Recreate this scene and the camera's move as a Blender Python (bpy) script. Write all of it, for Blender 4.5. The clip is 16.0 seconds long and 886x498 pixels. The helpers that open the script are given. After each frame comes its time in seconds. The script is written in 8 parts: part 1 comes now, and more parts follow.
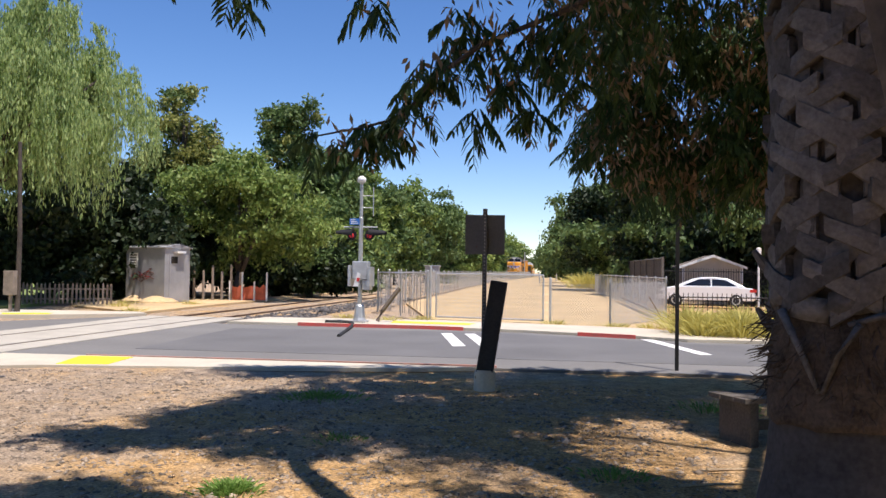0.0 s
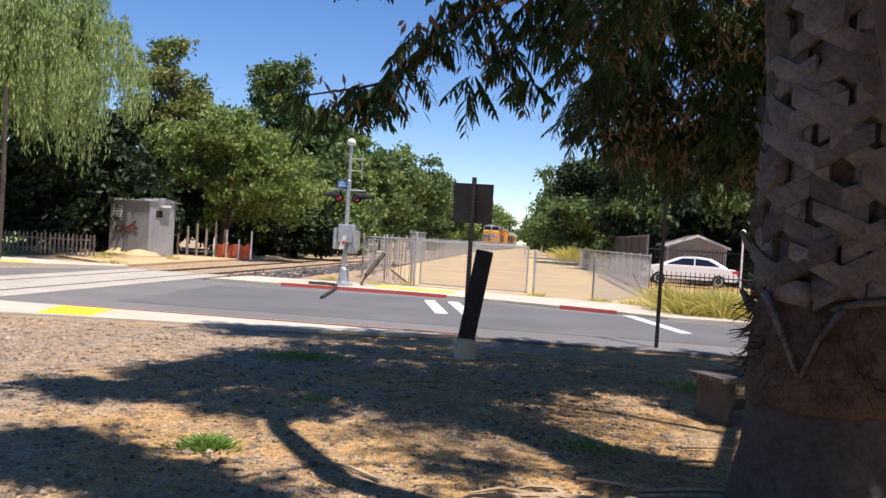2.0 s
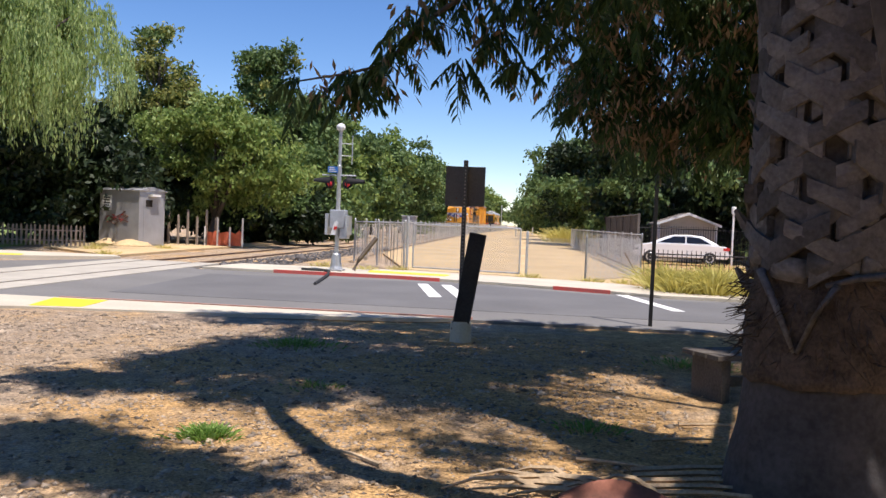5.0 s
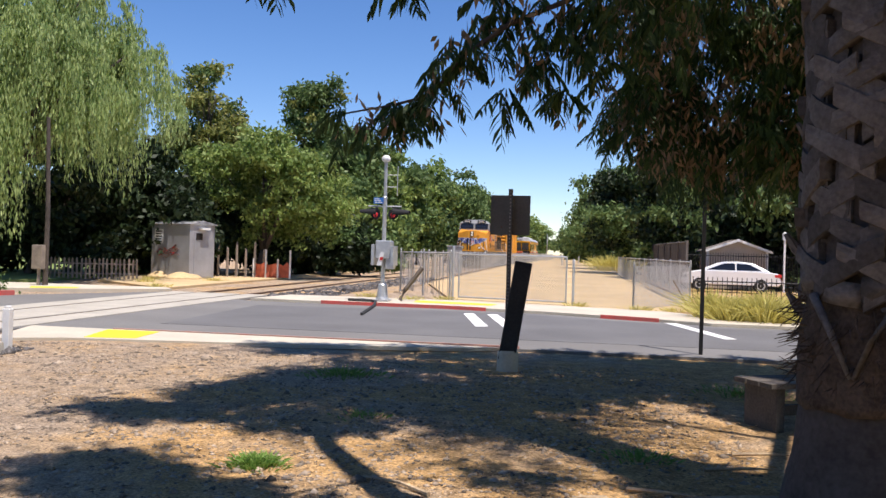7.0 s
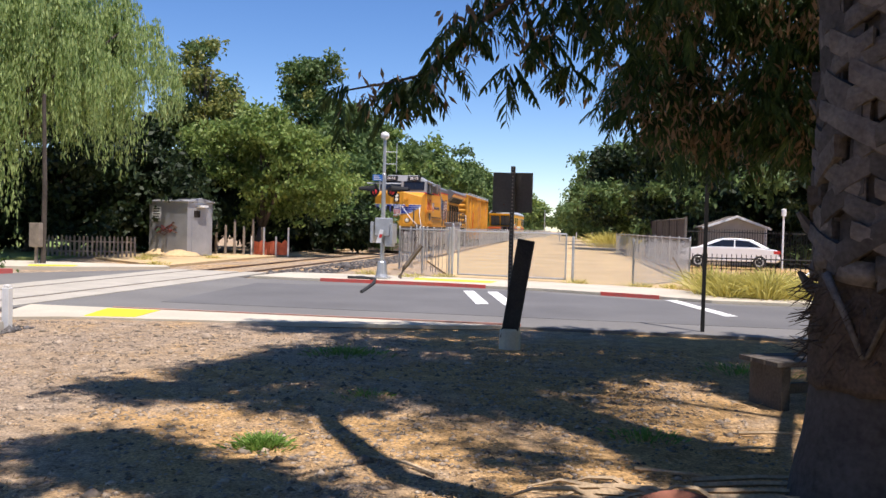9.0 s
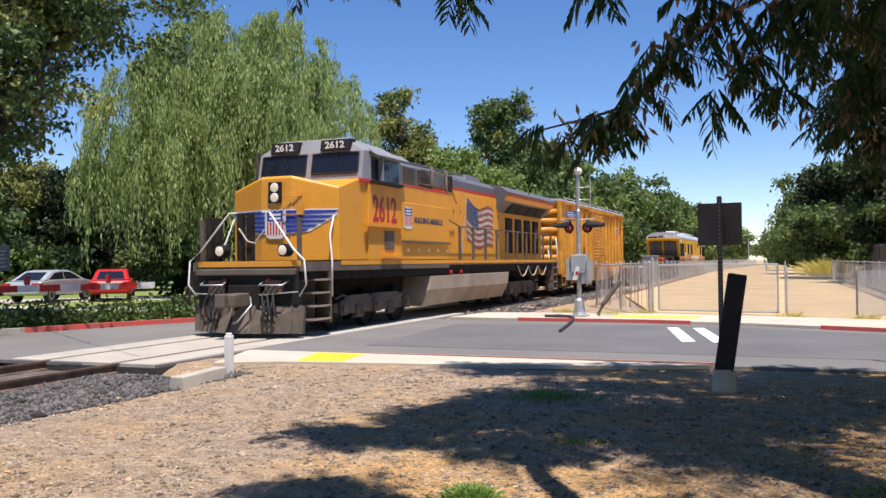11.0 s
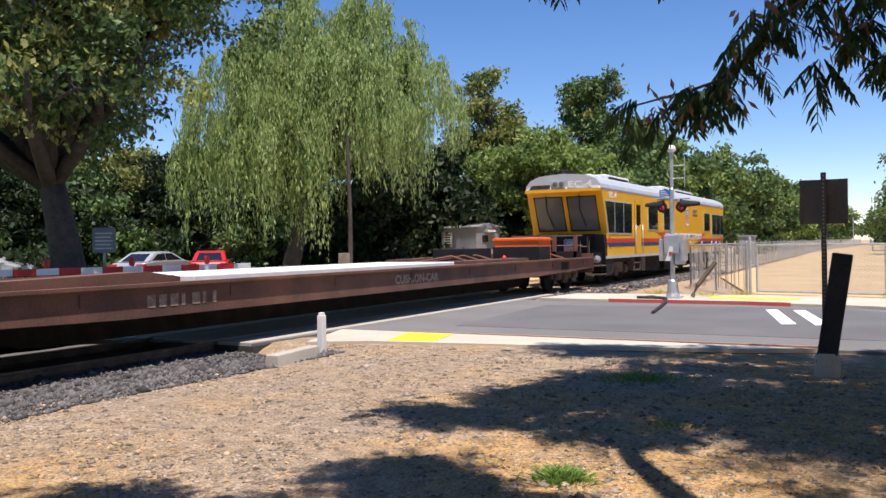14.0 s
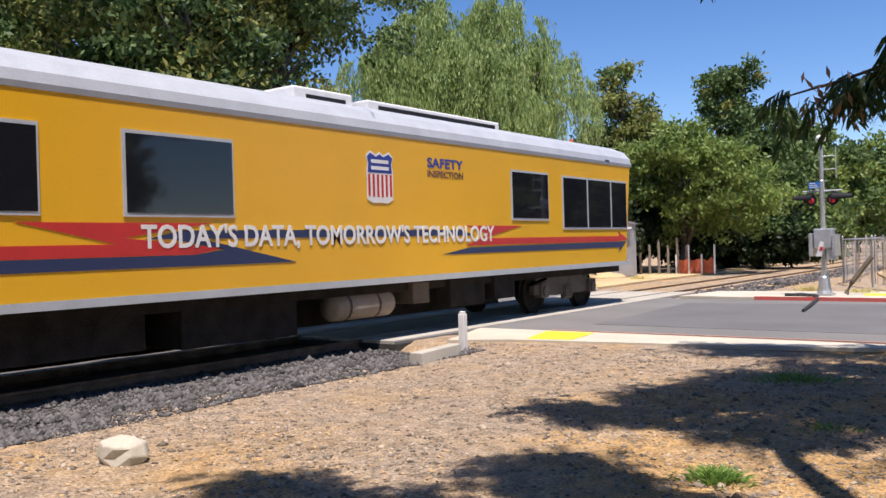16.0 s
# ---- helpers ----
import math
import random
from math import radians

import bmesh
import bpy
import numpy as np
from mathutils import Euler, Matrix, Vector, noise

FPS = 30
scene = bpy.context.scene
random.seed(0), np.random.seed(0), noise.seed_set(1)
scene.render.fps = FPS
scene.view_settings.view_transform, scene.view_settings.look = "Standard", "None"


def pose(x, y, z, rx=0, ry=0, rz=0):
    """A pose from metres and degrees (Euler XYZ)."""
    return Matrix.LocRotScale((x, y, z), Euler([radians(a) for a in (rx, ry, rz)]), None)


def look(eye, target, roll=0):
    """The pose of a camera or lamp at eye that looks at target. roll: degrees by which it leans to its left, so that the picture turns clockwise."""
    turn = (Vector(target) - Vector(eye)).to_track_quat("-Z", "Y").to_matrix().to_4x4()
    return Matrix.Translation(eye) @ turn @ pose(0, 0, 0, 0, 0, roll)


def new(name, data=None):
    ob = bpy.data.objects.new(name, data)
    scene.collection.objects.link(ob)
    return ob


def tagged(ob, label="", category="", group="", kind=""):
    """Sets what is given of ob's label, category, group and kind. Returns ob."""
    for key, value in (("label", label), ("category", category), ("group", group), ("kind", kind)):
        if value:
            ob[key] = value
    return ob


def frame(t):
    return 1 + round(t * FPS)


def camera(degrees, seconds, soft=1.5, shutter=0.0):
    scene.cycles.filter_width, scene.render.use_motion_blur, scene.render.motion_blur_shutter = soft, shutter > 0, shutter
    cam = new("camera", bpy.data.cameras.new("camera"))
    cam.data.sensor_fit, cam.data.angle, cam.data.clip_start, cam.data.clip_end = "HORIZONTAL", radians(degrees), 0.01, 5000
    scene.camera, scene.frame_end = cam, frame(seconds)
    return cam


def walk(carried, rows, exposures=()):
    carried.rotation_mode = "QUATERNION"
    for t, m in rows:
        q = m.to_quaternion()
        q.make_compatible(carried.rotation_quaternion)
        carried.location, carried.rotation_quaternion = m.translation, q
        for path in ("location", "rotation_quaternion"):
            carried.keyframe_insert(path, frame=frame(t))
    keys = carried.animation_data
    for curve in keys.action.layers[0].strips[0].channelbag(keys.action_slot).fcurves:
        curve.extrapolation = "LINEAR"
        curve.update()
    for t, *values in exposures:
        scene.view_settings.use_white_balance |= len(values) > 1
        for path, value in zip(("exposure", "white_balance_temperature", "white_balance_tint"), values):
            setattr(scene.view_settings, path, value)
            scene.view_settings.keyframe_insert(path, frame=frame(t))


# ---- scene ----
FOV = 54.9
EXPOSURE = 0.44
cam = camera(FOV, 16.0)
# seconds, eye x, y, z in metres, yaw, pitch, roll in degrees
PATH = [
    (0, 0.130, -0.123, 1.604, 8.22, 1.45, 0.82),
    (0.5, 0.127, -0.089, 1.615, 9.13, 1.50, 2.01),
    (1, 0.143, -0.084, 1.607, 9.95, 0.58, 1.47),
    (1.5, 0.120, -0.110, 1.597, 8.80, -0.48, 2.48),
    (2, 0.118, -0.096, 1.597, 7.19, -0.69, 3.55),
    (2.5, 0.126, -0.108, 1.601, 6.37, -0.90, 3.92),
    (3, 0.114, -0.091, 1.604, 6.58, -0.84, 2.93),
    (3.5, 0.130, -0.083, 1.596, 9.43, -0.73, 1.01),
    (4, 0.124, -0.062, 1.612, 8.41, -1.77, 1.80),
    (4.2, 0.113, -0.066, 1.607, 6.79, -1.92, 2.60),
    (6.3, 0.081, -0.134, 1.604, 6.73, -0.12, 2.11),
    (6.5, 0.084, -0.129, 1.587, 7.41, 0.35, 2.05),
    (7, 0.090, -0.119, 1.593, 9.67, 0.11, 1.66),
    (7.5, 0.087, -0.101, 1.583, 10.70, -1.68, 1.80),
    (8, 0.080, -0.091, 1.593, 9.93, -1.94, 1.66),
    (8.2, 0.074, -0.096, 1.603, 9.23, -1.73, 1.57),
    (10.3, -0.076, 0.095, 1.612, 12.93, -1.01, 0.75),
    (10.5, -0.076, 0.113, 1.629, 14.97, -0.72, 0.62),
    (11, -0.104, 0.115, 1.657, 22.38, 0.91, -0.67),
    (11.5, -0.153, 0.113, 1.651, 30.72, 2.36, -0.75),
    (12, -0.195, 0.119, 1.645, 32.97, 1.80, -0.33),
    (12.5, -0.130, 0.147, 1.649, 26.75, 1.05, -1.17),
    (13, -0.140, 0.151, 1.659, 29.68, 1.50, -2.38),
    (13.5, -0.135, 0.137, 1.647, 31.57, 0.71, -1.14),
    (14, -0.129, 0.157, 1.646, 28.36, -0.28, -0.84),
    (14.5, -0.127, 0.156, 1.644, 27.88, -0.61, -1.36),
    (15, -0.135, 0.156, 1.636, 27.29, -1.23, -0.95),
    (15.5, -0.168, 0.122, 1.645, 28.89, -0.48, -1.37),
    (16, -0.176, 0.002, 1.652, 37.16, -0.16, -1.65),
]
walk(cam, [(t, pose(x, y, z, 0, 0, yaw) @ pose(0, 0, 0, 90 + pitch) @ pose(0, 0, 0, 0, 0, roll)) for t, x, y, z, yaw, pitch, roll in PATH],
     [(0, EXPOSURE, 6500, 17), (16, EXPOSURE, 6500, 17)])

# ---- light ----
SUN_EL, SUN_AZ = 72.0, 138.0
world = bpy.data.worlds.new("sky")
scene.world = world
world.use_nodes = True
nt = world.node_tree
sky = nt.nodes.new("ShaderNodeTexSky")
sky.sky_type, sky.sun_disc = "NISHITA", False
sky.sun_elevation, sky.sun_rotation = radians(SUN_EL), radians(SUN_AZ)
sky.altitude, sky.air_density, sky.dust_density, sky.ozone_density = 1200, 0.95, 0.0, 1.9
deep = nt.nodes.new("ShaderNodeHueSaturation")
deep.inputs["Hue"].default_value, deep.inputs["Saturation"].default_value, deep.inputs["Value"].default_value = 0.506, 1.25, 1.0
nt.links.new(sky.outputs[0], deep.inputs["Color"])
nt.links.new(deep.outputs[0], nt.nodes["Background"].inputs[0])
nt.nodes["Background"].inputs[1].default_value = 0.116
sun = new("sun", bpy.data.lights.new("sun", "SUN"))
sun.data.energy, sun.data.angle, sun.data.color = 5.0, radians(0.55), (1.0, 0.95, 0.87)
to_sun = Vector((math.sin(radians(SUN_AZ)) * math.cos(radians(SUN_EL)), math.cos(radians(SUN_AZ)) * math.cos(radians(SUN_EL)), math.sin(radians(SUN_EL))))
sun.matrix_world = look(to_sun * 60, (0, 0, 0))


# ---- materials ----
def mat(name, base, rough=0.7, var=0.15, scale=3.0, bump=0.0, metal=0.0, fine=40.0, tint=None, island=0.0, spec=0.5, each=0.0):
    """A surface with blotches at one scale, grain at a finer one, relief and, if asked, a change from piece to piece."""
    m = bpy.data.materials.new(name)
    m.use_nodes = True
    n, l = m.node_tree.nodes, m.node_tree.links
    b = n["Principled BSDF"]
    b.inputs["Roughness"].default_value, b.inputs["Metallic"].default_value = rough, metal
    b.inputs["Specular IOR Level"].default_value = spec
    co = n.new("ShaderNodeTexCoord")
    big, small = n.new("ShaderNodeTexNoise"), n.new("ShaderNodeTexNoise")
    big.inputs["Scale"].default_value, small.inputs["Scale"].default_value = scale, fine
    big.inputs["Detail"].default_value, small.inputs["Detail"].default_value = 5, 3
    for s in (big, small):
        l.new(co.outputs["Object"], s.inputs["Vector"])
    ramp = n.new("ShaderNodeValToRGB")
    dark = [c * (1 - 1.6 * var) for c in base]
    light = [min(1, c * (1 + var)) for c in base]
    if tint:
        dark = list(tint)
    ramp.color_ramp.elements[0].position, ramp.color_ramp.elements[1].position = 0.35, 0.65
    ramp.color_ramp.elements[0].color, ramp.color_ramp.elements[1].color = (*dark, 1), (*light, 1)
    mixf = n.new("ShaderNodeMath")
    mixf.operation = "MULTIPLY_ADD"
    mixf.inputs[1].default_value = 0.45
    half = n.new("ShaderNodeMath")
    half.operation, half.inputs[1].default_value = "MULTIPLY", 0.55
    l.new(big.outputs["Fac"], half.inputs[0])
    l.new(small.outputs["Fac"], mixf.inputs[0])
    l.new(half.outputs[0], mixf.inputs[2])
    l.new(mixf.outputs[0], ramp.inputs[0])
    out = ramp.outputs[0]
    if island:
        geo = n.new("ShaderNodeNewGeometry")
        hsv = n.new("ShaderNodeHueSaturation")
        ma = n.new("ShaderNodeMapRange")
        ma.inputs[3].default_value, ma.inputs[4].default_value = 1 - island, 1 + island
        l.new(geo.outputs["Random Per Island"], ma.inputs[0])
        l.new(ma.outputs[0], hsv.inputs["Value"])
        l.new(out, hsv.inputs["Color"])
        out = hsv.outputs[0]
    if each:
        info, hsv, ma = n.new("ShaderNodeObjectInfo"), n.new("ShaderNodeHueSaturation"), n.new("ShaderNodeMapRange")
        ma.inputs[3].default_value, ma.inputs[4].default_value = 1 - each, 1 + each
        l.new(info.outputs["Random"], ma.inputs[0])
        l.new(ma.outputs[0], hsv.inputs["Value"])
        l.new(out, hsv.inputs["Color"])
        out = hsv.outputs[0]
    l.new(out, b.inputs["Base Color"])
    if bump:
        bp = n.new("ShaderNodeBump")
        bp.inputs["Strength"].default_value, bp.inputs["Distance"].default_value = bump, 0.02
        l.new(mixf.outputs[0], bp.inputs["Height"])
        l.new(bp.outputs[0], b.inputs["Normal"])
    return m


def leaf(name, a, b, see=0.35, rough=0.55):
    """Leaves: two greens from piece to piece, some light through them."""
    m = bpy.data.materials.new(name)
    m.use_nodes = True
    n, l = m.node_tree.nodes, m.node_tree.links
    p = n["Principled BSDF"]
    p.inputs["Roughness"].default_value = rough
    p.inputs["Specular IOR Level"].default_value = 0.3
    geo, ramp = n.new("ShaderNodeNewGeometry"), n.new("ShaderNodeValToRGB")
    ramp.color_ramp.elements[0].color, ramp.color_ramp.elements[1].color = (*a, 1), (*b, 1)
    l.new(geo.outputs["Random Per Island"], ramp.inputs[0])
    l.new(ramp.outputs[0], p.inputs["Base Color"])
    t, mix = n.new("ShaderNodeBsdfTranslucent"), n.new("ShaderNodeMixShader")
    mix.inputs[0].default_value = see
    l.new(ramp.outputs[0], t.inputs[0])
    l.new(p.outputs[0], mix.inputs[1])
    l.new(t.outputs[0], mix.inputs[2])
    l.new(mix.outputs[0], n["Material Output"].inputs[0])
    return m


def glow(name, colour, strength, base=(0.8, 0.8, 0.8)):
    m = bpy.data.materials.new(name)
    m.use_nodes = True
    b = m.node_tree.nodes["Principled BSDF"]
    b.inputs["Base Color"].default_value = (*base, 1)
    b.inputs["Emission Color"].default_value, b.inputs["Emission Strength"].default_value = (*colour, 1), strength
    return m


def window_glass(name, base, rough=0.05):
    m = bpy.data.materials.new(name)
    m.use_nodes = True
    b = m.node_tree.nodes["Principled BSDF"]
    b.inputs["Base Color"].default_value, b.inputs["Roughness"].default_value = (*base, 1), rough
    b.inputs["Specular IOR Level"].default_value = 0.6
    return m


def earth(name):
    """Dry ground: grey-brown gravelly earth and ochre straw patches, with coarse and fine grain."""
    m = bpy.data.materials.new(name)
    m.use_nodes = True
    n, l = m.node_tree.nodes, m.node_tree.links
    b = n["Principled BSDF"]
    b.inputs["Roughness"].default_value, b.inputs["Specular IOR Level"].default_value = 0.95, 0.2
    co = n.new("ShaderNodeTexCoord")
    fac = []
    for scale, detail in ((0.42, 4), (5.0, 6), (38.0, 4)):
        t = n.new("ShaderNodeTexNoise")
        t.inputs["Scale"].default_value, t.inputs["Detail"].default_value, t.inputs["Roughness"].default_value = scale, detail, 0.65
        l.new(co.outputs["Object"], t.inputs["Vector"])
        fac.append(t.outputs["Fac"])
    patch, blot, grain = fac
    r1 = n.new("ShaderNodeValToRGB")
    e = r1.color_ramp.elements
    e[0].position, e[0].color = 0.38, (0.43, 0.33, 0.235, 1)
    e[1].position, e[1].color = 0.62, (0.58, 0.36, 0.155, 1)
    mid = e.new(0.5)
    mid.color = (0.48, 0.345, 0.215, 1)
    # drier and more straw-coloured under the trees than beside the track
    axes, drier, both = n.new("ShaderNodeSeparateXYZ"), n.new("ShaderNodeMapRange"), n.new("ShaderNodeMath")
    l.new(co.outputs["Object"], axes.inputs[0])
    drier.inputs[1].default_value, drier.inputs[2].default_value, drier.inputs[3].default_value, drier.inputs[4].default_value = -5.0, -0.5, -0.05, 0.13
    l.new(axes.outputs[0], drier.inputs[0])
    l.new(patch, both.inputs[0])
    l.new(drier.outputs[0], both.inputs[1])
    l.new(both.outputs[0], r1.inputs[0])
    out = r1.outputs[0]
    for f, lo, hi in ((blot, 0.62, 1.22), (grain, 0.45, 1.45)):
        mr = n.new("ShaderNodeMapRange")
        mr.inputs[1].default_value, mr.inputs[2].default_value, mr.inputs[3].default_value, mr.inputs[4].default_value = 0.32, 0.68, lo, hi
        l.new(f, mr.inputs[0])
        mul = n.new("ShaderNodeMix")
        mul.data_type, mul.blend_type = "RGBA", "MULTIPLY"
        mul.inputs[0].default_value = 1.0
        l.new(out, mul.inputs[6])
        l.new(mr.outputs[0], mul.inputs[7])
        out = mul.outputs[2]
    l.new(out, b.inputs["Base Color"])
    bp = n.new("ShaderNodeBump")
    bp.inputs["Strength"].default_value, bp.inputs["Distance"].default_value = 0.9, 0.03
    l.new(grain, bp.inputs["Height"])
    bp2 = n.new("ShaderNodeBump")
    bp2.inputs["Strength"].default_value, bp2.inputs["Distance"].default_value = 0.8, 0.12
    l.new(blot, bp2.inputs["Height"])
    l.new(bp.outputs[0], bp2.inputs["Normal"])
    l.new(bp2.outputs[0], b.inputs["Normal"])
    return m


M = dict(
    dirt=earth("dirt"),
    straw=mat("straw_ground", (0.52, 0.38, 0.20), 0.95, 0.2, 0.35, 0.5, fine=9, tint=(0.40, 0.28, 0.15)),
    asphalt=mat("asphalt", (0.175, 0.168, 0.158), 0.9, 0.14, 0.35, 0.35, fine=55),
    asphalt_new=mat("asphalt_new", (0.135, 0.132, 0.130), 0.88, 0.14, 0.5, 0.35, fine=60),
    concrete=mat("concrete", (0.43, 0.395, 0.33), 0.85, 0.12, 1.2, 0.25, fine=30),
    pale=mat("pale_concrete", (0.53, 0.475, 0.375), 0.85, 0.10, 1.0, 0.2, fine=30),
    yellow_pad=mat("yellow_pad", (0.75, 0.58, 0.03), 0.7, 0.08, 4, 0.1),
    red_paint=mat("red_paint", (0.62, 0.075, 0.06), 0.7, 0.15, 3, 0.2, tint=(0.42, 0.12, 0.10)),
    faded_red=mat("faded_red_paint", (0.43, 0.20, 0.155), 0.85, 0.15, 3, 0.2, tint=(0.36, 0.27, 0.21)),
    white_paint=mat("white_paint", (0.78, 0.77, 0.74), 0.7, 0.06, 5, 0.1),
    ballast=mat("ballast", (0.12, 0.108, 0.098), 0.95, 0.3, 3, 0.8, fine=22),
    stones=mat("ballast_stones", (0.10, 0.092, 0.088), 0.9, 0.2, 8, 0.3, island=0.7),
    pebbles=mat("pebbles", (0.31, 0.245, 0.18), 0.9, 0.2, 8, 0.3, island=0.65),
    litter=mat("leaf_litter", (0.46, 0.29, 0.13), 0.9, 0.2, 8, 0.0, island=0.6),
    steel=mat("rail_steel", (0.20, 0.13, 0.09), 0.6, 0.3, 4, 0.2, metal=0.5),
    groove=mat("groove", (0.05, 0.045, 0.04), 0.9, 0.2, 6, 0.2),
    tie=mat("tie_wood", (0.11, 0.085, 0.065), 0.9, 0.25, 5, 0.4),
    lawn=mat("lawn", (0.12, 0.19, 0.035), 0.95, 0.25, 0.6, 0.4, fine=30, tint=(0.20, 0.21, 0.07)),
    armour=mat("armour_yellow", (0.74, 0.325, 0.03), 0.42, 0.05, 1.5, 0.04, fine=10),
    boxcar=mat("boxcar_yellow", (0.72, 0.335, 0.028), 0.5, 0.10, 1.3, 0.12, fine=5, tint=(0.50, 0.215, 0.022)),
    coach=mat("coach_yellow", (0.80, 0.42, 0.012), 0.32, 0.03, 1.0, 0.0),
    loco_grey=mat("locomotive_grey", (0.125, 0.125, 0.13), 0.5, 0.1, 2, 0.05),
    cab_grey=mat("cab_grey", (0.27, 0.275, 0.28), 0.45, 0.08, 2, 0.03),
    roof_grey=mat("roof_grey", (0.46, 0.48, 0.50), 0.4, 0.08, 2, 0.05),
    under=mat("underframe", (0.032, 0.027, 0.023), 0.9, 0.3, 3, 0.3, spec=0.15),
    dusty=mat("dusty_frame", (0.13, 0.102, 0.078), 0.85, 0.25, 2.5, 0.2),
    tank=mat("fuel_tank", (0.35, 0.285, 0.22), 0.7, 0.15, 1.5, 0.1, tint=(0.25, 0.20, 0.15)),
    black=mat("black_paint", (0.02, 0.02, 0.021), 0.65, 0.2, 3, 0.1, spec=0.2),
    rust=mat("rusty_brown", (0.16, 0.075, 0.05), 0.85, 0.3, 1.5, 0.25, tint=(0.085, 0.045, 0.035)),
    red=mat("signal_red", (0.55, 0.03, 0.025), 0.5, 0.08, 3),
    navy=mat("navy", (0.022, 0.035, 0.10), 0.5, 0.06, 3),
    blue=mat("shield_blue", (0.025, 0.05, 0.30), 0.5, 0.06, 3),
    letter_red=mat("number_red", (0.42, 0.025, 0.02), 0.5, 0.08, 3),
    # flag colours muted towards brown
    flag_red=mat("muted_flag_red", (0.30, 0.085, 0.06), 0.5, 0.2, 3),
    flag_white=mat("muted_flag_white", (0.58, 0.50, 0.42), 0.5, 0.2, 2, tint=(0.40, 0.33, 0.27)),
    worn_white=mat("worn_lettering", (0.34, 0.27, 0.22), 0.85, 0.3, 9, tint=(0.18, 0.10, 0.07)),
    net=mat("faded_net", (0.50, 0.12, 0.06), 0.8, 0.2, 4),
    orange=mat("orange_plastic", (0.85, 0.16, 0.02), 0.5, 0.06, 3),
    white=mat("white_enamel", (0.78, 0.77, 0.74), 0.45, 0.07, 4),
    silver=mat("galvanised", (0.52, 0.53, 0.53), 0.4, 0.12, 6, 0.05, metal=0.55),
    wire=mat("wire", (0.42, 0.43, 0.43), 0.5, 0.1, 6, metal=0.4),
    slat=mat("fence_screen", (0.50, 0.49, 0.46), 0.8, 0.12, 2, island=0.2),
    hut=mat("hut_metal", (0.40, 0.40, 0.41), 0.45, 0.14, 1.5, 0.06, metal=0.35),
    wood_dark=mat("weathered_boards", (0.10, 0.085, 0.072), 0.9, 0.25, 2.5, 0.3, each=0.25),
    wood=mat("grey_wood", (0.27, 0.22, 0.175), 0.9, 0.25, 4, 0.3),
    tar=mat("tarred_wood", (0.028, 0.024, 0.022), 0.8, 0.3, 5, 0.5),
    bark=mat("bark", (0.085, 0.067, 0.054), 0.95, 0.3, 3, 0.9, fine=18),
    palm=mat("palm_bark", (0.062, 0.056, 0.055), 0.95, 0.3, 4, 0.9, fine=25),
    boot=mat("palm_boot", (0.105, 0.099, 0.099), 0.9, 0.3, 6, 0.8, fine=34, spec=0.25, each=0.35),
    matting=mat("palm_matting", (0.075, 0.055, 0.042), 0.95, 0.4, 9, 1.0, fine=45),
    husk=mat("palm_husk", (0.27, 0.10, 0.06), 0.7, 0.2, 4, 0.2),
    frond=mat("dry_frond", (0.42, 0.31, 0.19), 0.85, 0.25, 5, 0.3, island=0.35),
    wall=mat("siding", (0.50, 0.42, 0.32), 0.85, 0.08, 2, 0.1),
    house=mat("shaded_house_wall", (0.16, 0.15, 0.13), 0.9, 0.1, 1, 0.1),
    shingle=mat("shingles", (0.17, 0.14, 0.115), 0.9, 0.2, 3, 0.4),
    car_white=mat("car_white", (0.80, 0.80, 0.80), 0.25, 0.02, 2),
    car_silver=mat("car_silver", (0.48, 0.50, 0.53), 0.3, 0.03, 2, metal=0.3),
    car_red=mat("car_red", (0.50, 0.02, 0.02), 0.3, 0.03, 2),
    rubber=mat("rubber", (0.025, 0.025, 0.025), 0.85, 0.2, 6),
    sign_back=mat("sign_back", (0.13, 0.12, 0.11), 0.6, 0.15, 3, metal=0.3),
    sign_blue=mat("sign_blue", (0.03, 0.16, 0.48), 0.5, 0.05, 3),
    glass=window_glass("dark_glass", (0.012, 0.013, 0.016)),
    windscreen=window_glass("windscreen", (0.12, 0.13, 0.128), 0.06),
    lamp=glow("headlight", (1.0, 0.82, 0.55), 0.25, (0.5, 0.46, 0.42)),
    lamp_red=glow("red_lamp", (1.0, 0.04, 0.05), 0.12, (0.35, 0.015, 0.02)),
    lens_red=mat("red_lens", (0.28, 0.012, 0.018), 0.3, 0.1, 5),
    lens_green=mat("green_wire", (0.03, 0.13, 0.07), 0.5, 0.1, 6),
    rope=mat("rope", (0.55, 0.48, 0.38), 0.9, 0.2, 9),
    willow=leaf("willow_leaves", (0.17, 0.26, 0.07), (0.54, 0.64, 0.26), 0.40),
    bush=leaf("bush_leaves", (0.12, 0.20, 0.04), (0.29, 0.36, 0.10), 0.35),
    dark=leaf("dark_leaves", (0.05, 0.095, 0.025), (0.165, 0.235, 0.075), 0.28),
    # near-black leaves: the shade among the crowns is put into this colour
    deep=leaf("shaded_leaves", (0.012, 0.025, 0.009), (0.03, 0.05, 0.016), 0.2),
    olive=leaf("olive_leaves", (0.15, 0.19, 0.045), (0.42, 0.40, 0.12), 0.45),
    mimosa=leaf("feather_leaves", (0.03, 0.062, 0.02), (0.09, 0.145, 0.04), 0.40),
    brown=leaf("seed_pods", (0.17, 0.12, 0.06), (0.40, 0.27, 0.15), 0.4),
    grass=leaf("grass_blades", (0.10, 0.22, 0.03), (0.24, 0.36, 0.085), 0.3),
    dry=leaf("dry_grass", (0.46, 0.40, 0.10), (0.66, 0.60, 0.20), 0.3),
)


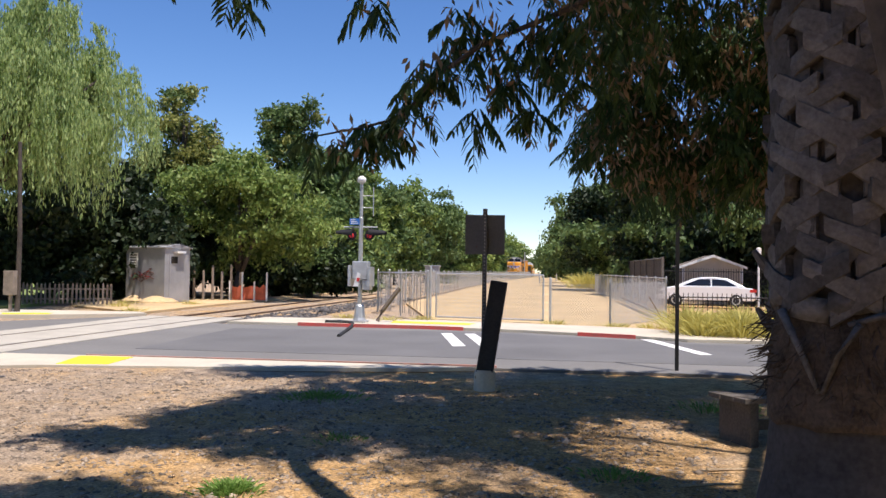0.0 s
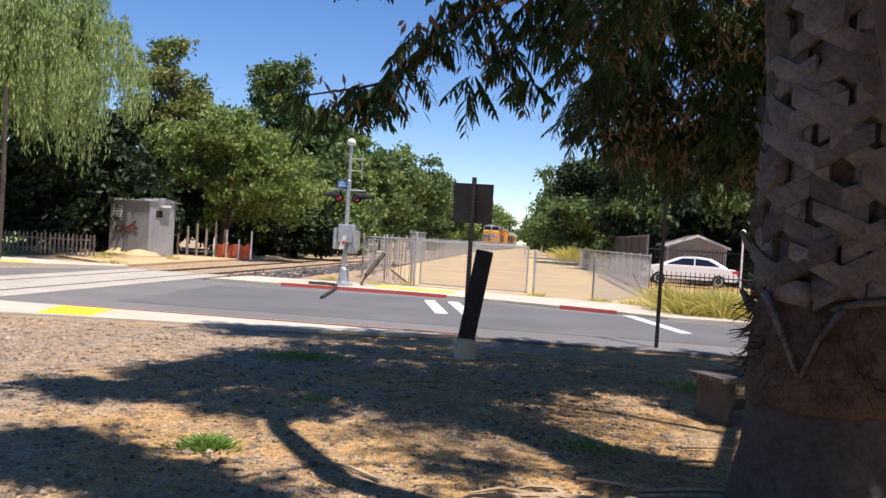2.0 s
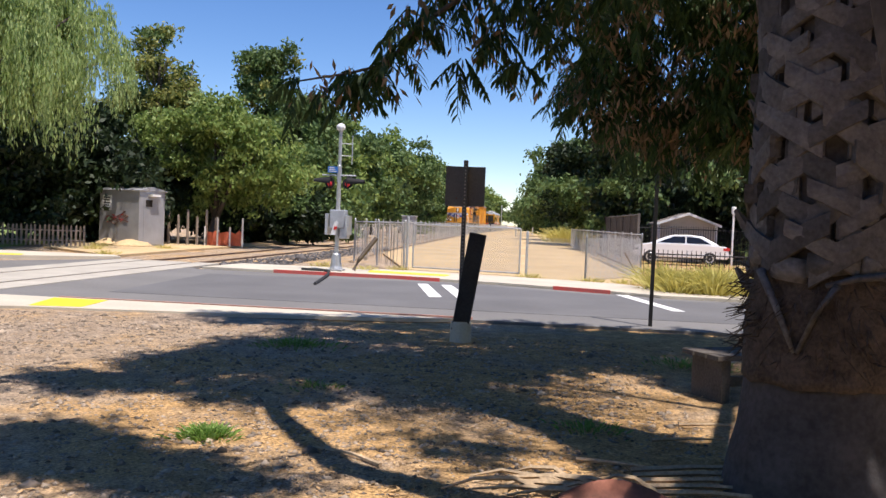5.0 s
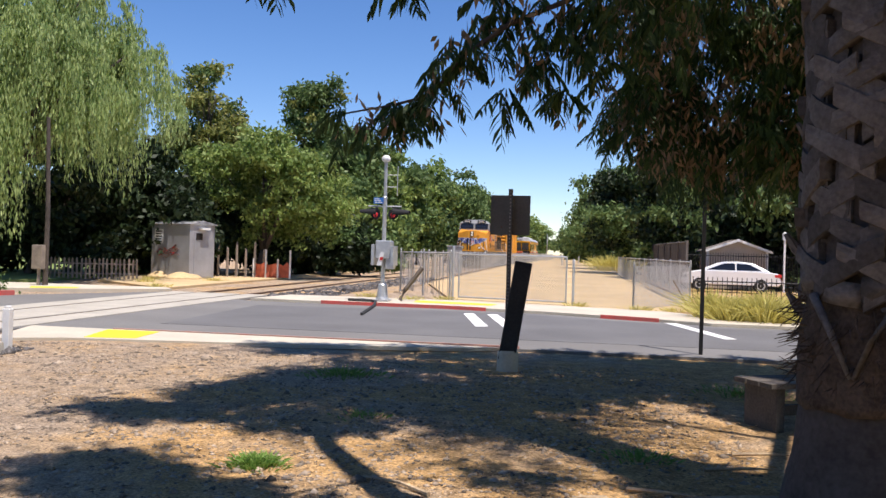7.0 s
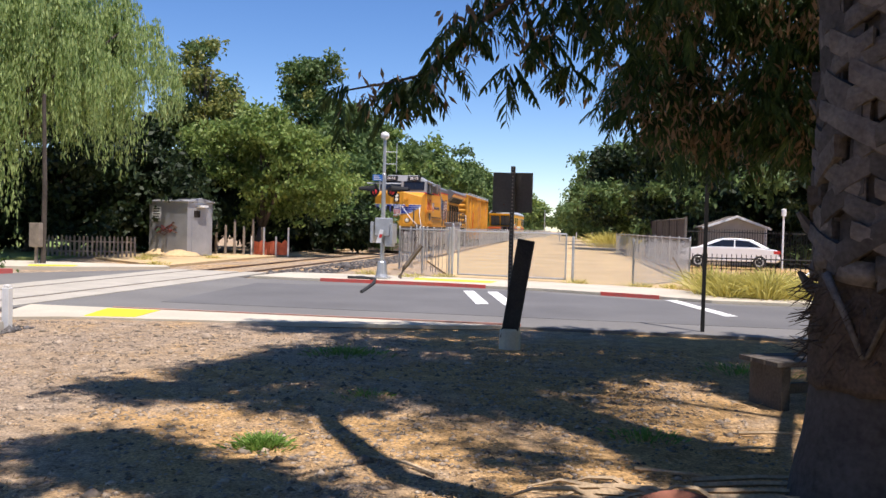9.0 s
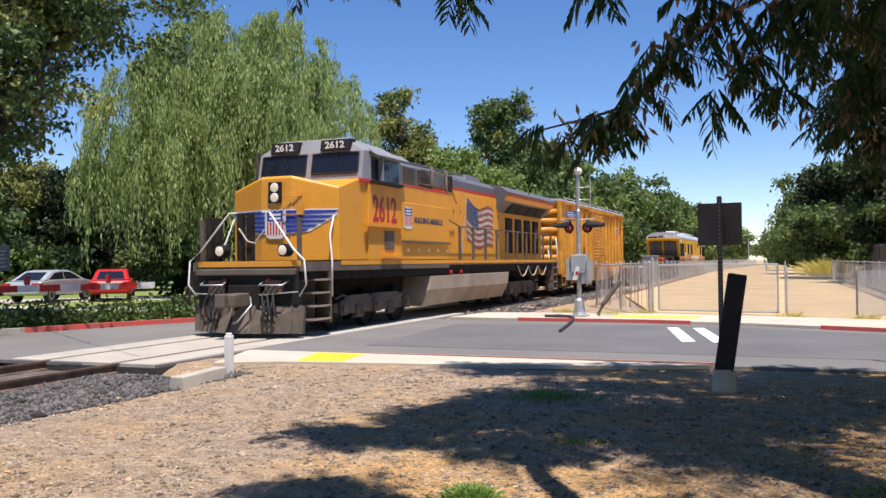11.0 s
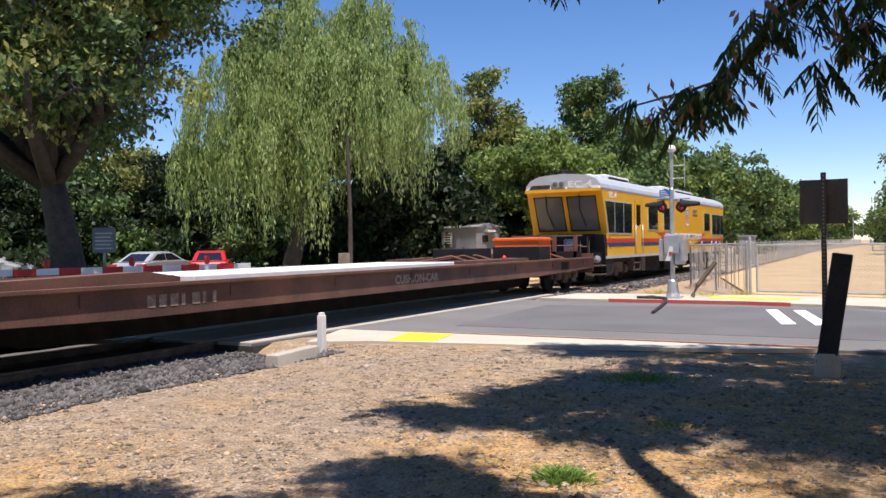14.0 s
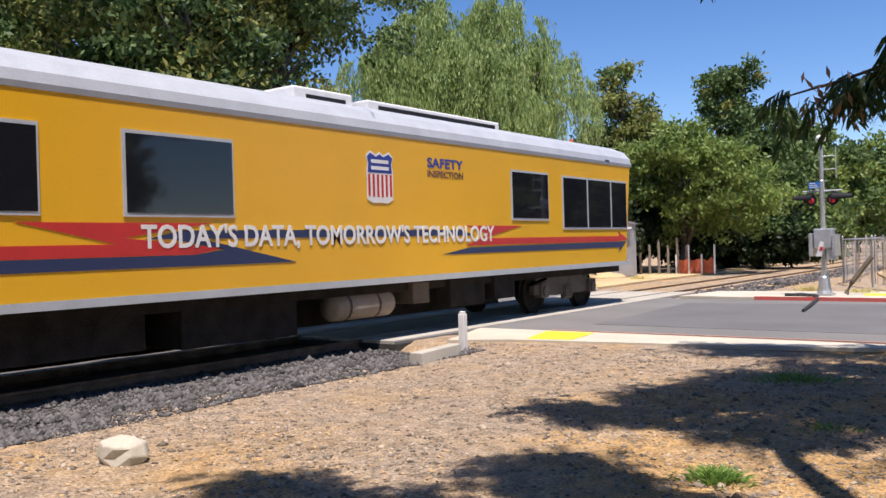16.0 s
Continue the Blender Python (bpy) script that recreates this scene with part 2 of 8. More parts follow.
# ---- mesh tools ----
class Shape:
    """Collects faces of one part, in the space of its thing."""

    def __init__(self):
        self.v, self.f = [], []

    def add(self, verts, faces):
        k = len(self.v)
        self.v += [tuple(p) for p in verts]
        self.f += [tuple(i + k for i in f) for f in faces]
        return self

    def box(self, x0, x1, y0, y1, z0, z1, m=None):
        p = [Vector((x, y, z)) for x in (x0, x1) for y in (y0, y1) for z in (z0, z1)]
        if m is not None:
            p = [m @ q for q in p]
        return self.add(p, [(0, 1, 3, 2), (4, 6, 7, 5), (0, 4, 5, 1), (2, 3, 7, 6), (0, 2, 6, 4), (1, 5, 7, 3)])

    def loft(self, rings, closed=True):
        """Rings of equally many points, joined one to the next, capped at both ends."""
        n = len(rings[0])
        verts = [p for r in rings for p in r]
        faces = []
        for a in range(len(rings) - 1):
            for i in range(n if closed else n - 1):
                j = (i + 1) % n
                faces.append((a * n + i, a * n + j, (a + 1) * n + j, (a + 1) * n + i))
        if closed:
            faces += [tuple(range(n))[::-1], tuple((len(rings) - 1) * n + i for i in range(n))]
        return self.add(verts, faces)

    def prism(self, outline, axis, a, b):
        """An outline in the two other axes, drawn out from a to b along the axis."""
        def at(p, c):
            q = list(p)
            q.insert(axis, c)
            return q
        return self.loft([[at(p, a) for p in outline], [at(p, b) for p in outline]])

    def tube(self, points, r, n=6, r2=None):
        points = [Vector(p) for p in points]
        rings = []
        for i, p in enumerate(points):
            d = (points[min(i + 1, len(points) - 1)] - points[max(i - 1, 0)]).normalized()
            u = d.cross(Vector((0, 0, 1) if abs(d.z) < 0.9 else (1, 0, 0))).normalized()
            w = d.cross(u)
            k = i / max(1, len(points) - 1)
            rr = r if r2 is None else r + (r2 - r) * k
            rings.append([p + rr * (math.cos(2 * math.pi * j / n) * u + math.sin(2 * math.pi * j / n) * w) for j in range(n)])
        return self.loft(rings)

    def turn(self, centre, axis, profile, n=16):
        """A body of rotation: profile of (radius, place along the axis)."""
        c, d = Vector(centre), Vector(axis).normalized()
        u = d.cross(Vector((0, 0, 1) if abs(d.z) < 0.9 else (1, 0, 0))).normalized()
        w = d.cross(u)
        return self.loft([[c + d * h + max(r, 1e-4) * (math.cos(2 * math.pi * j / n) * u + math.sin(2 * math.pi * j / n) * w) for j in range(n)] for r, h in profile])


def build(name, s, material, smooth=False, bevel=0.0):
    me = bpy.data.meshes.new(name)
    me.from_pydata(s.v, [], s.f)
    bm = bmesh.new()
    bm.from_mesh(me)
    bmesh.ops.recalc_face_normals(bm, faces=bm.faces)
    if bevel:
        edges = [e for e in bm.edges if len(e.link_faces) == 2 and e.calc_face_angle(0) > 0.6]
        bmesh.ops.bevel(bm, geom=edges, offset=bevel, segments=2, affect="EDGES", profile=0.5, clamp_overlap=True)
    bm.to_mesh(me)
    bm.free()
    if smooth:
        for p in me.polygons:
            p.use_smooth = True
    me.materials.append(material)
    return me


def part(name, s, material, parent, label="", smooth=False, bevel=0.0):
    """One mesh under a thing or under a part, in the thing's own space."""
    me = s if isinstance(s, bpy.types.Mesh) else build(name, s, material, smooth, bevel)
    ob = new(name, me)
    ob.parent = parent
    return tagged(ob, label)


def thing(name, label, category, at=(0, 0, 0), turn=0.0, group="", kind=""):
    ob = new(name)
    ob.empty_display_size = 0.2
    ob.matrix_basis = pose(*at, 0, 0, turn)
    return tagged(ob, label, category, group, kind)


def solid(name, s, material, label, category, at=(0, 0, 0), turn=0.0, group="", kind="", smooth=False, bevel=0.0):
    ob = new(name, build(name, s, material, smooth, bevel))
    ob.matrix_basis = pose(*at, 0, 0, turn)
    return tagged(ob, label, category, group, kind)


def quads(name, corners, material):
    """Many loose four-cornered faces: an array of n x 4 x 3."""
    n = len(corners)
    me = bpy.data.meshes.new(name)
    me.vertices.add(4 * n)
    me.vertices.foreach_set("co", np.asarray(corners, np.float32).ravel())
    me.loops.add(4 * n)
    me.loops.foreach_set("vertex_index", np.arange(4 * n, dtype=np.int32))
    me.polygons.add(n)
    me.polygons.foreach_set("loop_start", np.arange(0, 4 * n, 4, dtype=np.int32))
    me.update(calc_edges=True)
    me.validate()
    me.materials.append(material)
    return me


def unit(v):
    return v / np.maximum(np.linalg.norm(v, axis=-1, keepdims=True), 1e-9)


def leaves_at(rng, places, size, droop=0.0, slim=0.45):
    """Leaf-shaped quads at the places, turned at random, hanging by droop."""
    n = len(places)
    d = rng.normal(size=(n, 3))
    d[:, 2] -= droop * 2
    d = unit(d)
    s = unit(np.cross(d, rng.normal(size=(n, 3))))
    k = size * rng.uniform(0.6, 1.35, (n, 1))
    mid = places + d * k * 0.5
    return np.stack([places, mid + s * k * slim * 0.5, places + d * k, mid - s * k * slim * 0.5], 1)


def words(text, size, depth=0.004, spacing=1.0):
    """Writing as a flat mesh with its lower left corner at the origin."""
    cu = bpy.data.curves.new("writing", "FONT")
    cu.body, cu.size, cu.extrude, cu.space_character, cu.offset = text, size, depth, spacing, 0.022
    cu.resolution_u = 3
    ob = bpy.data.objects.new("writing", cu)
    scene.collection.objects.link(ob)
    bpy.context.view_layer.update()
    me = bpy.data.meshes.new_from_object(ob.evaluated_get(bpy.context.evaluated_depsgraph_get()))
    bpy.data.objects.remove(ob)
    bpy.data.curves.remove(cu)
    return me


def lettering(name, text, material, parent, x, y, z, width, height, face="side", lean=0.0):
    """Writing on a side that looks to +x ("side") or on a front that looks to -y ("front"), fitted to a width and height."""
    me = words(text, 1.0)
    co = np.array([v.co for v in me.vertices])
    lo, hi = co.min(0), co.max(0)
    sx, sy = width / (hi[0] - lo[0]), height / (hi[1] - lo[1])
    for v in me.vertices:
        a, b, c = (v.co.x - lo[0]) * sx, (v.co.y - lo[1]) * sy, v.co.z
        v.co = (x + c, y + a, z + b + lean * a) if face == "side" else (x + a, y - c, z + b)
    me.materials.clear()
    me.materials.append(material)
    me.name = name
    ob = new(name, me)
    ob.parent = parent
    return ob


rng = np.random.default_rng(7)
TX = -11.65  # middle of the track


# ---- ground, road, track ----
def sheet(name, outline, z, material, label, category, thick=0.06, kind="structure"):
    """A flat slab with the given outline and its top at z."""
    s = Shape()
    s.prism(outline, 2, z - thick, z)
    return solid(name, s, material, label, category, kind=kind)


def ground_height(x, y):
    """The earth's height: flat, a little bumpy, lower along the track bed on the near side."""
    z = -0.03 + 0.025 * noise.noise((x * 0.5, y * 0.5, 3.1)) + 0.012 * noise.noise((x * 2.1, y * 2.1, 7.7))
    if y < 12.4:
        k = min(1, max(0, (-8.2 - x) / 1.6)) * min(1, max(0, (12.0 - y) / 0.8))
        z -= 0.27 * k * k * (3 - 2 * k)
    if y > 13:
        z = -0.06
    return z


def make_ground():
    xs = [-900, -300, -120, -60, -40, -30, -24, -20, -17] + [-15 + 0.3 * i for i in range(74)] + [8, 10, 14, 20, 30, 60, 120, 300, 900]
    ys = [-600, -150, -40, -12, -6, -3, -1] + [0.3 * i for i in range(47)] + [14.5, 16, 20, 26, 34, 46, 60, 90, 140, 250, 500, 1200]
    v = [(x, y, ground_height(x, y)) for y in ys for x in xs]
    n = len(xs)
    f = [(j * n + i, j * n + i + 1, (j + 1) * n + i + 1, (j + 1) * n + i) for j in range(len(ys) - 1) for i in range(n - 1)]
    s = Shape().add(v, f)
    return solid("ground", s, M["dirt"], "dry brown earth with gravel, straw and fallen leaves", "ground", kind="structure", smooth=True)


make_ground()
# the street that crosses the track, with its wide mouth beyond the rails
sheet("road", [(-9.9, 14.05), (-4.0, 14.1), (60, 14.6), (60, 20.9), (3.0, 20.75), (1.9, 21.4), (0.5, 21.95), (-1.0, 22.6), (-3.8, 23.1), (-9.6, 23.3),
               (-13.4, 26.2), (-16.1, 21.5), (-17.2, 19.4), (-18.4, 16.2), (-19.5, 12.5), (-23, 5), (-30, -10), (-15.0, -10), (-14.2, 11.4), (-10.0, 11.5)], -0.012, M["asphalt"],
      "grey sun-bleached asphalt street crossing the railway", "road")
sheet("road_patch", [(-8.2, 15.6), (60, 15.9), (60, 20.4), (3.2, 20.2), (-1.0, 21.9), (-3.6, 22.3), (-8.6, 21.6)], -0.006, M["asphalt_new"], "darker newer asphalt on the street", "road", thick=0.03)
# crossing panels: field, gauge and far panels of pale concrete
RAIL = 0.80


def crossing():
    s = thing("level_crossing", "pale concrete panels laid flush between the rails", "crossing", kind="structure")
    cuts = [11.45 + 2.42 * i for i in range(7)]
    for a, b in zip(cuts[:-1], cuts[1:]):
        for x0, x1 in ((TX - 1.62, TX - RAIL - 0.09), (TX - RAIL + 0.10, TX + RAIL - 0.10), (TX + RAIL + 0.09, TX + 1.62)):
            part("panel", Shape().box(x0, x1, a + 0.012, b - 0.012, -0.2, 0.012), M["concrete"], s, bevel=0.01)
    part("groove", Shape().box(TX - 1.7, TX + 1.7, 11.45, 25.9, -0.25, -0.05), M["groove"], s)


crossing()


def rails():
    prof = [(-0.075, -0.17), (0.075, -0.17), (0.075, -0.15), (0.012, -0.13), (0.012, -0.05), (0.036, -0.035), (0.036, 0.0), (-0.036, 0.0), (-0.036, -0.035), (-0.012, -0.05), (-0.012, -0.13), (-0.075, -0.15)]
    for sx in (-1, 1):
        s = Shape().prism([(TX + sx * RAIL + a, b) for a, b in prof], 1, -80, 420)
        solid("rail", s, M["steel"], "rusty steel rail with a worn running surface", "rail", group="rails of the track", kind="structure")


rails()


def ties():
    t = thing("track_ties", "row of dark weathered wooden railway ties", "railway tie", kind="structure")
    me = build("tie", Shape().box(-1.3, 1.3, -0.11, 0.11, -0.36, -0.175), M["tie"])
    y, k = -12.0, 0
    while y < 130:
        if not 11.2 < y < 26.1:
            ob = new("tie", me)
            ob.parent = t
            ob.matrix_basis = pose(TX + 0.03 * math.sin(k * 1.7), y, 0, 0, 0, 0.7 * math.sin(k * 2.3))
        y += 0.55
        k += 1


ties()


def ballast():
    """The bed: a low bank of crushed stone with a ragged edge, and loose stones on it."""
    for y0, y1, near in ((-40, 11.45, 2.9), (25.95, 400, 2.6)):
        ys = np.concatenate([np.arange(y0, min(y1, 60), 0.5), np.arange(60, y1, 8.0) if y1 > 60 else [], [y1]])
        rows, xs = [], [-4.2, -3.2, -2.2, -1.4, -0.7, 0, 0.7, 1.4, 1.9, near, near + 0.9]
        top = [-0.42, -0.26, -0.20, -0.19, -0.2, -0.2, -0.2, -0.19, -0.20, -0.24, -0.36]
        for y in ys:
            rows.append([(TX + x + (0.25 * noise.noise((y * 0.6, x, 0)) if abs(x) > 2 else 0), y, z + (0.03 if y < 20 else 0.0) + 0.03 * noise.noise((x * 2, y * 2, 1))) for x, z in zip(xs, top)])
        n = len(xs)
        v = [p for r in rows for p in r]
        f = [(j * n + i, j * n + i + 1, (j + 1) * n + i + 1, (j + 1) * n + i) for j in range(len(rows) - 1) for i in range(n - 1)]
        solid("ballast_bed", Shape().add(v, f), M["ballast"], "bank of crushed grey track ballast", "ballast", kind="structure")


ballast()


def stones(name, count, area, size, material, label, zfun, flat=0.6, seed=1):
    """Loose stones: small rough octahedra lying on the ground."""
    g = np.random.default_rng(seed)
    x0, x1, y0, y1 = area
    base = np.array([(1, 0, 0), (0, 1, 0), (-1, 0, 0), (0, -1, 0), (0, 0, 0.9), (0, 0, -0.5)])
    faces = np.array([(0, 1, 4), (1, 2, 4), (2, 3, 4), (3, 0, 4), (1, 0, 5), (2, 1, 5), (3, 2, 5), (0, 3, 5)])
    px, py = g.uniform(x0, x1, count), y0 + (y1 - y0) * g.uniform(0, 1, count) ** 1.25
    keep = np.array([noise.noise((a * 0.9, b * 0.9, seed)) + g.uniform(-0.5, 0.5) > -0.25 for a, b in zip(px, py)])
    px, py = px[keep], py[keep]
    n = len(px)
    r = size * g.lognormal(0, 0.45, (n, 1, 1))
    sh = base[None] * r * g.uniform(0.55, 1.25, (n, 6, 1)) * np.array([1, 1, flat])
    a = g.uniform(0, 6.28, n)
    c, s = np.cos(a)[:, None], np.sin(a)[:, None]
    pts = np.stack([sh[..., 0] * c - sh[..., 1] * s, sh[..., 0] * s + sh[..., 1] * c, sh[..., 2]], -1)
    pts[..., 0] += px[:, None]
    pts[..., 1] += py[:, None]
    pts[..., 2] += np.array([zfun(u, w) for u, w in zip(px, py)])[:, None]
    me = bpy.data.meshes.new(name)
    f = (faces[None] + 6 * np.arange(n)[:, None, None]).reshape(-1, 3)
    me.vertices.add(6 * n)
    me.vertices.foreach_set("co", pts.astype(np.float32).ravel())
    me.loops.add(3 * len(f))
    me.loops.foreach_set("vertex_index", f.astype(np.int32).ravel())
    me.polygons.add(len(f))
    me.polygons.foreach_set("loop_start", np.arange(0, 3 * len(f), 3, dtype=np.int32))
    me.update(calc_edges=True)
    me.materials.append(material)
    return tagged(new(name, me), label, "gravel", kind="stuff")


stones("gravel", 30000, (-8.8, 1.5, 2.6, 12.2), 0.018, M["pebbles"], "loose brown pebbles scattered over dry earth", ground_height, seed=3)
BED_X = [-4.2, -3.2, -2.2, -1.4, -0.7, 0, 0.7, 1.4, 1.9, 2.9, 3.8]
BED_Z = [-0.42, -0.26, -0.20, -0.19, -0.2, -0.2, -0.2, -0.19, -0.20, -0.24, -0.36]


def bed_height(x, y):
    z = float(np.interp(x - TX, BED_X, BED_Z)) + (0.03 if y < 20 else 0.0) + 0.03 * noise.noise(((x - TX) * 2, y * 2, 1))
    return max(z, ground_height(x, y)) + 0.006 if x > -10.4 else z + 0.006


stones("ballast_stones", 42000, (-11.6, -7.9, 1.0, 11.3), 0.028, M["stones"], "loose crushed grey ballast stones", bed_height, 0.8, seed=4)
stones("ballast_stones", 9000, (-14.0, -8.4, 26.2, 48), 0.045, M["stones"], "loose crushed grey ballast stones", bed_height, 0.8, seed=5)


def kerb(name, line, material, width=0.16, top=0.10, label="", z0=-0.1):
    s = Shape()
    for (xa, ya), (xb, yb) in zip(line[:-1], line[1:]):
        d = Vector((xb - xa, yb - ya, 0)).normalized() * 0.0
        w = Vector((-(yb - ya), xb - xa, 0)).normalized() * width
        a, b = Vector((xa, ya, 0)) - d, Vector((xb, yb, 0)) + d
        s.loft([[a + Vector((0, 0, z0)), a + w + Vector((0, 0, z0)), a + w + Vector((0, 0, top)), a + Vector((0, 0, top))],
                [b + Vector((0, 0, z0)), b + w + Vector((0, 0, z0)), b + w + Vector((0, 0, top)), b + Vector((0, 0, top))]])
    return solid(name, s, material, label, "kerb", kind="structure")


# near pavement, flush with the road by the track, and the ramp's yellow pad
sheet("pavement", [(-9.9, 14.0), (-9.2, 11.95), (-8.2, 12.45), (-4.6, 13.05), (-2.2, 13.6), (-1.2, 14.02), (-4.0, 14.06)], 0.012, M["pale"], "pale concrete pavement beside the street", "pavement")
sheet("tactile_pad", [(-7.98, 12.62), (-7.18, 12.8), (-7.33, 13.9), (-8.3, 13.86)], 0.02, M["yellow_pad"], "bright yellow tactile pad set in the pavement", "tactile pad", thick=0.012)
kerb("kerb", [(-8.3, 14.02), (-4.0, 14.10), (-1.0, 14.16)], M["faded_red"], 0.05, 0.03, "faded red painted edge of the pavement")
# far pavement and kerbs
sheet("pavement", [(-9.5, 23.32), (-3.8, 23.12), (-1.0, 22.62), (0.5, 21.97), (1.9, 21.42), (3.0, 20.77), (60, 20.92), (60, 22.6), (4.0, 22.6), (2.2, 24.6), (-0.4, 25.4), (-4.0, 26.2), (-9.2, 25.8)], 0.06, M["pale"], "pale concrete pavement along the far side of the street", "pavement", thick=0.15)
kerb("kerb", [(-7.35, 23.2), (-3.75, 23.08), (-2.6, 22.86)], M["red_paint"], -0.03, 0.085, "red painted kerb of the far pavement")
kerb("kerb", [(0.45, 21.96), (1.85, 21.40)], M["red_paint"], -0.03, 0.085, "red painted kerb of the far pavement")
sheet("tactile_pad", [(-4.9, 24.3), (-2.6, 24.1), (-2.5, 24.9), (-5.0, 25.2)], 0.066, M["yellow_pad"], "faded yellow tactile strip on the far pavement", "tactile pad", thick=0.004)
for x, top in ((-3.03, 21.6), (-2.42, 21.6)):
    sheet("road_marking", [(x, top), (x + 0.26, top + 0.1), (x + 1.05, top - 3.5), (x + 0.79, top - 3.65)], -0.002, M["white_paint"], "white painted crosswalk bar on the asphalt", "road marking", thick=0.003)
sheet("road_marking", [(1.95, 21.2), (2.25, 21.2), (3.05, 17.6), (2.8, 17.5)], -0.002, M["white_paint"], "white painted line on the asphalt", "road marking", thick=0.003)
# beyond the track: pavement, yellow pad, red kerb round the planting strip
sheet("pavement", [(-13.5, 26.3), (-16.0, 24.3), (-17.6, 23.6), (-30, 24.5), (-30, 26.0), (-14.2, 27.2)], 0.06, M["pale"], "pale concrete pavement beyond the railway", "pavement", thick=0.15)
sheet("tactile_pad", [(-15.9, 24.6), (-17.1, 24.0), (-17.6, 24.8), (-16.2, 25.3)], 0.066, M["yellow_pad"], "yellow tactile pad beyond the railway", "tactile pad", thick=0.004)
KERB_LEFT = [(-16.0, 21.7), (-17.2, 19.4), (-18.4, 16.2), (-19.5, 12.5), (-23, 5), (-30, -10)]
kerb("kerb", KERB_LEFT[:3], M["red_paint"], 0.16, 0.12, "red painted kerb of a planting strip")
kerb("kerb", KERB_LEFT[2:], M["concrete"], 0.16, 0.12, "grey concrete kerb of a planting strip")
sheet("lawn", [(-16.2, 21.9), (-17.4, 19.5), (-18.6, 16.3), (-19.8, 12.5), (-23.3, 5), (-30, -8), (-200, -8), (-200, 150), (-60, 130), (-24, 46), (-20.5, 30), (-22, 24.0)], 0.05, M["lawn"], "sunlit green lawn behind the kerb", "lawn", thick=0.12)
sheet("parking_road", [(-26.5, 33.5), (-46, 17.5), (-49, 21), (-29, 37.5)], 0.06, M["concrete"], "pale paved lane across the park", "lane", thick=0.03)
sheet("dirt_mound", [(-14.3, 27.3), (-19.4, 31.5), (-21, 37), (-16, 42), (-15.2, 60), (-14.8, 60), (-14.6, 34)], 0.03, M["straw"], "ochre bare earth beside the ballast", "bare earth", thick=0.1)
sheet("dirt_path", [(-4.0, 26.25), (-0.4, 25.45), (2.2, 24.65), (3.6, 26.0), (3.1, 60), (1.5, 400), (-24, 400), (-9.6, 104), (-7.4, 40)], 0.02, M["straw"], "wide ochre dirt lane between wire fences", "bare earth", thick=0.1)


# ---- the train ----
def bogie(parent, y, wheels, base, name="bogie"):
    """Side frames, springs and wheels in the shade under a vehicle."""
    b = part(name, Shape().box(-0.9, 0.9, y - 0.3, y + 0.3, 0.45, 0.85), M["under"], parent, "dark bogie bolster")
    for sx in (-1, 1):
        f, x = Shape(), sx * 1.05
        f.prism([(y - base / 2 - 0.35, 0.46), (y - base / 2 - 0.35, 0.66), (y - base / 2 + 0.5, 0.86), (y + base / 2 - 0.5, 0.86), (y + base / 2 + 0.35, 0.66), (y + base / 2 + 0.35, 0.46), (y + base / 2 - 0.5, 0.40), (y - base / 2 + 0.5, 0.40)], 0, x - 0.07, x + 0.07)
        for k in range(wheels):
            yy = y - base / 2 + base * k / (wheels - 1)
            f.box(x - 0.02, x + sx * 0.16, yy - 0.17, yy + 0.17, 0.38, 0.72)
            f.turn((x + sx * 0.15, yy, 0.53), (sx, 0, 0), [(0.13, 0), (0.12, 0.05), (0.0, 0.06)], 10)
            if k:
                mid = yy - base / (wheels - 1) / 2
                f.box(x, x + sx * 0.10, mid - 0.2, mid + 0.2, 0.28, 0.62)
                for d in (-0.13, 0.0, 0.13):
                    f.turn((x + sx * 0.1, mid + d, 0.34), (0, 0, 1), [(0.055, 0), (0.055, 0.24)], 8)
            f.tube([(x + sx * 0.1, yy - 0.35, 0.8), (x + sx * 0.13, yy, 0.88), (x + sx * 0.1, yy + 0.35, 0.8)], 0.025, 5)
        part("side_frame", f, M["dusty"], b, "dusty steel side frame")
    for k in range(wheels):
        yy = y - base / 2 + base * k / (wheels - 1)
        for sx in (-1, 1):
            part("wheel", Shape().turn((sx * 0.78, yy, 0.5), (sx, 0, 0), [(0.0, -0.02), (0.53, -0.02), (0.53, 0.02), (0.5, 0.03), (0.5, 0.13), (0.42, 0.13), (0.38, 0.08), (0.12, 0.08), (0.0, 0.1)], 20), M["under"], b)


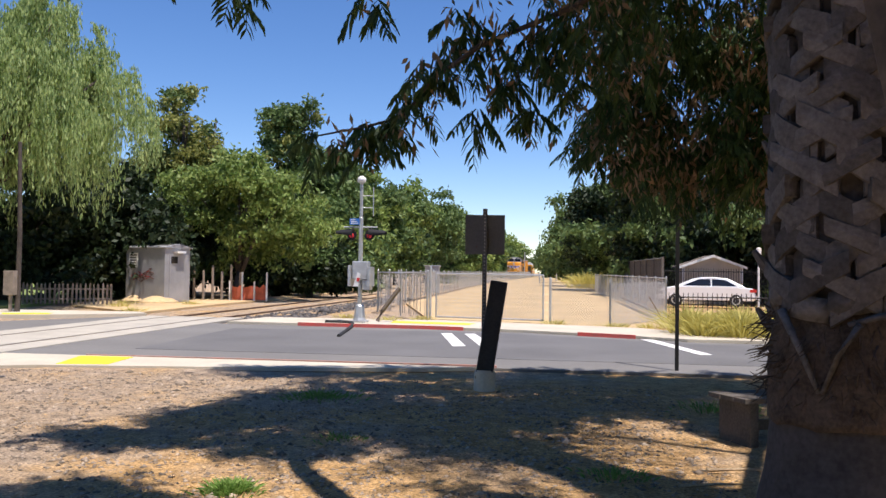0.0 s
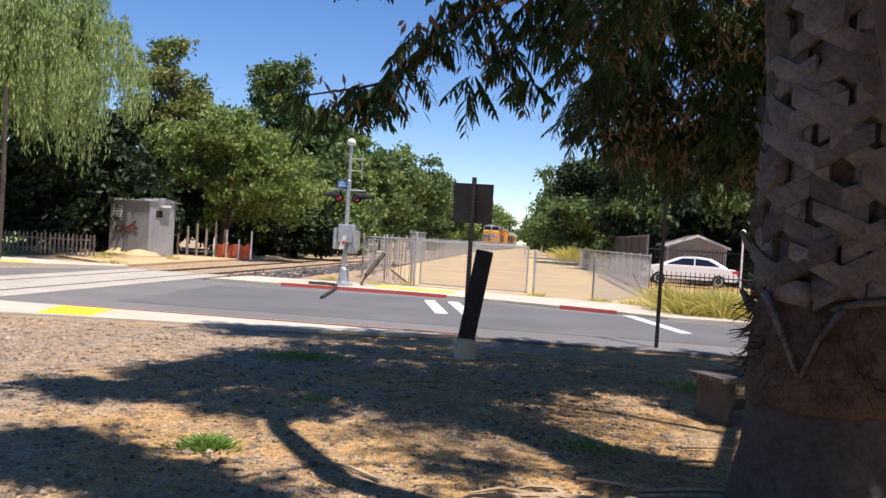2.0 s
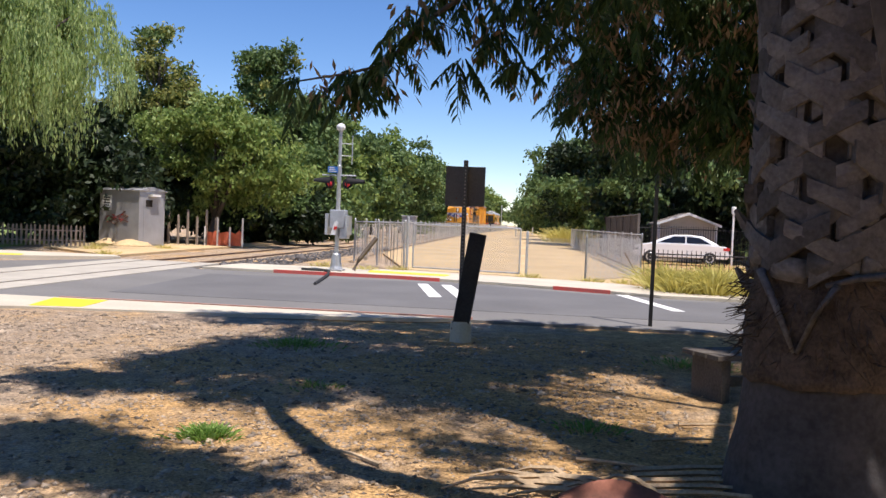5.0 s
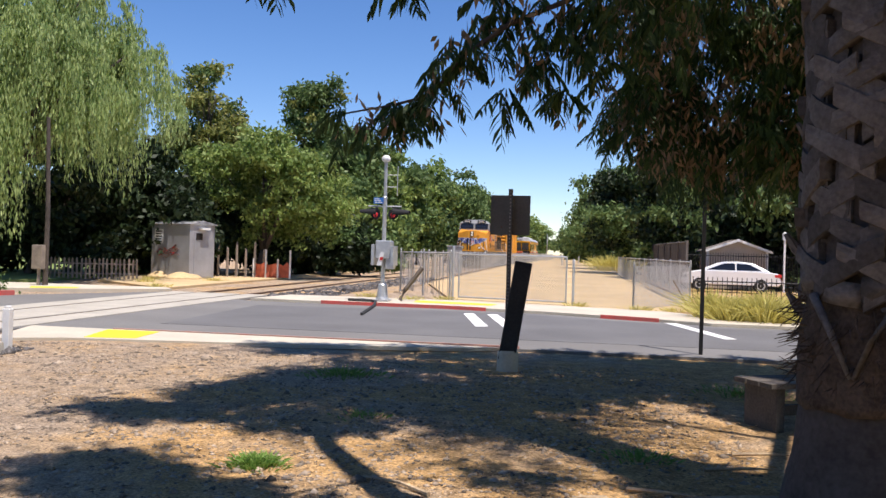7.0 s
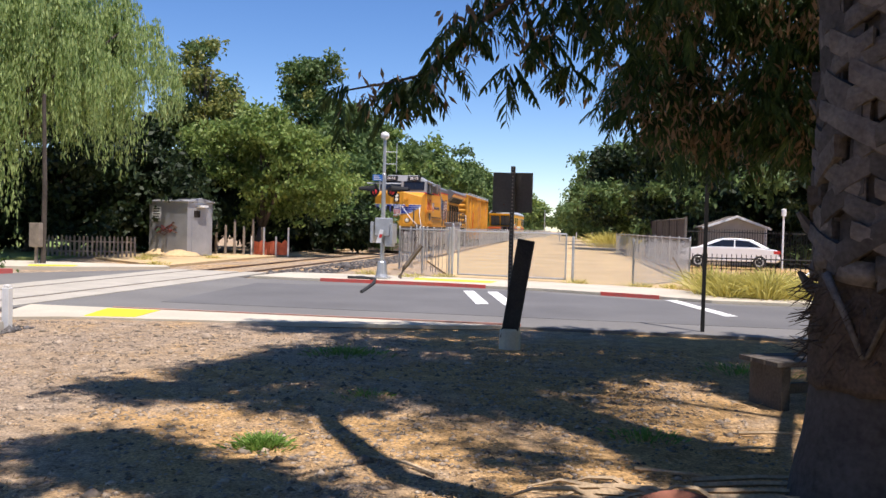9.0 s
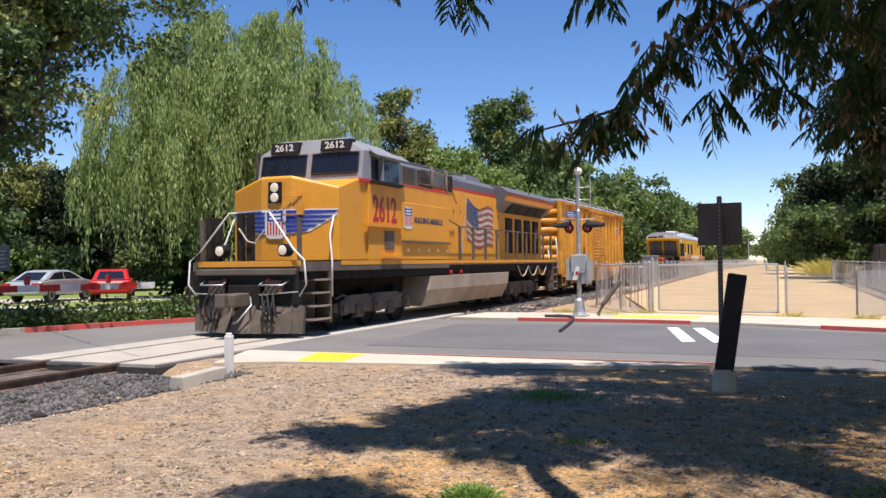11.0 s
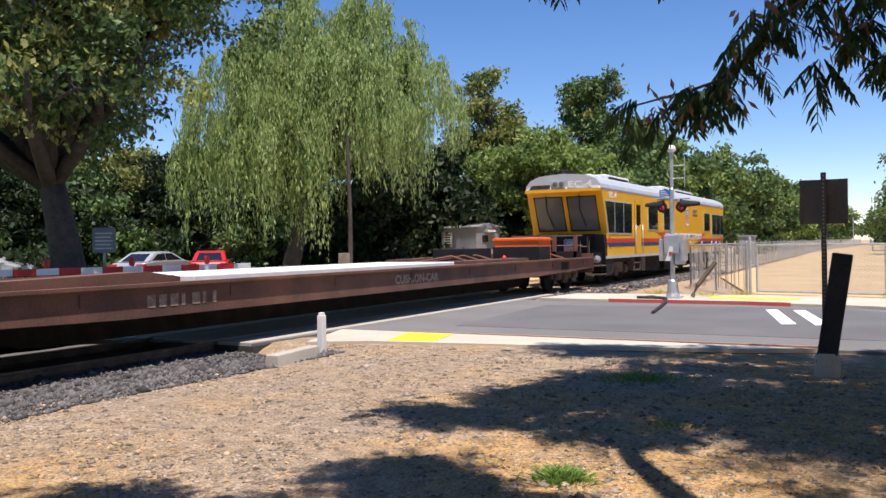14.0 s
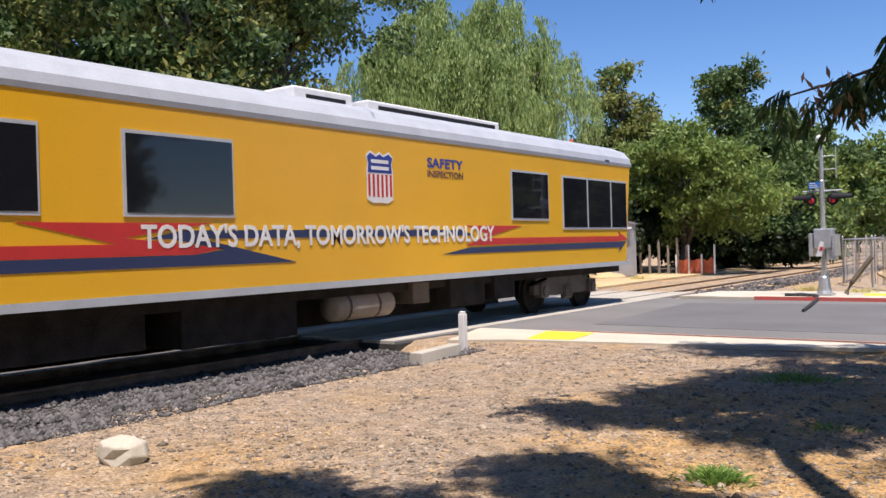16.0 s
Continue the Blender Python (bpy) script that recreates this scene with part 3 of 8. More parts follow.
def shield(parent, x, y, z, w, h, face="side"):
    """A heraldic shield: white rim, blue head, red and white stripes, no lettering."""
    def place(a, b, d):
        return (x + d, y + a, z + b) if face == "side" else (x + a, y - d, z + b)
    rim = [(0, 0), (0.28, -0.06), (0.5, -0.02), (0.49, 0.2), (0.5, 0.62), (0.46, 0.76), (0.52, 0.9), (0.36, 1.0), (0.14, 0.93), (0, 0.99), (-0.14, 0.93), (-0.36, 1.0), (-0.52, 0.9), (-0.46, 0.76), (-0.5, 0.62), (-0.49, 0.2), (-0.5, -0.02), (-0.28, -0.06)]
    rim = [(a, b + (0.16 * abs(a) if b < 0.3 else 0)) for a, b in rim]
    s = Shape().loft([[place(a * w, b * h, 0.004) for a, b in rim], [place(a * w, b * h, 0.008) for a, b in rim]])
    board = part("shield", s, M["white"], parent, "white-edged shield in blue, red and white")
    head = [(-0.46, 0.58), (0.46, 0.58), (0.43, 0.75), (0.48, 0.88), (0.35, 0.96), (0.14, 0.89), (0, 0.95), (-0.14, 0.89), (-0.35, 0.96), (-0.48, 0.88), (-0.43, 0.75)]
    part("shield_head", Shape().loft([[place(a * w, b * h, 0.009) for a, b in head], [place(a * w, b * h, 0.012) for a, b in head]]), M["blue"], board, "blue shield head")
    bars = Shape()
    for b in (0.80, 0.67):
        bars.loft([[place(a * w, (b + c) * h, d) for a, c in ((-0.33, -0.035), (0.33, -0.035), (0.33, 0.035), (-0.33, 0.035))] for d in (0.013, 0.015)])
    part("shield_bar", bars, M["white"], board, "white bar")
    for k in range(6):
        a = -0.41 + 0.164 * k
        s = Shape().loft([[place((a + c) * w, b * h, d) for c, b in ((-0.04, 0.1 + 0.05 * abs(a)), (0.04, 0.1 + 0.05 * abs(a)), (0.04, 0.55), (-0.04, 0.55))] for d in (0.009, 0.012)])
        part("stripe", s, M["red"], board)


def handrail(parent, points, material, r=0.02, label="", name="handrail"):
    return part(name, Shape().tube(points, r, 6), material, parent, label, smooth=True)


def make_locomotive():
    t = thing("locomotive", "yellow and grey six-axle diesel locomotive with lit headlights", "locomotive")
    W = 1.55
    # frame, deck edge and ends
    part("frame", Shape().box(-1.45, 1.45, -1.5, 20.0, 1.30, 1.60).box(-0.6, 0.6, -1.3, 19.8, 0.85, 1.3), M["under"], t, bevel=0.02)
    part("deck", Shape().box(-W, W, -1.55, 6.9, 1.50, 1.72).box(-W, W, 6.9, 20.1, 1.58, 1.72), M["dusty"], t, "dusty grey deck edge")
    for sx in (-1, 1):
        part("sill_stripe", Shape().box(sx * W - 0.004, sx * (W + 0.006), 0.0, 20.0, 1.63, 1.735), M["armour"], t)
    part("end_stripe", Shape().box(-1.4, 1.4, -1.562, -1.55, 1.61, 1.74), M["armour"], t)
    # nose with swept-back cheeks
    def ring(z, k):
        return [(-1.5, 0.0 + 0.1 * k, z[0]), (-0.42, -0.42 + 0.25 * k, z[1]), (0.42, -0.42 + 0.25 * k, z[1]), (1.5, 0.0 + 0.1 * k, z[0]), (1.5, 1.5, z[2]), (-1.5, 1.5, z[2])]
    nose = Shape().loft([ring((1.74, 1.74, 1.74), 0), ring((3.46, 3.74, 3.86), 0.12), ring((3.50, 3.80, 3.92), 0.35)])
    part("nose", nose, M["armour"], t, "yellow short hood with swept cheeks", bevel=0.03)
    # cab
    cab = Shape().loft([[(-W, y0, z) for y0, z in ((1.45, 1.74),)] + [(W, 1.45, 1.74), (W, 3.4, 1.74), (-W, 3.4, 1.74)],
                        [(-W, 1.45, 3.72), (W, 1.45, 3.72), (W, 3.4, 3.72), (-W, 3.4, 3.72)]])
    part("cab", cab, M["armour"], t, "yellow lower cab wall", bevel=0.02)
    top = Shape().loft([[(-W, 1.06, 3.722), (W, 1.06, 3.722), (W, 3.4, 3.722), (-W, 3.4, 3.722)],
                        [(-W, 1.23, 4.54), (W, 1.23, 4.54), (W, 3.4, 4.54), (-W, 3.4, 4.54)],
                        [(-0.95, 1.4, 4.90), (0.95, 1.4, 4.90), (0.95, 3.4, 4.86), (-0.95, 3.4, 4.86)]])
    cabtop = part("cab_roof", top, M["cab_grey"], t, "grey upper cab and roof", bevel=0.03)
    part("visor", Shape().loft([[(W + 0.2, 1.5, z), (W + 0.2, 3.5, z), (W, 3.5, z + 0.14), (W, 1.5, z + 0.14)] for z in (4.42, 4.45)]), M["cab_grey"], cabtop)
    for sx in (-1, 1):
        lo, hi = sorted((sx * 0.10, sx * 1.42))
        def pane_y(z):
            return 1.052 + 0.208 * (z - 3.722)
        part("windscreen", Shape().loft([[(x, pane_y(z) + d, z) for x, z in ((lo, 3.98), (hi, 3.98), (hi, 4.46), (lo, 4.46))] for d in (0.04, 0.0)]), M["glass"], cabtop, "dark windscreen pane")
        rim = Shape()
        for p, q in (((lo, 3.96), (hi, 3.96)), ((lo, 4.48), (hi, 4.48)), ((lo, 3.96), (lo, 4.48)), ((hi, 3.96), (hi, 4.48))):
            rim.tube([(p[0], pane_y(p[1]) - 0.012, p[1]), (q[0], pane_y(q[1]) - 0.012, q[1])], 0.025, 5)
        part("window_seal", rim, M["black"], cabtop)
        nb = part("number_board", Shape().loft([[(sx * 0.75 - 0.42, y0, 4.56), (sx * 0.75 + 0.42, y0, 4.56), (sx * 0.75 + 0.42, y1, 4.84), (sx * 0.75 - 0.42, y1, 4.84)] for y0, y1 in ((1.14, 1.21), (1.5, 1.5))]), M["black"], cabtop, "black number board with white figures")
        lettering("number", "2612", M["white"], nb, sx * 0.75 - 0.28, 1.145, 4.61, 0.56, 0.18, "front")
        part("wiper", Shape().tube([((lo + hi) / 2, pane_y(4.44) - 0.03, 4.44), ((lo + hi) / 2 + 0.16, pane_y(4.1) - 0.03, 4.1)], 0.012, 4), M["black"], cabtop)
        # side windows
        for y0, y1 in ((1.62, 2.05), (2.12, 2.72), (2.79, 3.24)):
            x0, x1 = sorted((sx * (W - 0.02), sx * (W + 0.006)))
            part("side_window", Shape().box(x0, x1, y0, y1, 3.82, 4.40), M["glass"], cabtop)
        part("red_corner", Shape().box(*sorted((sx * 1.2, sx * (W + 0.006))), 1.04, 1.75, 3.71, 3.80), M["red"], cabtop)
    part("wind_deflector", Shape().box(W, W + 0.16, 2.0, 2.03, 3.80, 4.36), M["cab_grey"], cabtop)
    lettering("number", "2612", M["letter_red"], t, W + 0.004, 1.68, 2.72, 1.42, 0.72)
    part("ledge", Shape().box(W, W + 0.10, 1.2, 3.3, 2.60, 2.68).box(W, W + 0.10, 2.1, 3.3, 1.80, 1.87), M["armour"], t)
    part("louvre_panel", Shape().box(W, W + 0.02, 2.35, 2.9, 2.02, 2.52), M["dusty"], t)
    part("armrest", Shape().box(W, W + 0.14, 1.55, 3.3, 3.72, 3.78), M["black"], t)
    # nose fittings
    box = part("headlight_box", Shape().box(-0.17, 0.17, -0.47, -0.3, 3.14, 3.64), M["black"], t)
    for z in (3.27, 3.51):
        part("headlight", Shape().turn((0, -0.47, z), (0, -1, 0), [(0.115, 0), (0.10, 0.02), (0.0, 0.035)], 14), M["lamp"], box, "lit headlight")
    part("nose_door", Shape().box(0.22, 0.75, -0.385, -0.33, 2.85, 3.35), M["armour"], t)
    handrail(t, [(0.25, -0.5, 3.3), (0.75, -0.38, 3.3), (0.75, -0.38, 2.85), (0.25, -0.5, 2.85)], M["armour"], 0.014)
    # winged emblem: blue feathers on both cheeks, shield in the middle
    for sx in (-1, 1):
        def cheek(a, z, d):
            return (sx * a, -0.42 + 0.39 * max(0, a - 0.42) - d, z)
        feathers = [(0.30, 1.42, 2.90, 0.10), (0.30, 1.30, 2.78, 0.09), (0.30, 1.15, 2.67, 0.09), (0.30, 0.95, 2.56, 0.09), (0.30, 0.75, 2.46, 0.08)]
        back = Shape().loft([[cheek(0.25, 2.38, d), cheek(0.42, 2.38, d), cheek(0.85, 2.44, d), cheek(1.46, 2.82, d), cheek(1.5, 2.98, d), cheek(0.42, 2.98, d), cheek(0.25, 2.98, d)] for d in (0.004, 0.010)])
        e = part("wing_emblem", back, M["white"], t, "white-edged blue wing emblem")
        for a0, a1, z, h in feathers:
            part("feather", Shape().loft([[cheek(a0, z - h / 2, d), cheek(0.42, z - h / 2, d), cheek(a1, z - h / 2 + 0.03, d), cheek(a1 + 0.08, z + h / 2, d), cheek(0.42, z + h / 2, d), cheek(a0, z + h / 2, d)] for d in (0.012, 0.022)]), M["blue"], e)
    shield(t, 0, -0.44, 2.28, 0.5, 0.72, "front")
    part("grab_post", Shape().box(-0.38, -0.24, -1.45, -1.3, 1.74, 2.85).box(-0.12, 0.02, -1.45, -1.3, 1.74, 2.85).box(-1.25, -1.1, -1.45, -1.3, 1.74, 2.75).box(-1.0, -0.88, -1.45, -1.3, 1.74, 2.75), M["under"], t, "dark steel end post")
    for sx in (-1, 1):
        d = part("ditch_light", Shape().turn((sx * 0.86 + 0.05, -1.3, 1.98), (0, -1, 0), [(0.08, -0.1), (0.15, 0.0), (0.15, 0.22), (0.13, 0.24)], 14), M["black"], t)
        part("lamp", Shape().turn((sx * 0.86 + 0.05, -1.53, 1.98), (0, -1, 0), [(0.125, 0), (0.09, 0.03), (0.0, 0.045)], 14), M["lamp"], d, "lit lamp")
        handrail(t, [(sx * 0.35, -1.5, 2.85), (sx * 0.55, -1.5, 2.85), (sx * 1.25, -1.62, 2.0), (sx * 1.55, -1.66, 1.75), (sx * 1.6, -1.66, 1.2), (sx * 1.4, -1.62, 0.95)], M["white"], 0.022, "white handrail", )
        handrail(t, [(sx * 1.42, -0.1, 2.8), (sx * 1.45, -0.35, 2.35), (sx * 1.6, -0.52, 1.75), (sx * 1.6, -0.52, 0.9)], M["white"], 0.022, "white handrail")
        # stair well
        st = part("steps", Shape().box(*sorted((sx * 1.2, sx * 1.58)), -0.56, -0.5, 0.3, 1.7).box(*sorted((sx * 1.05, sx * 1.12)), -1.5, -0.5, 0.3, 1.6), M["dusty"], t, "dusty boarding steps")
        for z in (0.38, 0.68, 0.98, 1.28):
            part("tread", Shape().box(*sorted((sx * 1.1, sx * 1.58)), -1.25 + 0.12 * (z - 0.38), -0.56, z, z + 0.04), M["tank"], st)
    # pilot: black end plate, plough, coupler and hoses
    part("end_plate", Shape().box(-1.35, 1.35, -1.6, -1.45, 0.62, 1.5), M["black"], t, bevel=0.03)
    plough = Shape().loft([[(-1.45, -1.62, 0.12), (0.0, -2.05, 0.12), (1.45, -1.62, 0.12), (1.45, -1.5, 0.12), (-1.45, -1.5, 0.12)], [(-1.5, -1.55, 0.75), (0.0, -1.75, 0.72), (1.5, -1.55, 0.75), (1.5, -1.5, 0.75), (-1.5, -1.5, 0.75)]])
    part("plough", plough, M["dusty"], t, "scuffed black plough")
    part("coupler", Shape().box(-0.16, 0.16, -2.3, -1.5, 0.72, 1.02).box(-0.24, 0.02, -2.5, -2.2, 0.72, 1.02).box(0.05, 0.24, -2.42, -2.25, 0.74, 1.0), M["dusty"], t, bevel=0.03)
    for x in (-0.9, -0.8, -0.7, 0.62, 0.72, 0.82):
        handrail(t, [(x, -1.62, 0.95), (x, -1.85, 0.8), (x + 0.03, -1.9, 0.45), (x + 0.05, -1.82, 0.36)], M["rubber"], 0.022, "rubber brake hose", "hose")
    handrail(t, [(0.15, -1.7, 0.95), (0.35, -1.95, 0.75), (0.1, -2.1, 0.4), (-0.1, -2.0, 0.35)], M["silver"], 0.025, "grey hose", "hose")
    part("uncoupling_lever", Shape().tube([(-1.4, -1.68, 1.0), (-0.5, -1.72, 0.98), (0.5, -1.72, 0.98), (1.4, -1.68, 1.05)], 0.018), M["silver"], t)
    part("anticlimber", Shape().box(-1.3, 1.3, -1.78, -1.56, 1.42, 1.56), M["dusty"], t, "ribbed anti-climber shelf", bevel=0.02)
    part("draft_box", Shape().box(-0.42, 0.42, -1.74, -1.58, 0.6, 1.2), M["under"], t, bevel=0.02)
    for x in (-1.2, -0.75, -0.3, 0.3, 0.75, 1.2):
        part("plough_rib", Shape().loft([[(x - 0.03, -2.09 + 0.3 * abs(x), 0.13), (x + 0.03, -2.09 + 0.3 * abs(x), 0.13), (x + 0.03, -1.98 + 0.3 * abs(x), 0.13), (x - 0.03, -1.98 + 0.3 * abs(x), 0.13)], [(x - 0.03, -1.79 + 0.133 * abs(x), 0.74), (x + 0.03, -1.79 + 0.133 * abs(x), 0.74), (x + 0.03, -1.68 + 0.133 * abs(x), 0.74), (x - 0.03, -1.68 + 0.133 * abs(x), 0.74)]]), M["dusty"], t)
    for sx in (-1, 1):
        part("hose_rack", Shape().box(*sorted((sx * 0.55, sx * 1.0)), -1.7, -1.6, 1.02, 1.3), M["rust"], t, "rusty hose bracket")
        handrail(t, [(sx * 0.5, -1.62, 1.3), (sx * 0.5, -1.86, 1.2), (sx * 1.1, -1.86, 1.2), (sx * 1.15, -1.62, 1.3)], M["silver"], 0.02, "steel grab iron", "grab_iron")
        for k in range(3):
            x = sx * (0.6 + 0.14 * k)
            handrail(t, [(x, -1.7, 1.15), (x + 0.04, -1.95, 0.95), (x + 0.1 * sx, -2.0, 0.62), (x + 0.14 * sx, -1.94, 0.5)], M["rubber"], 0.026, "rubber brake hose", "hose")
        part("deck_post", Shape().box(*sorted((sx * 1.28, sx * 1.36)), -1.52, -1.44, 1.74, 2.7), M["dusty"], t)
        part("marker_lamp", Shape().turn((sx * 0.6, -1.6, 1.28), (0, -1, 0), [(0.07, 0), (0.06, 0.06), (0, 0.08)], 10), M["red"], t, "small red marker lamp")
    part("end_chain", Shape().tube([(-0.3, -1.48, 2.5), (-0.05, -1.5, 2.2), (0.15, -1.5, 2.15), (0.4, -1.48, 2.45)], 0.02, 5), M["rope"], t)
    # long hood, wide forward section flush with the cab
    part("equipment_cabinet", Shape().box(-1.5, 1.5, 3.4, 7.0, 1.74, 3.86), M["armour"], t, bevel=0.03)
    part("cabinet_panel", Shape().box(1.5, 1.53, 3.52, 6.95, 2.28, 3.35), M["armour"], t, bevel=0.015)
    part("cabinet_ledge", Shape().box(1.5, 1.58, 3.5, 6.98, 2.22, 2.28), M["dusty"], t)
    for k in range(5):
        part("reflector", Shape().box(1.5, 1.512, 3.9 + 0.72 * k, 4.0 + 0.72 * k, 1.98, 2.06), M["white"], t)
    part("upper_hood", Shape().loft([[(-1.35, y, 3.865), (1.35, y, 3.865), (1.35, y, 4.42), (0.95, y, 4.62), (-0.95, y, 4.62), (-1.35, y, 4.42)] for y in (3.42, 7.0)]), M["loco_grey"], t, "dark grey upper hood", bevel=0.02)
    for y0, y1 in ((3.95, 4.75), (4.95, 5.75)):
        lv = Shape()
        for k in range(6):
            z = 3.98 + 0.075 * k
            lv.box(1.35, 1.39, y0, y1, z, z + 0.03)
        part("louvre", lv, M["dusty"], t)
    part("red_stripe", Shape().box(1.352, 1.36, 5.85, 7.0, 3.87, 3.96).box(1.502, 1.508, 3.42, 6.98, 3.80, 3.85), M["red"], t)
    shield(t, 1.535, 3.88, 2.62, 0.52, 0.62)
    lettering("slogan", "BUILDING AMERICA", M["navy"], t, 1.534, 4.33, 2.80, 2.1, 0.17)
    # engine hood with doors
    H = 1.06
    part("engine_hood", Shape().box(-H, H, 7.0, 13.2, 1.74, 4.14), M["armour"], t, bevel=0.02)
    part("hood_roof", Shape().loft([[(-H, y, 4.142), (H, y, 4.142), (H, y, 4.42), (0.75, y, 4.62), (-0.75, y, 4.62), (-H, y, 4.42)] for y in (7.0, 13.2)]), M["loco_grey"], t, "dark grey hood roof", bevel=0.02)
    part("red_stripe", Shape().box(H, H + 0.008, 7.0, 13.2, 4.10, 4.18), M["red"], t)
    part("vent_grille", Shape().box(H, H + 0.05, 7.75, 8.35, 3.98, 4.5), M["under"], t)
    for k in range(9):
        y = 7.25 + 0.66 * k
        d = part("hood_door", Shape().box(H, H + 0.022, y, y + 0.62, 1.95, 4.0), M["armour"], t, bevel=0.008)
        for z in (2.6, 3.3):
            part("latch", Shape().box(H + 0.022, H + 0.04, y + 0.54, y + 0.58, z, z + 0.13), M["dusty"], d)
    # flag painted on the doors
    fx = H + 0.024
    def wave(u, v):
        return (9.7 + 2.75 * u, 2.35 + 1.45 * v + 0.13 * math.sin(2.2 + u * 6.5) - 0.25 * u)
    def patch(u0, u1, v0, v1, d0=0.0, d1=0.004):
        s, n = Shape(), 10
        us = [u0 + (u1 - u0) * i / n for i in range(n + 1)]
        ring = [wave(u, v0) for u in us] + [wave(u, v1) for u in us[::-1]]
        for i in range(n):
            q = [wave(us[i], v0), wave(us[i + 1], v0), wave(us[i + 1], v1), wave(us[i], v1)]
            s.add([(fx + d1, *p) for p in q], [(0, 1, 2, 3)])
        return s
    flag = part("painted_flag", patch(0, 1, 0, 1), M["flag_white"], t, "painted waving flag, red and white stripes, blue corner")
    for k in range(7):
        part("flag_stripe", patch(0.0, 1, 2 * k / 13, (2 * k + 1) / 13, 0, 0.007), M["flag_red"], flag)
    part("flag_canton", patch(0.0, 0.42, 6 / 13, 1, 0, 0.010), M["navy"], flag)
    st = Shape()
    for i in range(6):
        for j in range(5):
            y, z = wave(0.04 + 0.068 * i + 0.03 * (j % 2), 0.52 + 0.1 * j)
            st.box(fx + 0.011, fx + 0.013, y - 0.022, y + 0.022, z - 0.022, z + 0.022)
    tagged(part("star_field", st, M["white"], flag), kind="stuff")
    part("flag_pole", Shape().tube([(fx + 0.01, 9.2, 1.95), (fx + 0.01, 9.72, 3.95)], 0.02, 5), M["tank"], flag)
    # radiator end with overhanging wings
    part("radiator_body", Shape().box(-1.0, 1.0, 13.2, 19.4, 1.74, 3.6), M["armour"], t, bevel=0.02)
    wing = [(-1.0, 3.6), (-1.38, 4.0), (-1.6, 4.3), (-1.25, 4.55), (1.25, 4.55), (1.6, 4.3), (1.38, 4.0), (1.0, 3.6)]
    part("radiator_roof", Shape().loft([[(a, y, b) for a, b in wing] for y in (12.9, 19.7)]), M["loco_grey"], t, "dark grey flared radiator roof", bevel=0.02)
    part("radiator_edge", Shape().loft([[(1.385, y, 4.0), (1.395, y, 4.0), (1.51, y, 4.16), (1.50, y, 4.16)] for y in (12.9, 19.7)]), M["armour"], t)
    part("red_stripe", Shape().loft([[(1.525, y, 4.18), (1.535, y, 4.18), (1.575, y, 4.24), (1.565, y, 4.24)] for y in (12.9, 19.7)]), M["red"], t)
    for k in range(4):
        y = 14.1 + 1.25 * k
        part("screen", Shape().loft([[(1.03, y, 3.60), (1.03, y + 1.12, 3.60), (1.34, y + 1.12, 3.93), (1.34, y, 3.93)], [(1.05, y, 3.58), (1.05, y + 1.12, 3.58), (1.36, y + 1.12, 3.91), (1.36, y, 3.91)]]), M["black"], t, "black radiator screen")
        part("grille_door", Shape().box(1.0, 1.03, y + 0.1, y + 0.95, 2.0, 3.4), M["under"], t)
        part("louvre", Shape().box(1.03, 1.045, y + 0.18, y + 0.5, 2.1, 2.75).box(1.03, 1.045, y + 0.18, y + 0.87, 2.85, 3.3), M["black"], t)
    part("hand_wheel", Shape().turn((1.1, 18.2, 2.9), (1, 0, 0), [(0.2, 0), (0.24, 0.0), (0.24, 0.03), (0.2, 0.03)], 16), M["dusty"], t)
    part("exhaust_hump", Shape().loft([[(-0.6, 10.9, 4.6), (0.6, 10.9, 4.6), (0.6, 12.7, 4.6), (-0.6, 12.7, 4.6)], [(-0.5, 11.2, 4.86), (0.5, 11.2, 4.86), (0.5, 12.5, 4.86), (-0.5, 12.5, 4.86)]]), M["loco_grey"], t, bevel=0.02)
    part("horn", Shape().turn((0.2, 4.2, 4.72), (0, -1, 0), [(0.03, -0.2), (0.04, 0.1), (0.1, 0.25)], 10).turn((0.45, 4.2, 4.72), (0, -1, 0), [(0.03, -0.2), (0.04, 0.1), (0.08, 0.2)], 10), M["silver"], t)
    part("roof_rail", Shape().box(1.0, 1.04, 3.5, 9.5, 4.60, 4.66), M["loco_grey"], t)
    # walkway railing on both sides
    for sx in (-1, 1):
        for k in range(10):
            y = 7.95 + 1.24 * k
            part("stanchion", Shape().box(*sorted((sx * 1.47, sx * 1.54)), y - 0.045, y + 0.045, 1.72, 2.80), M["dusty"], t)
        handrail(t, [(sx * 1.5, 7.0, 3.0), (sx * 1.5, 7.95, 2.82), (sx * 1.5, 19.2, 2.82), (sx * 1.3, 19.9, 2.75)], M["dusty"], 0.022)
    handrail(t, [(1.45, 5.8, 4.55), (1.45, 5.8, 3.4)], M["dusty"], 0.05, "", "stay")
    handrail(t, [(1.45, 6.95, 4.55), (1.45, 6.95, 3.3)], M["dusty"], 0.05, "", "stay")
    handrail(t, [(1.45, 5.0, 4.40), (1.45, 6.95, 4.42), (1.3, 8.2, 3.6)], M["dusty"], 0.018)
    handrail(t, [(1.45, 5.0, 3.98), (1.45, 6.95, 3.98)], M["dusty"], 0.018)
    # tank, bogies, rear steps and chains
    tank = [(-1.5, 1.27), (-1.5, 0.85), (-1.25, 0.36), (1.25, 0.36), (1.5, 0.85), (1.5, 1.27)]
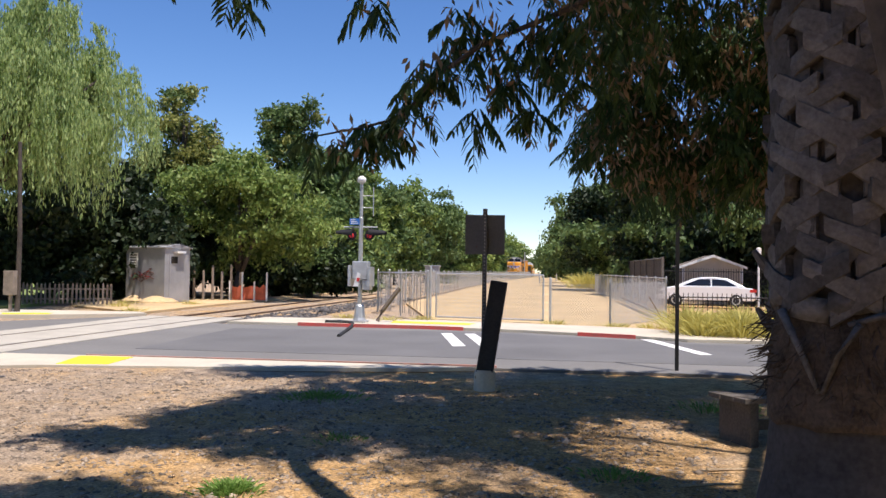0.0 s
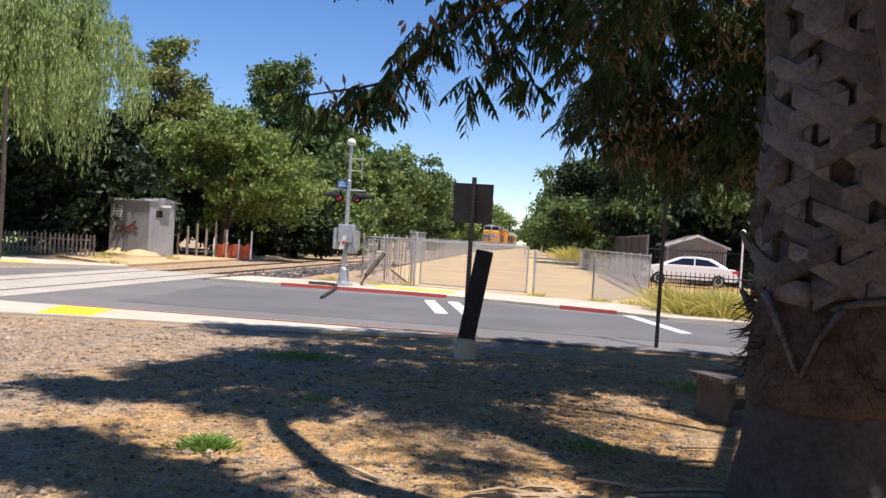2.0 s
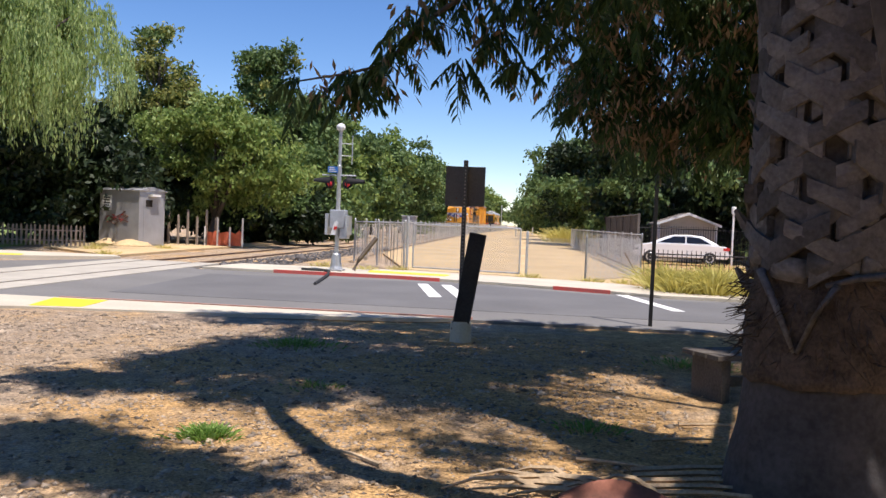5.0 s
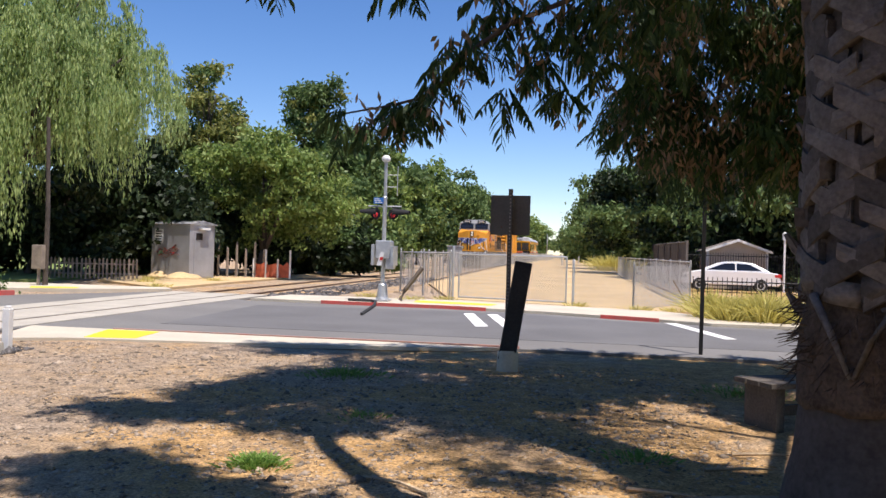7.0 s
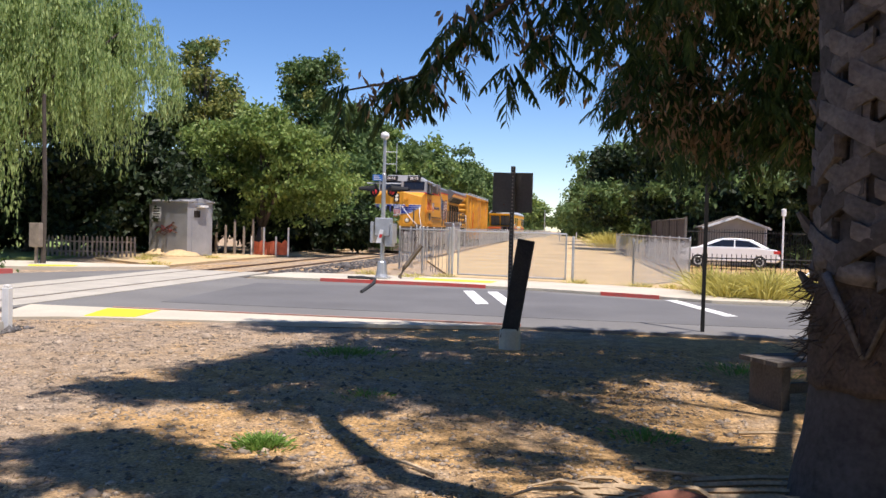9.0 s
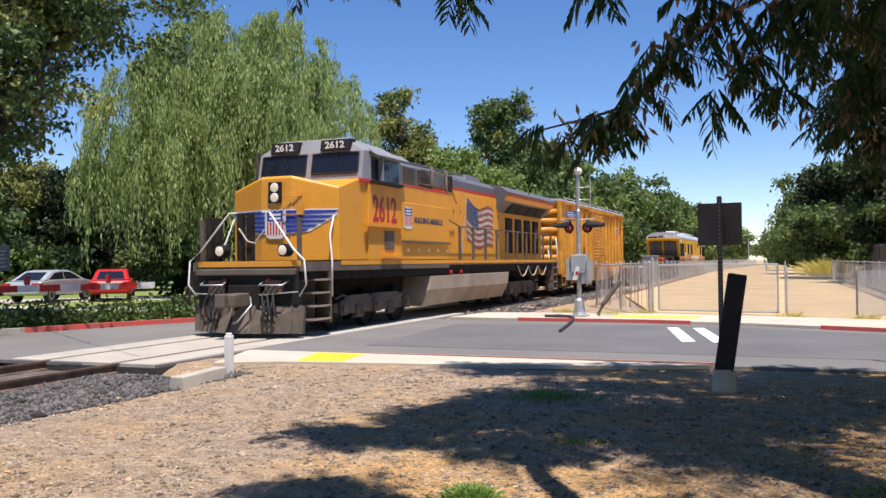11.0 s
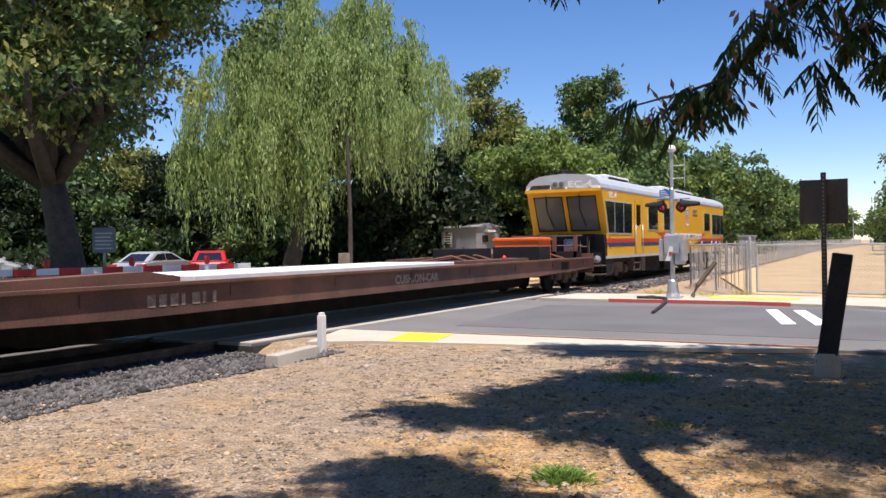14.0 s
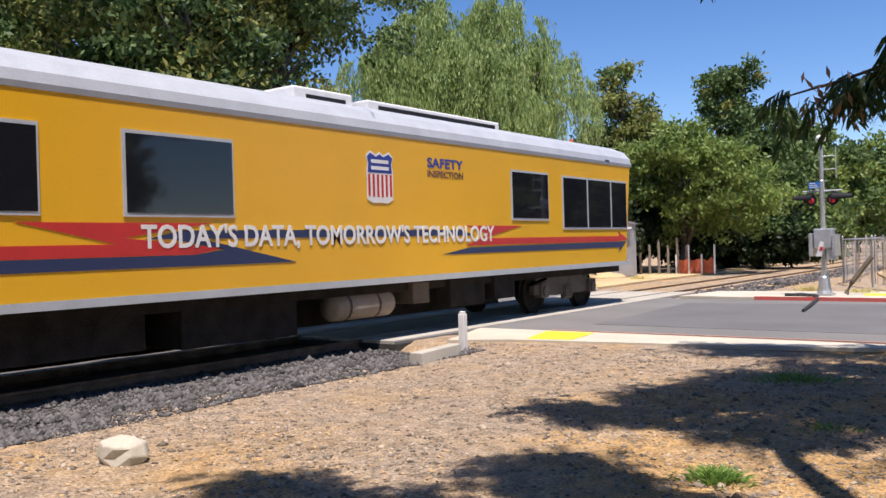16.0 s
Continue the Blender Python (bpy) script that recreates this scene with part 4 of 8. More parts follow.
    part("fuel_tank", Shape().loft([[(a, y + (0.12 if b > 1 else 0), b) for a, b in tank] for y in (5.4, 12.95)]), M["tank"], t, "dusty tan fuel tank", bevel=0.02)
    for y in (7.1, 8.0):
        part("filler_cap", Shape().turn((1.45, y, 1.36), (1, 0, 0), [(0.06, 0), (0.06, 0.1), (0, 0.11)], 10), M["red"], t)
    bogie(t, 2.6, 3, 3.7)
    bogie(t, 16.0, 3, 3.7)
    rear = part("rear_steps", Shape().box(1.2, 1.56, 19.3, 19.36, 0.35, 1.7).box(1.2, 1.56, 19.95, 20.0, 0.35, 1.7), M["dusty"], t, "grey rear boarding steps")
    for z in (0.4, 0.72, 1.04, 1.36):
        part("tread", Shape().box(1.1, 1.56, 19.3, 20.0, z, z + 0.04), M["tank"], rear)
    handrail(t, [(1.5, 20.05, 2.7), (1.55, 20.1, 2.0), (1.58, 20.1, 1.2)], M["white"], 0.022, "white handrail")
    for y0, y1 in ((14.2, 15.6), (15.6, 17.0), (17.0, 18.4)):
        handrail(t, [(1.5, y0 + (y1 - y0) * i / 8, 1.5 - 0.42 * math.sin(math.pi * i / 8)) for i in range(9)], M["rope"], 0.022, "slack pale chain", "chain")
    return t


def ladder(parent, x, y0, y1, z0, z1, n, material, name="ladder"):
    s = Shape()
    for k in range(n):
        z = z0 + (z1 - z0) * k / (n - 1)
        s.tube([(x, y0, z), (x + 0.07, y0, z), (x + 0.07, y1, z), (x, y1, z)], 0.014, 5)
    return part(name, s, material, parent)


def make_boxcar():
    t = thing("boxcar", "mustard yellow steel boxcar with ribbed door and weathered paint", "boxcar")
    W, L, B, T = 1.47, 15.4, 1.05, 4.48
    part("body", Shape().box(-W, W - 0.035, 0.12, L - 0.12, B, T), M["boxcar"], t)
    # side sheets bulge a little between the posts
    posts = [0.05, 2.0, 3.42, 4.3, 5.17, 6.3, 9.35, 10.25, 11.2, 12.2, 13.0, 14.15, L - 0.05]
    for y in posts:
        part("side_post", Shape().prism([(W, y - 0.07), (W + 0.075, y - 0.035), (W + 0.075, y + 0.035), (W, y + 0.07)], 2, B + 0.02, T - 0.02), M["boxcar"], t)
        part("side_post", Shape().prism([(-W, y + 0.07), (-W - 0.075, y + 0.035), (-W - 0.075, y - 0.035), (-W, y - 0.07)], 2, B + 0.02, T - 0.02), M["boxcar"], t)
    for sx in (-1, 1):
        a, b = sorted((sx * W, sx * (W + 0.12)))
        part("top_chord", Shape().box(a, b, 0.0, L, T - 0.12, T), M["boxcar"], t, bevel=0.015)
        part("side_sill", Shape().prism([(0.1, B + 0.06), (0.1, B - 0.12), (1.6, B - 0.16), (3.2, 0.66), (6.0, 0.60), (9.6, 0.60), (12.2, 0.72), (13.6, B - 0.12), (L - 0.1, B - 0.12), (L - 0.1, B + 0.06)], 0, *sorted((sx * (W - 0.02), sx * (W + 0.05)))), M["boxcar"], t)
    for k in range(len(posts) - 1):
        y0, y1 = posts[k] + 0.05, posts[k + 1] - 0.05
        rows = []
        for i in range(27):
            z = B + 0.05 + (T - 0.1 - B) * i / 26
            rows.append([(W - 0.016 + 0.016 * math.sin(math.pi * u / 8) * math.sin(z * 4.2 + 1.7 * k + 0.6 * math.sin(3 * k)) * (0.55 + 0.45 * math.sin(5 * k + z)), y0 + (y1 - y0) * u / 8, z) for u in range(9)])
        part("side_sheet", Shape().loft(rows, closed=False), M["boxcar"], t, smooth=True)
    # ribbed ends
    for y0, sy in ((0.12, -1), (L - 0.12, 1)):
        for k in range(8):
            z = B + 0.35 + 0.43 * k
            part("end_rib", Shape().loft([[(x, y0 + sy * d, z + c) for d, c in ((0.0, -0.16), (0.05, -0.13), (0.1, -0.05), (0.1, 0.05), (0.05, 0.13), (0.0, 0.16))] for x in (-W, W)]), M["boxcar"], t, smooth=True)
        part("corner_post", Shape().box(W - 0.12, W + 0.01, *sorted((y0, y0 + sy * 0.12)), B, T).box(-W - 0.01, -W + 0.12, *sorted((y0, y0 + sy * 0.12)), B, T), M["boxcar"], t)
    # plug door with horizontal corrugation
    door = part("sliding_door", Shape().box(W, W + 0.07, 6.45, 9.2, 1.12, 4.3), M["boxcar"], t, "ribbed sliding door", bevel=0.02)
    for k in range(17):
        z = 1.32 + 0.172 * k
        part("door_rib", Shape().loft([[(W + 0.07 + d, y, z + c) for d, c in ((0.0, -0.07), (0.04, -0.035), (0.05, 0.02), (0.0, 0.07))] for y in (6.7, 9.1)]), M["boxcar"], door)
    for y in (6.5, 8.0):
        part("door_lever", Shape().tube([(W + 0.14, y, 1.2), (W + 0.14, y, 4.1)], 0.018, 6), M["boxcar"], door)
    part("door_rail", Shape().box(W, W + 0.13, 5.6, 12.2, 1.04, 1.12).box(W, W + 0.13, 5.6, 12.2, 4.28, 4.36), M["boxcar"], t)
    # personnel door
    d2 = part("personnel_door", Shape().box(W, W + 0.05, 2.15, 3.2, 1.6, 3.95), M["boxcar"], t, "flush personnel door", bevel=0.02)
    part("door_frame", Shape().box(W, W + 0.09, 2.05, 2.13, 1.55, 4.02).box(W, W + 0.09, 3.22, 3.30, 1.55, 4.02).box(W, W + 0.09, 2.05, 3.30, 3.97, 4.05), M["boxcar"], d2)
    part("door_window", Shape().box(W + 0.05, W + 0.055, 2.35, 3.0, 3.2, 3.75), M["boxcar"], d2)
    handrail(d2, [(W + 0.05, 2.85, 2.9), (W + 0.1, 2.85, 2.85), (W + 0.1, 2.85, 2.35), (W + 0.05, 2.85, 2.3)], M["boxcar"], 0.014, "", "handle")
    handrail(t, [(W + 0.02, 3.25, 3.1), (W + 0.1, 3.25, 3.05), (W + 0.1, 3.25, 1.45), (W + 0.02, 3.25, 1.4)], M["red"], 0.014, "red grab rail", "grab_rail")
    handrail(t, [(W + 0.02, 3.55, 3.1), (W + 0.1, 3.55, 3.05), (W + 0.1, 3.55, 1.45), (W + 0.02, 3.55, 1.4)], M["red"], 0.014, "red grab rail", "grab_rail")
    ladder(t, W, 0.2, 0.95, 1.2, 2.55, 4, M["boxcar"])
    ladder(t, W, 14.5, 15.2, 1.2, 3.0, 5, M["boxcar"])
    part("step_bracket", Shape().tube([(W, 2.1, B), (W, 2.1, 0.62), (W, 3.2, 0.62), (W, 3.2, B)], 0.02, 5).tube([(W, 0.25, B), (W, 0.3, 0.55), (W, 0.85, 0.55), (W, 0.9, B)], 0.02, 5), M["boxcar"], t)
    # writing: the mark as bars, the number as it stands
    part("reporting_mark", Shape().box(W + 0.004, W + 0.009, 3.62, 3.86, 2.55, 2.90).box(W + 0.004, W + 0.009, 3.93, 4.16, 2.55, 2.90), M["navy"], t, "two dark lettering bars")
    lettering("number", "910", M["black"], t, W + 0.004, 3.55, 2.02, 0.66, 0.38)
    lettering("number", "701", M["black"], t, W + 0.004, 4.36, 2.02, 0.60, 0.38)
    part("data_panel", Shape().box(W + 0.004, W + 0.009, 4.38, 4.98, 1.45, 1.92), M["cab_grey"], t, "grey data panel")
    part("small_plate", Shape().box(W + 0.004, W + 0.009, 5.35, 5.55, 2.4, 2.66), M["tank"], t)
    part("data_bars", Shape().box(W + 0.004, W + 0.009, 13.2, 13.8, 1.5, 1.55).box(W + 0.004, W + 0.009, 13.2, 13.7, 1.6, 1.65).box(W + 0.004, W + 0.009, 13.25, 13.8, 1.7, 1.74), M["rust"], t)
    shield(t, W + 0.004, 13.38, 2.72, 0.66, 0.92)
    lettering("writing", "SAFETY", M["blue"], t, W + 0.006, 14.05, 3.50, 1.02, 0.2)
    lettering("writing", "INSPECTION", M["red"], t, W + 0.006, 14.05, 3.30, 1.02, 0.13)
    # roof: corrugated sheets and running board
    part("roof", Shape().prism([(-W - 0.13, T), (W + 0.13, T), (W + 0.1, T + 0.05), (0, T + 0.16), (-W - 0.1, T + 0.05)], 1, 0.0, L), M["roof_grey"], t, "pale galvanised roof")
    for k in range(16):
        y = 0.5 + 0.96 * k
        part("roof_seam", Shape().prism([(-W, T + 0.05), (W, T + 0.05), (W, T + 0.12), (0, T + 0.22), (-W, T + 0.12)], 1, y, y + 0.09), M["roof_grey"], t)
    for sx in (-1, 1):
        rail = part("running_rail", Shape().tube([(sx * (W + 0.1), 0.3, T + 0.16), (sx * (W + 0.1), L - 0.3, T + 0.16)], 0.022, 6), M["silver"], t, "slim rail along the roof edge")
        for k in range(9):
            y = 0.5 + 1.79 * k
            part("rail_clip", Shape().box(*sorted((sx * (W + 0.06), sx * (W + 0.14))), y, y + 0.16, T + 0.03, T + 0.19), M["silver"], rail)
    part("floor", Shape().box(-1.3, 1.3, 0.3, L - 0.3, 0.85, 1.05).box(-0.3, 0.3, -0.4, L + 0.4, 0.7, 1.0), M["under"], t)
    part("coupler", Shape().box(-0.15, 0.15, -0.95, 0.0, 0.74, 1.0), M["under"], t)
    part("coupler", Shape().box(-0.15, 0.15, L, L + 0.9, 0.74, 1.0), M["under"], t)
    part("air_reservoir", Shape().turn((0.5, 7.0, 0.62), (0, 1, 0), [(0, 0), (0.2, 0.02), (0.2, 0.9), (0, 0.92)], 12), M["under"], t)
    part("brake_gear", Shape().box(-0.5, 0.9, 8.6, 9.2, 0.4, 0.85), M["under"], t)
    part("centre_sill", Shape().box(-0.35, 0.35, 3.4, L - 3.4, 0.38, 0.9), M["under"], t)
    bogie(t, 2.0, 2, 1.8)
    bogie(t, L - 2.0, 2, 1.8)
    handrail(t, [(0.9, -0.1, 2.2), (1.1, -0.4, 1.6), (1.3, -0.35, 1.1)], M["white"], 0.02, "white rope", "rope")
    return t


def make_flatcar():
    t = thing("flatcar", "long rusty brown flat car carrying track gear", "flat car")
    W, L = 1.5, 26.4
    part("deck", Shape().box(-W, W, 0, L, 0.98, 1.08), M["rust"], t, "worn brown deck")
    for sx in (-1, 1):
        part("side_sill", Shape().prism([(0, 1.1), (0, 0.75), (2.5, 0.68), (5, 0.62), (21, 0.62), (24, 0.68), (L, 0.75), (L, 1.1)], 0, *sorted((sx * (W - 0.03), sx * (W + 0.03)))), M["rust"], t, "rust-streaked side sill")
        part("sill_flange", Shape().box(*sorted((sx * (W - 0.05), sx * (W + 0.1))), 0, L, 1.08, 1.13), M["rust"], t)
        for k in range(9):
            y = 1.2 + 3.0 * k
            part("stake_pocket", Shape().box(*sorted((sx * (W + 0.03), sx * (W + 0.05))), y, y + 0.12, 0.85, 1.02), M["rust"], t)
    part("centre_sill", Shape().prism([(-0.4, 0.98), (-0.4, 0.62), (3.2, 0.55), (4.2, 0.22), (22.2, 0.22), (23.2, 0.55), (L + 0.4, 0.62), (L + 0.4, 0.98)], 0, -0.35, 0.35), M["under"], t)
    part("end_sill", Shape().box(-W, W, -0.05, 0.1, 0.6, 1.25), M["rust"], t)
    part("end_sill", Shape().box(-W, W, L - 0.1, L + 0.05, 0.6, 1.25), M["rust"], t)
    part("timber_panel", Shape().box(-1.1, 1.2, 6.7, 16.0, 1.09, 1.20), M["white"], t, "long pale timber panel", bevel=0.02)
    for k in range(5):
        part("guide_rail", Shape().box(-1.0 + 0.5 * k, -0.94 + 0.5 * k, 0.4, 6.4, 1.09, 1.22), M["rust"], t)
    for outline, x0, x1 in (([(0.9, 1.12), (6.3, 1.12), (6.3, 1.2), (5.6, 1.30), (0.9, 1.2)], 0.9, 1.3), ([(16.6, 1.12), (25, 1.12), (25, 1.32), (16.6, 1.24)], -1.3, -1.0), ([(16.4, 1.12), (21.0, 1.12), (21.0, 1.2), (16.4, 1.2)], 0.6, 1.2)):
        part("ramp", Shape().prism(outline, 0, x0, x1), M["rust"], t, "rusty wheel ramp")
    for y in (17.2, 18.0, 18.8, 24.2):
        part("brace", Shape().tube([(-1.0, y, 1.1), (0.3, y + 0.35, 1.32), (1.2, y, 1.12)], 0.035, 5), M["rust"], t)
    part("bin", Shape().box(-1.25, 0.45, 23.7, 24.9, 1.1, 1.86), M["orange"], t, "bright orange plastic bin", bevel=0.04)
    part("bin_rim", Shape().box(-1.29, 0.49, 23.66, 24.94, 1.76, 1.82), M["orange"], t)
    part("tool_chest", Shape().box(-0.45, 1.2, 21.9, 22.9, 1.1, 1.55), M["black"], t, "black steel tool chest", bevel=0.02)
    part("tool_chest", Shape().box(-0.9, 0.2, 18.6, 20.4, 1.1, 1.52), M["black"], t, "black steel tool chest", bevel=0.02)
    part("marker_lamp", Shape().turn((1.0, 19.6, 1.12), (0, 0, 1), [(0.07, 0), (0.07, 0.12), (0.03, 0.18), (0, 0.18)], 10), M["red"], t, "small red marker")
    part("placard", Shape().box(W + 0.032, W + 0.037, 23.0, 23.7, 0.75, 1.02), M["under"], t, "framed metal placard")
    for k, w in enumerate((0.16, 0.15, 0.16, 0.08, 0.17, 0.08, 0.08)):
        part("writing_bar", Shape().box(W + 0.032, W + 0.036, 5.4 + 0.23 * k, 5.4 + 0.23 * k + w, 0.76, 0.95), M["worn_white"], t, "worn pale lettering bar")
    lettering("writing", "CUSHION-CAR", M["tank"], t, W + 0.032, 12.5, 0.78, 2.0, 0.2)
    # rack at the rear end
    rack = part("end_rack", Shape().box(-1.3, 1.4, 25.3, 25.42, 1.1, 1.35), M["under"], t, "dark steel end rack")
    for x in (-1.2, -0.4, 0.4, 1.2):
        part("rack_post", Shape().box(x - 0.06, x + 0.06, 25.3, 25.42, 1.1, 1.95), M["rust"], rack)
    part("rack_rail", Shape().tube([(-1.3, 25.5, 1.9), (1.4, 25.5, 1.9)], 0.03).tube([(-1.3, 25.5, 1.55), (1.4, 25.5, 1.55)], 0.03), M["dusty"], rack)
    bogie(t, 2.0, 2, 1.8)
    bogie(t, L - 2.0, 2, 1.8)
    return t


def make_coach():
    t = thing("inspection_car", "bright yellow rail inspection car with grey roof and dark windows", "rail car")
    W, L = 1.53, 24.4
    def front(z):
        return 0.10 + (0.22 if z < 2.0 else 0.22 - 0.72 * (z - 2.0) / 1.68 if z < 3.7 else -0.5 + 0.9 * (z - 3.7))
    z_levels = (1.12, 2.0, 3.68)
    rings = [[(-W, front(z), z), (W, front(z), z), (W, L - 0.1 + (0.35 * (z - 1.12) / 2.56 - 0.3 if z else 0), z), (-W, L - 0.1 + (0.35 * (z - 1.12) / 2.56 - 0.3), z)] for z in z_levels]
    part("body", Shape().loft(rings), M["coach"], t, "bright yellow body", bevel=0.02)
    roof = Shape().loft([[(x * k, y, 3.70 + (z - 3.70) * 1.18) for x, z in ((-W, 3.70), (-W + 0.04, 3.86), (-W + 0.2, 4.02), (-W + 0.6, 4.16), (0, 4.22), (W - 0.6, 4.16), (W - 0.2, 4.02), (W - 0.04, 3.86), (W, 3.70))] for y, k in ((-0.45, 1.0), (0.2, 1.0), (L - 0.3, 1.0), (L + 0.05, 1.0))])
    r = part("roof", roof, M["roof_grey"], t, "silver grey roof", smooth=False)
    part("gutter_stripe", Shape().box(W, W + 0.012, -0.3, L, 3.66, 3.74), M["cab_grey"], r)
    part("forehead", Shape().loft([[(-W, -0.5, 3.70), (W, -0.5, 3.70), (W, -0.3, 3.70), (-W, -0.3, 3.70)], [(-1.2, -0.3, 4.16), (1.2, -0.3, 4.16), (1.2, 0.2, 4.2), (-1.2, 0.2, 4.2)]]), M["roof_grey"], r, bevel=0.02)
    part("forehead_screen", Shape().loft([[(-1.35, -0.505, 3.76), (-0.5, -0.505, 3.76), (-0.5, -0.38, 4.08), (-1.15, -0.38, 4.08)], [(-1.35, -0.47, 3.76), (-0.5, -0.47, 3.76), (-0.5, -0.34, 4.08), (-1.15, -0.34, 4.08)]]), M["under"], r)
    hl = part("headlight_box", Shape().box(-0.42, 0.12, -0.52, -0.38, 3.80, 4.02), M["silver"], r)
    for x in (-0.28, -0.02):
        part("headlight", Shape().turn((x, -0.52, 3.91), (0, -1, 0), [(0.10, 0), (0.085, 0.02), (0, 0.03)], 12), M["windscreen"], hl)
    lettering("number", "EC-4", M["white"], r, 0.25, -0.51, 3.78, 0.95, 0.24, "front")
    part("yellow_brow", Shape().box(-W, W, -0.53, -0.48, 3.60, 3.72), M["coach"], t)
    # windscreens in the raked front
    for a, b in ((-1.25, -0.10), (0.10, 1.25)):
        zs = (2.12, 3.42)
        outer = [(a, front(zs[0]) - 0.012, zs[0]), (b, front(zs[0]) - 0.012, zs[0]), (b, front(zs[1]) - 0.012, zs[1]), (a, front(zs[1]) - 0.012, zs[1])]
        part("windscreen", Shape().loft([outer, [(p[0], p[1] + 0.01, p[2]) for p in outer]]), M["windscreen"], t, "tall raked windscreen")
        seal = Shape().tube(outer + [outer[0]], 0.03, 5)
        part("window_seal", seal, M["under"], t)
        part("wiper", Shape().tube([((a + b) / 2 - 0.05, front(3.5) - 0.05, 3.5), ((a + b) / 2 - 0.1, front(2.9) - 0.06, 2.9), ((a + b) / 2 + 0.05, front(2.3) - 0.05, 2.3)], 0.016, 5), M["black"], t)
    part("front_apron", Shape().box(-1.35, 1.35, 0.05, 0.25, 0.5, 1.98), M["black"], t, "black front apron", bevel=0.02)
    for sx in (-1, 1):
        c = part("corner_step", Shape().prism([(0.25, 0.35), (0.9, 0.4), (1.1, 1.1), (0.1, 1.95), (-0.1, 1.95)], 0, *sorted((sx * 1.15, sx * 1.5))), M["black"], t, "black corner step")
        part("tread", Shape().box(*sorted((sx * 1.0, sx * 1.5)), -0.45, 0.2, 0.42, 0.46).box(*sorted((sx * 1.0, sx * 1.5)), -0.4, 0.2, 0.75, 0.79), M["dusty"], c)
        part("marker_light", Shape().turn((sx * 1.2, -0.02, 1.0), (0, -1, 0), [(0.15, 0), (0.14, 0.08), (0.0, 0.12)], 14), M["silver"], t, "round chrome lamp")
        handrail(t, [(sx * 0.9, 0.0, 1.9), (sx * 0.95, -0.4, 1.85), (sx * 0.95, -0.4, 0.6)], M["under"], 0.02)
    shield(t, 0.1, 0.03, 1.22, 0.5, 0.58, "front")
    part("grab_ladder", Shape().tube([(0.55, -0.05, 0.55), (0.55, -0.05, 1.75)], 0.02, 5).tube([(0.9, -0.05, 0.55), (0.9, -0.05, 1.75)], 0.02, 5).tube([(0.55, -0.05, 1.2), (0.9, -0.05, 1.2)], 0.02, 5).tube([(0.55, -0.05, 1.5), (0.9, -0.05, 1.5)], 0.02, 5), M["dusty"], t)
    part("coupler", Shape().box(-0.15, 0.15, -0.7, 0.3, 0.72, 1.0), M["under"], t)
    # side windows with pale frames
    def side_window(y0, y1, z0, z1, slope=0.0, bars=()):
        for sx in (1, -1):
            x0, x1 = sorted((sx * (W - 0.01), sx * (W + 0.018)))
            fr = part("window", Shape().prism([(y0, z1), (y0 + slope, z0), (y1, z0), (y1, z1)], 0, x0, x1), M["roof_grey"], t, "dark window in a silver frame")
            x2 = sorted((sx * (W + 0.01), sx * (W + 0.024)))
            edges = [y0] + list(bars) + [y1]
            for k, (a, b) in enumerate(zip(edges[:-1], edges[1:])):
                part("pane", Shape().prism([(a + 0.05, z1 - 0.05), (a + 0.05 + (slope if k == 0 else 0), z0 + 0.05), (b - 0.03, z0 + 0.05), (b - 0.03, z1 - 0.05)], 0, *x2), M["glass"], fr)
    side_window(-0.05, 3.62, 1.97, 3.28, 0.4, (1.2, 2.4))
    side_window(6.2, 7.9, 2.16, 3.28)
    side_window(9.0, 10.8, 2.16, 3.30)
    side_window(18.3, 19.9, 2.18, 3.28)
    side_window(20.55, 24.05, 1.98, 3.26, 0, (21.8, 23.1))
    for sx in (1, -1):
        x0, x1 = sorted((sx * W, sx * (W + 0.012)))
        d = part("side_door", Shape().box(x0, x1, 4.1, 5.05, 1.15, 3.42), M["coach"], t, "narrow yellow side door")
        part("door_gap", Shape().box(x0, sx * (W + 0.004) if sx > 0 else x1, 4.06, 4.09, 1.12, 3.45).box(x0, sx * (W + 0.004) if sx > 0 else x1, 5.06, 5.09, 1.12, 3.45), M["under"], d)
        part("door_pane", Shape().box(*sorted((sx * (W + 0.012), sx * (W + 0.02))), 4.3, 4.92, 2.35, 3.24), M["glass"], d)
        handrail(d, [(sx * (W + 0.07), 4.02, 2.4), (sx * (W + 0.07), 4.02, 1.15)], M["silver"], 0.018)
        handrail(d, [(sx * (W + 0.07), 5.1, 2.4), (sx * (W + 0.07), 5.1, 1.15)], M["silver"], 0.018)
        # sill and arrow stripes
        part("skirt", Shape().box(*sorted((sx * (W - 0.02), sx * (W + 0.015))), 0.1, L - 0.3, 1.02, 1.13), M["roof_grey"], t, "pale grey skirt strip")
        x = sorted((sx * (W + 0.002), sx * (W + 0.008)))
        part("red_arrow", Shape().prism([(0.05, 1.66), (0.65, 1.92), (0.55, 1.80), (8.9, 1.80), (7.6, 2.08), (10.4, 2.08), (9.0, 1.88), (10.6, 1.72), (10.1, 1.64), (0.4, 1.64)], 0, *x), M["red"], t)
        part("navy_arrow", Shape().prism([(0.2, 1.62), (0.4, 1.635), (10.1, 1.635), (10.6, 1.70), (9.7, 1.86), (10.2, 1.86), (12.0, 1.48), (0.6, 1.48), (0.75, 1.36)], 0, *x), M["navy"], t)
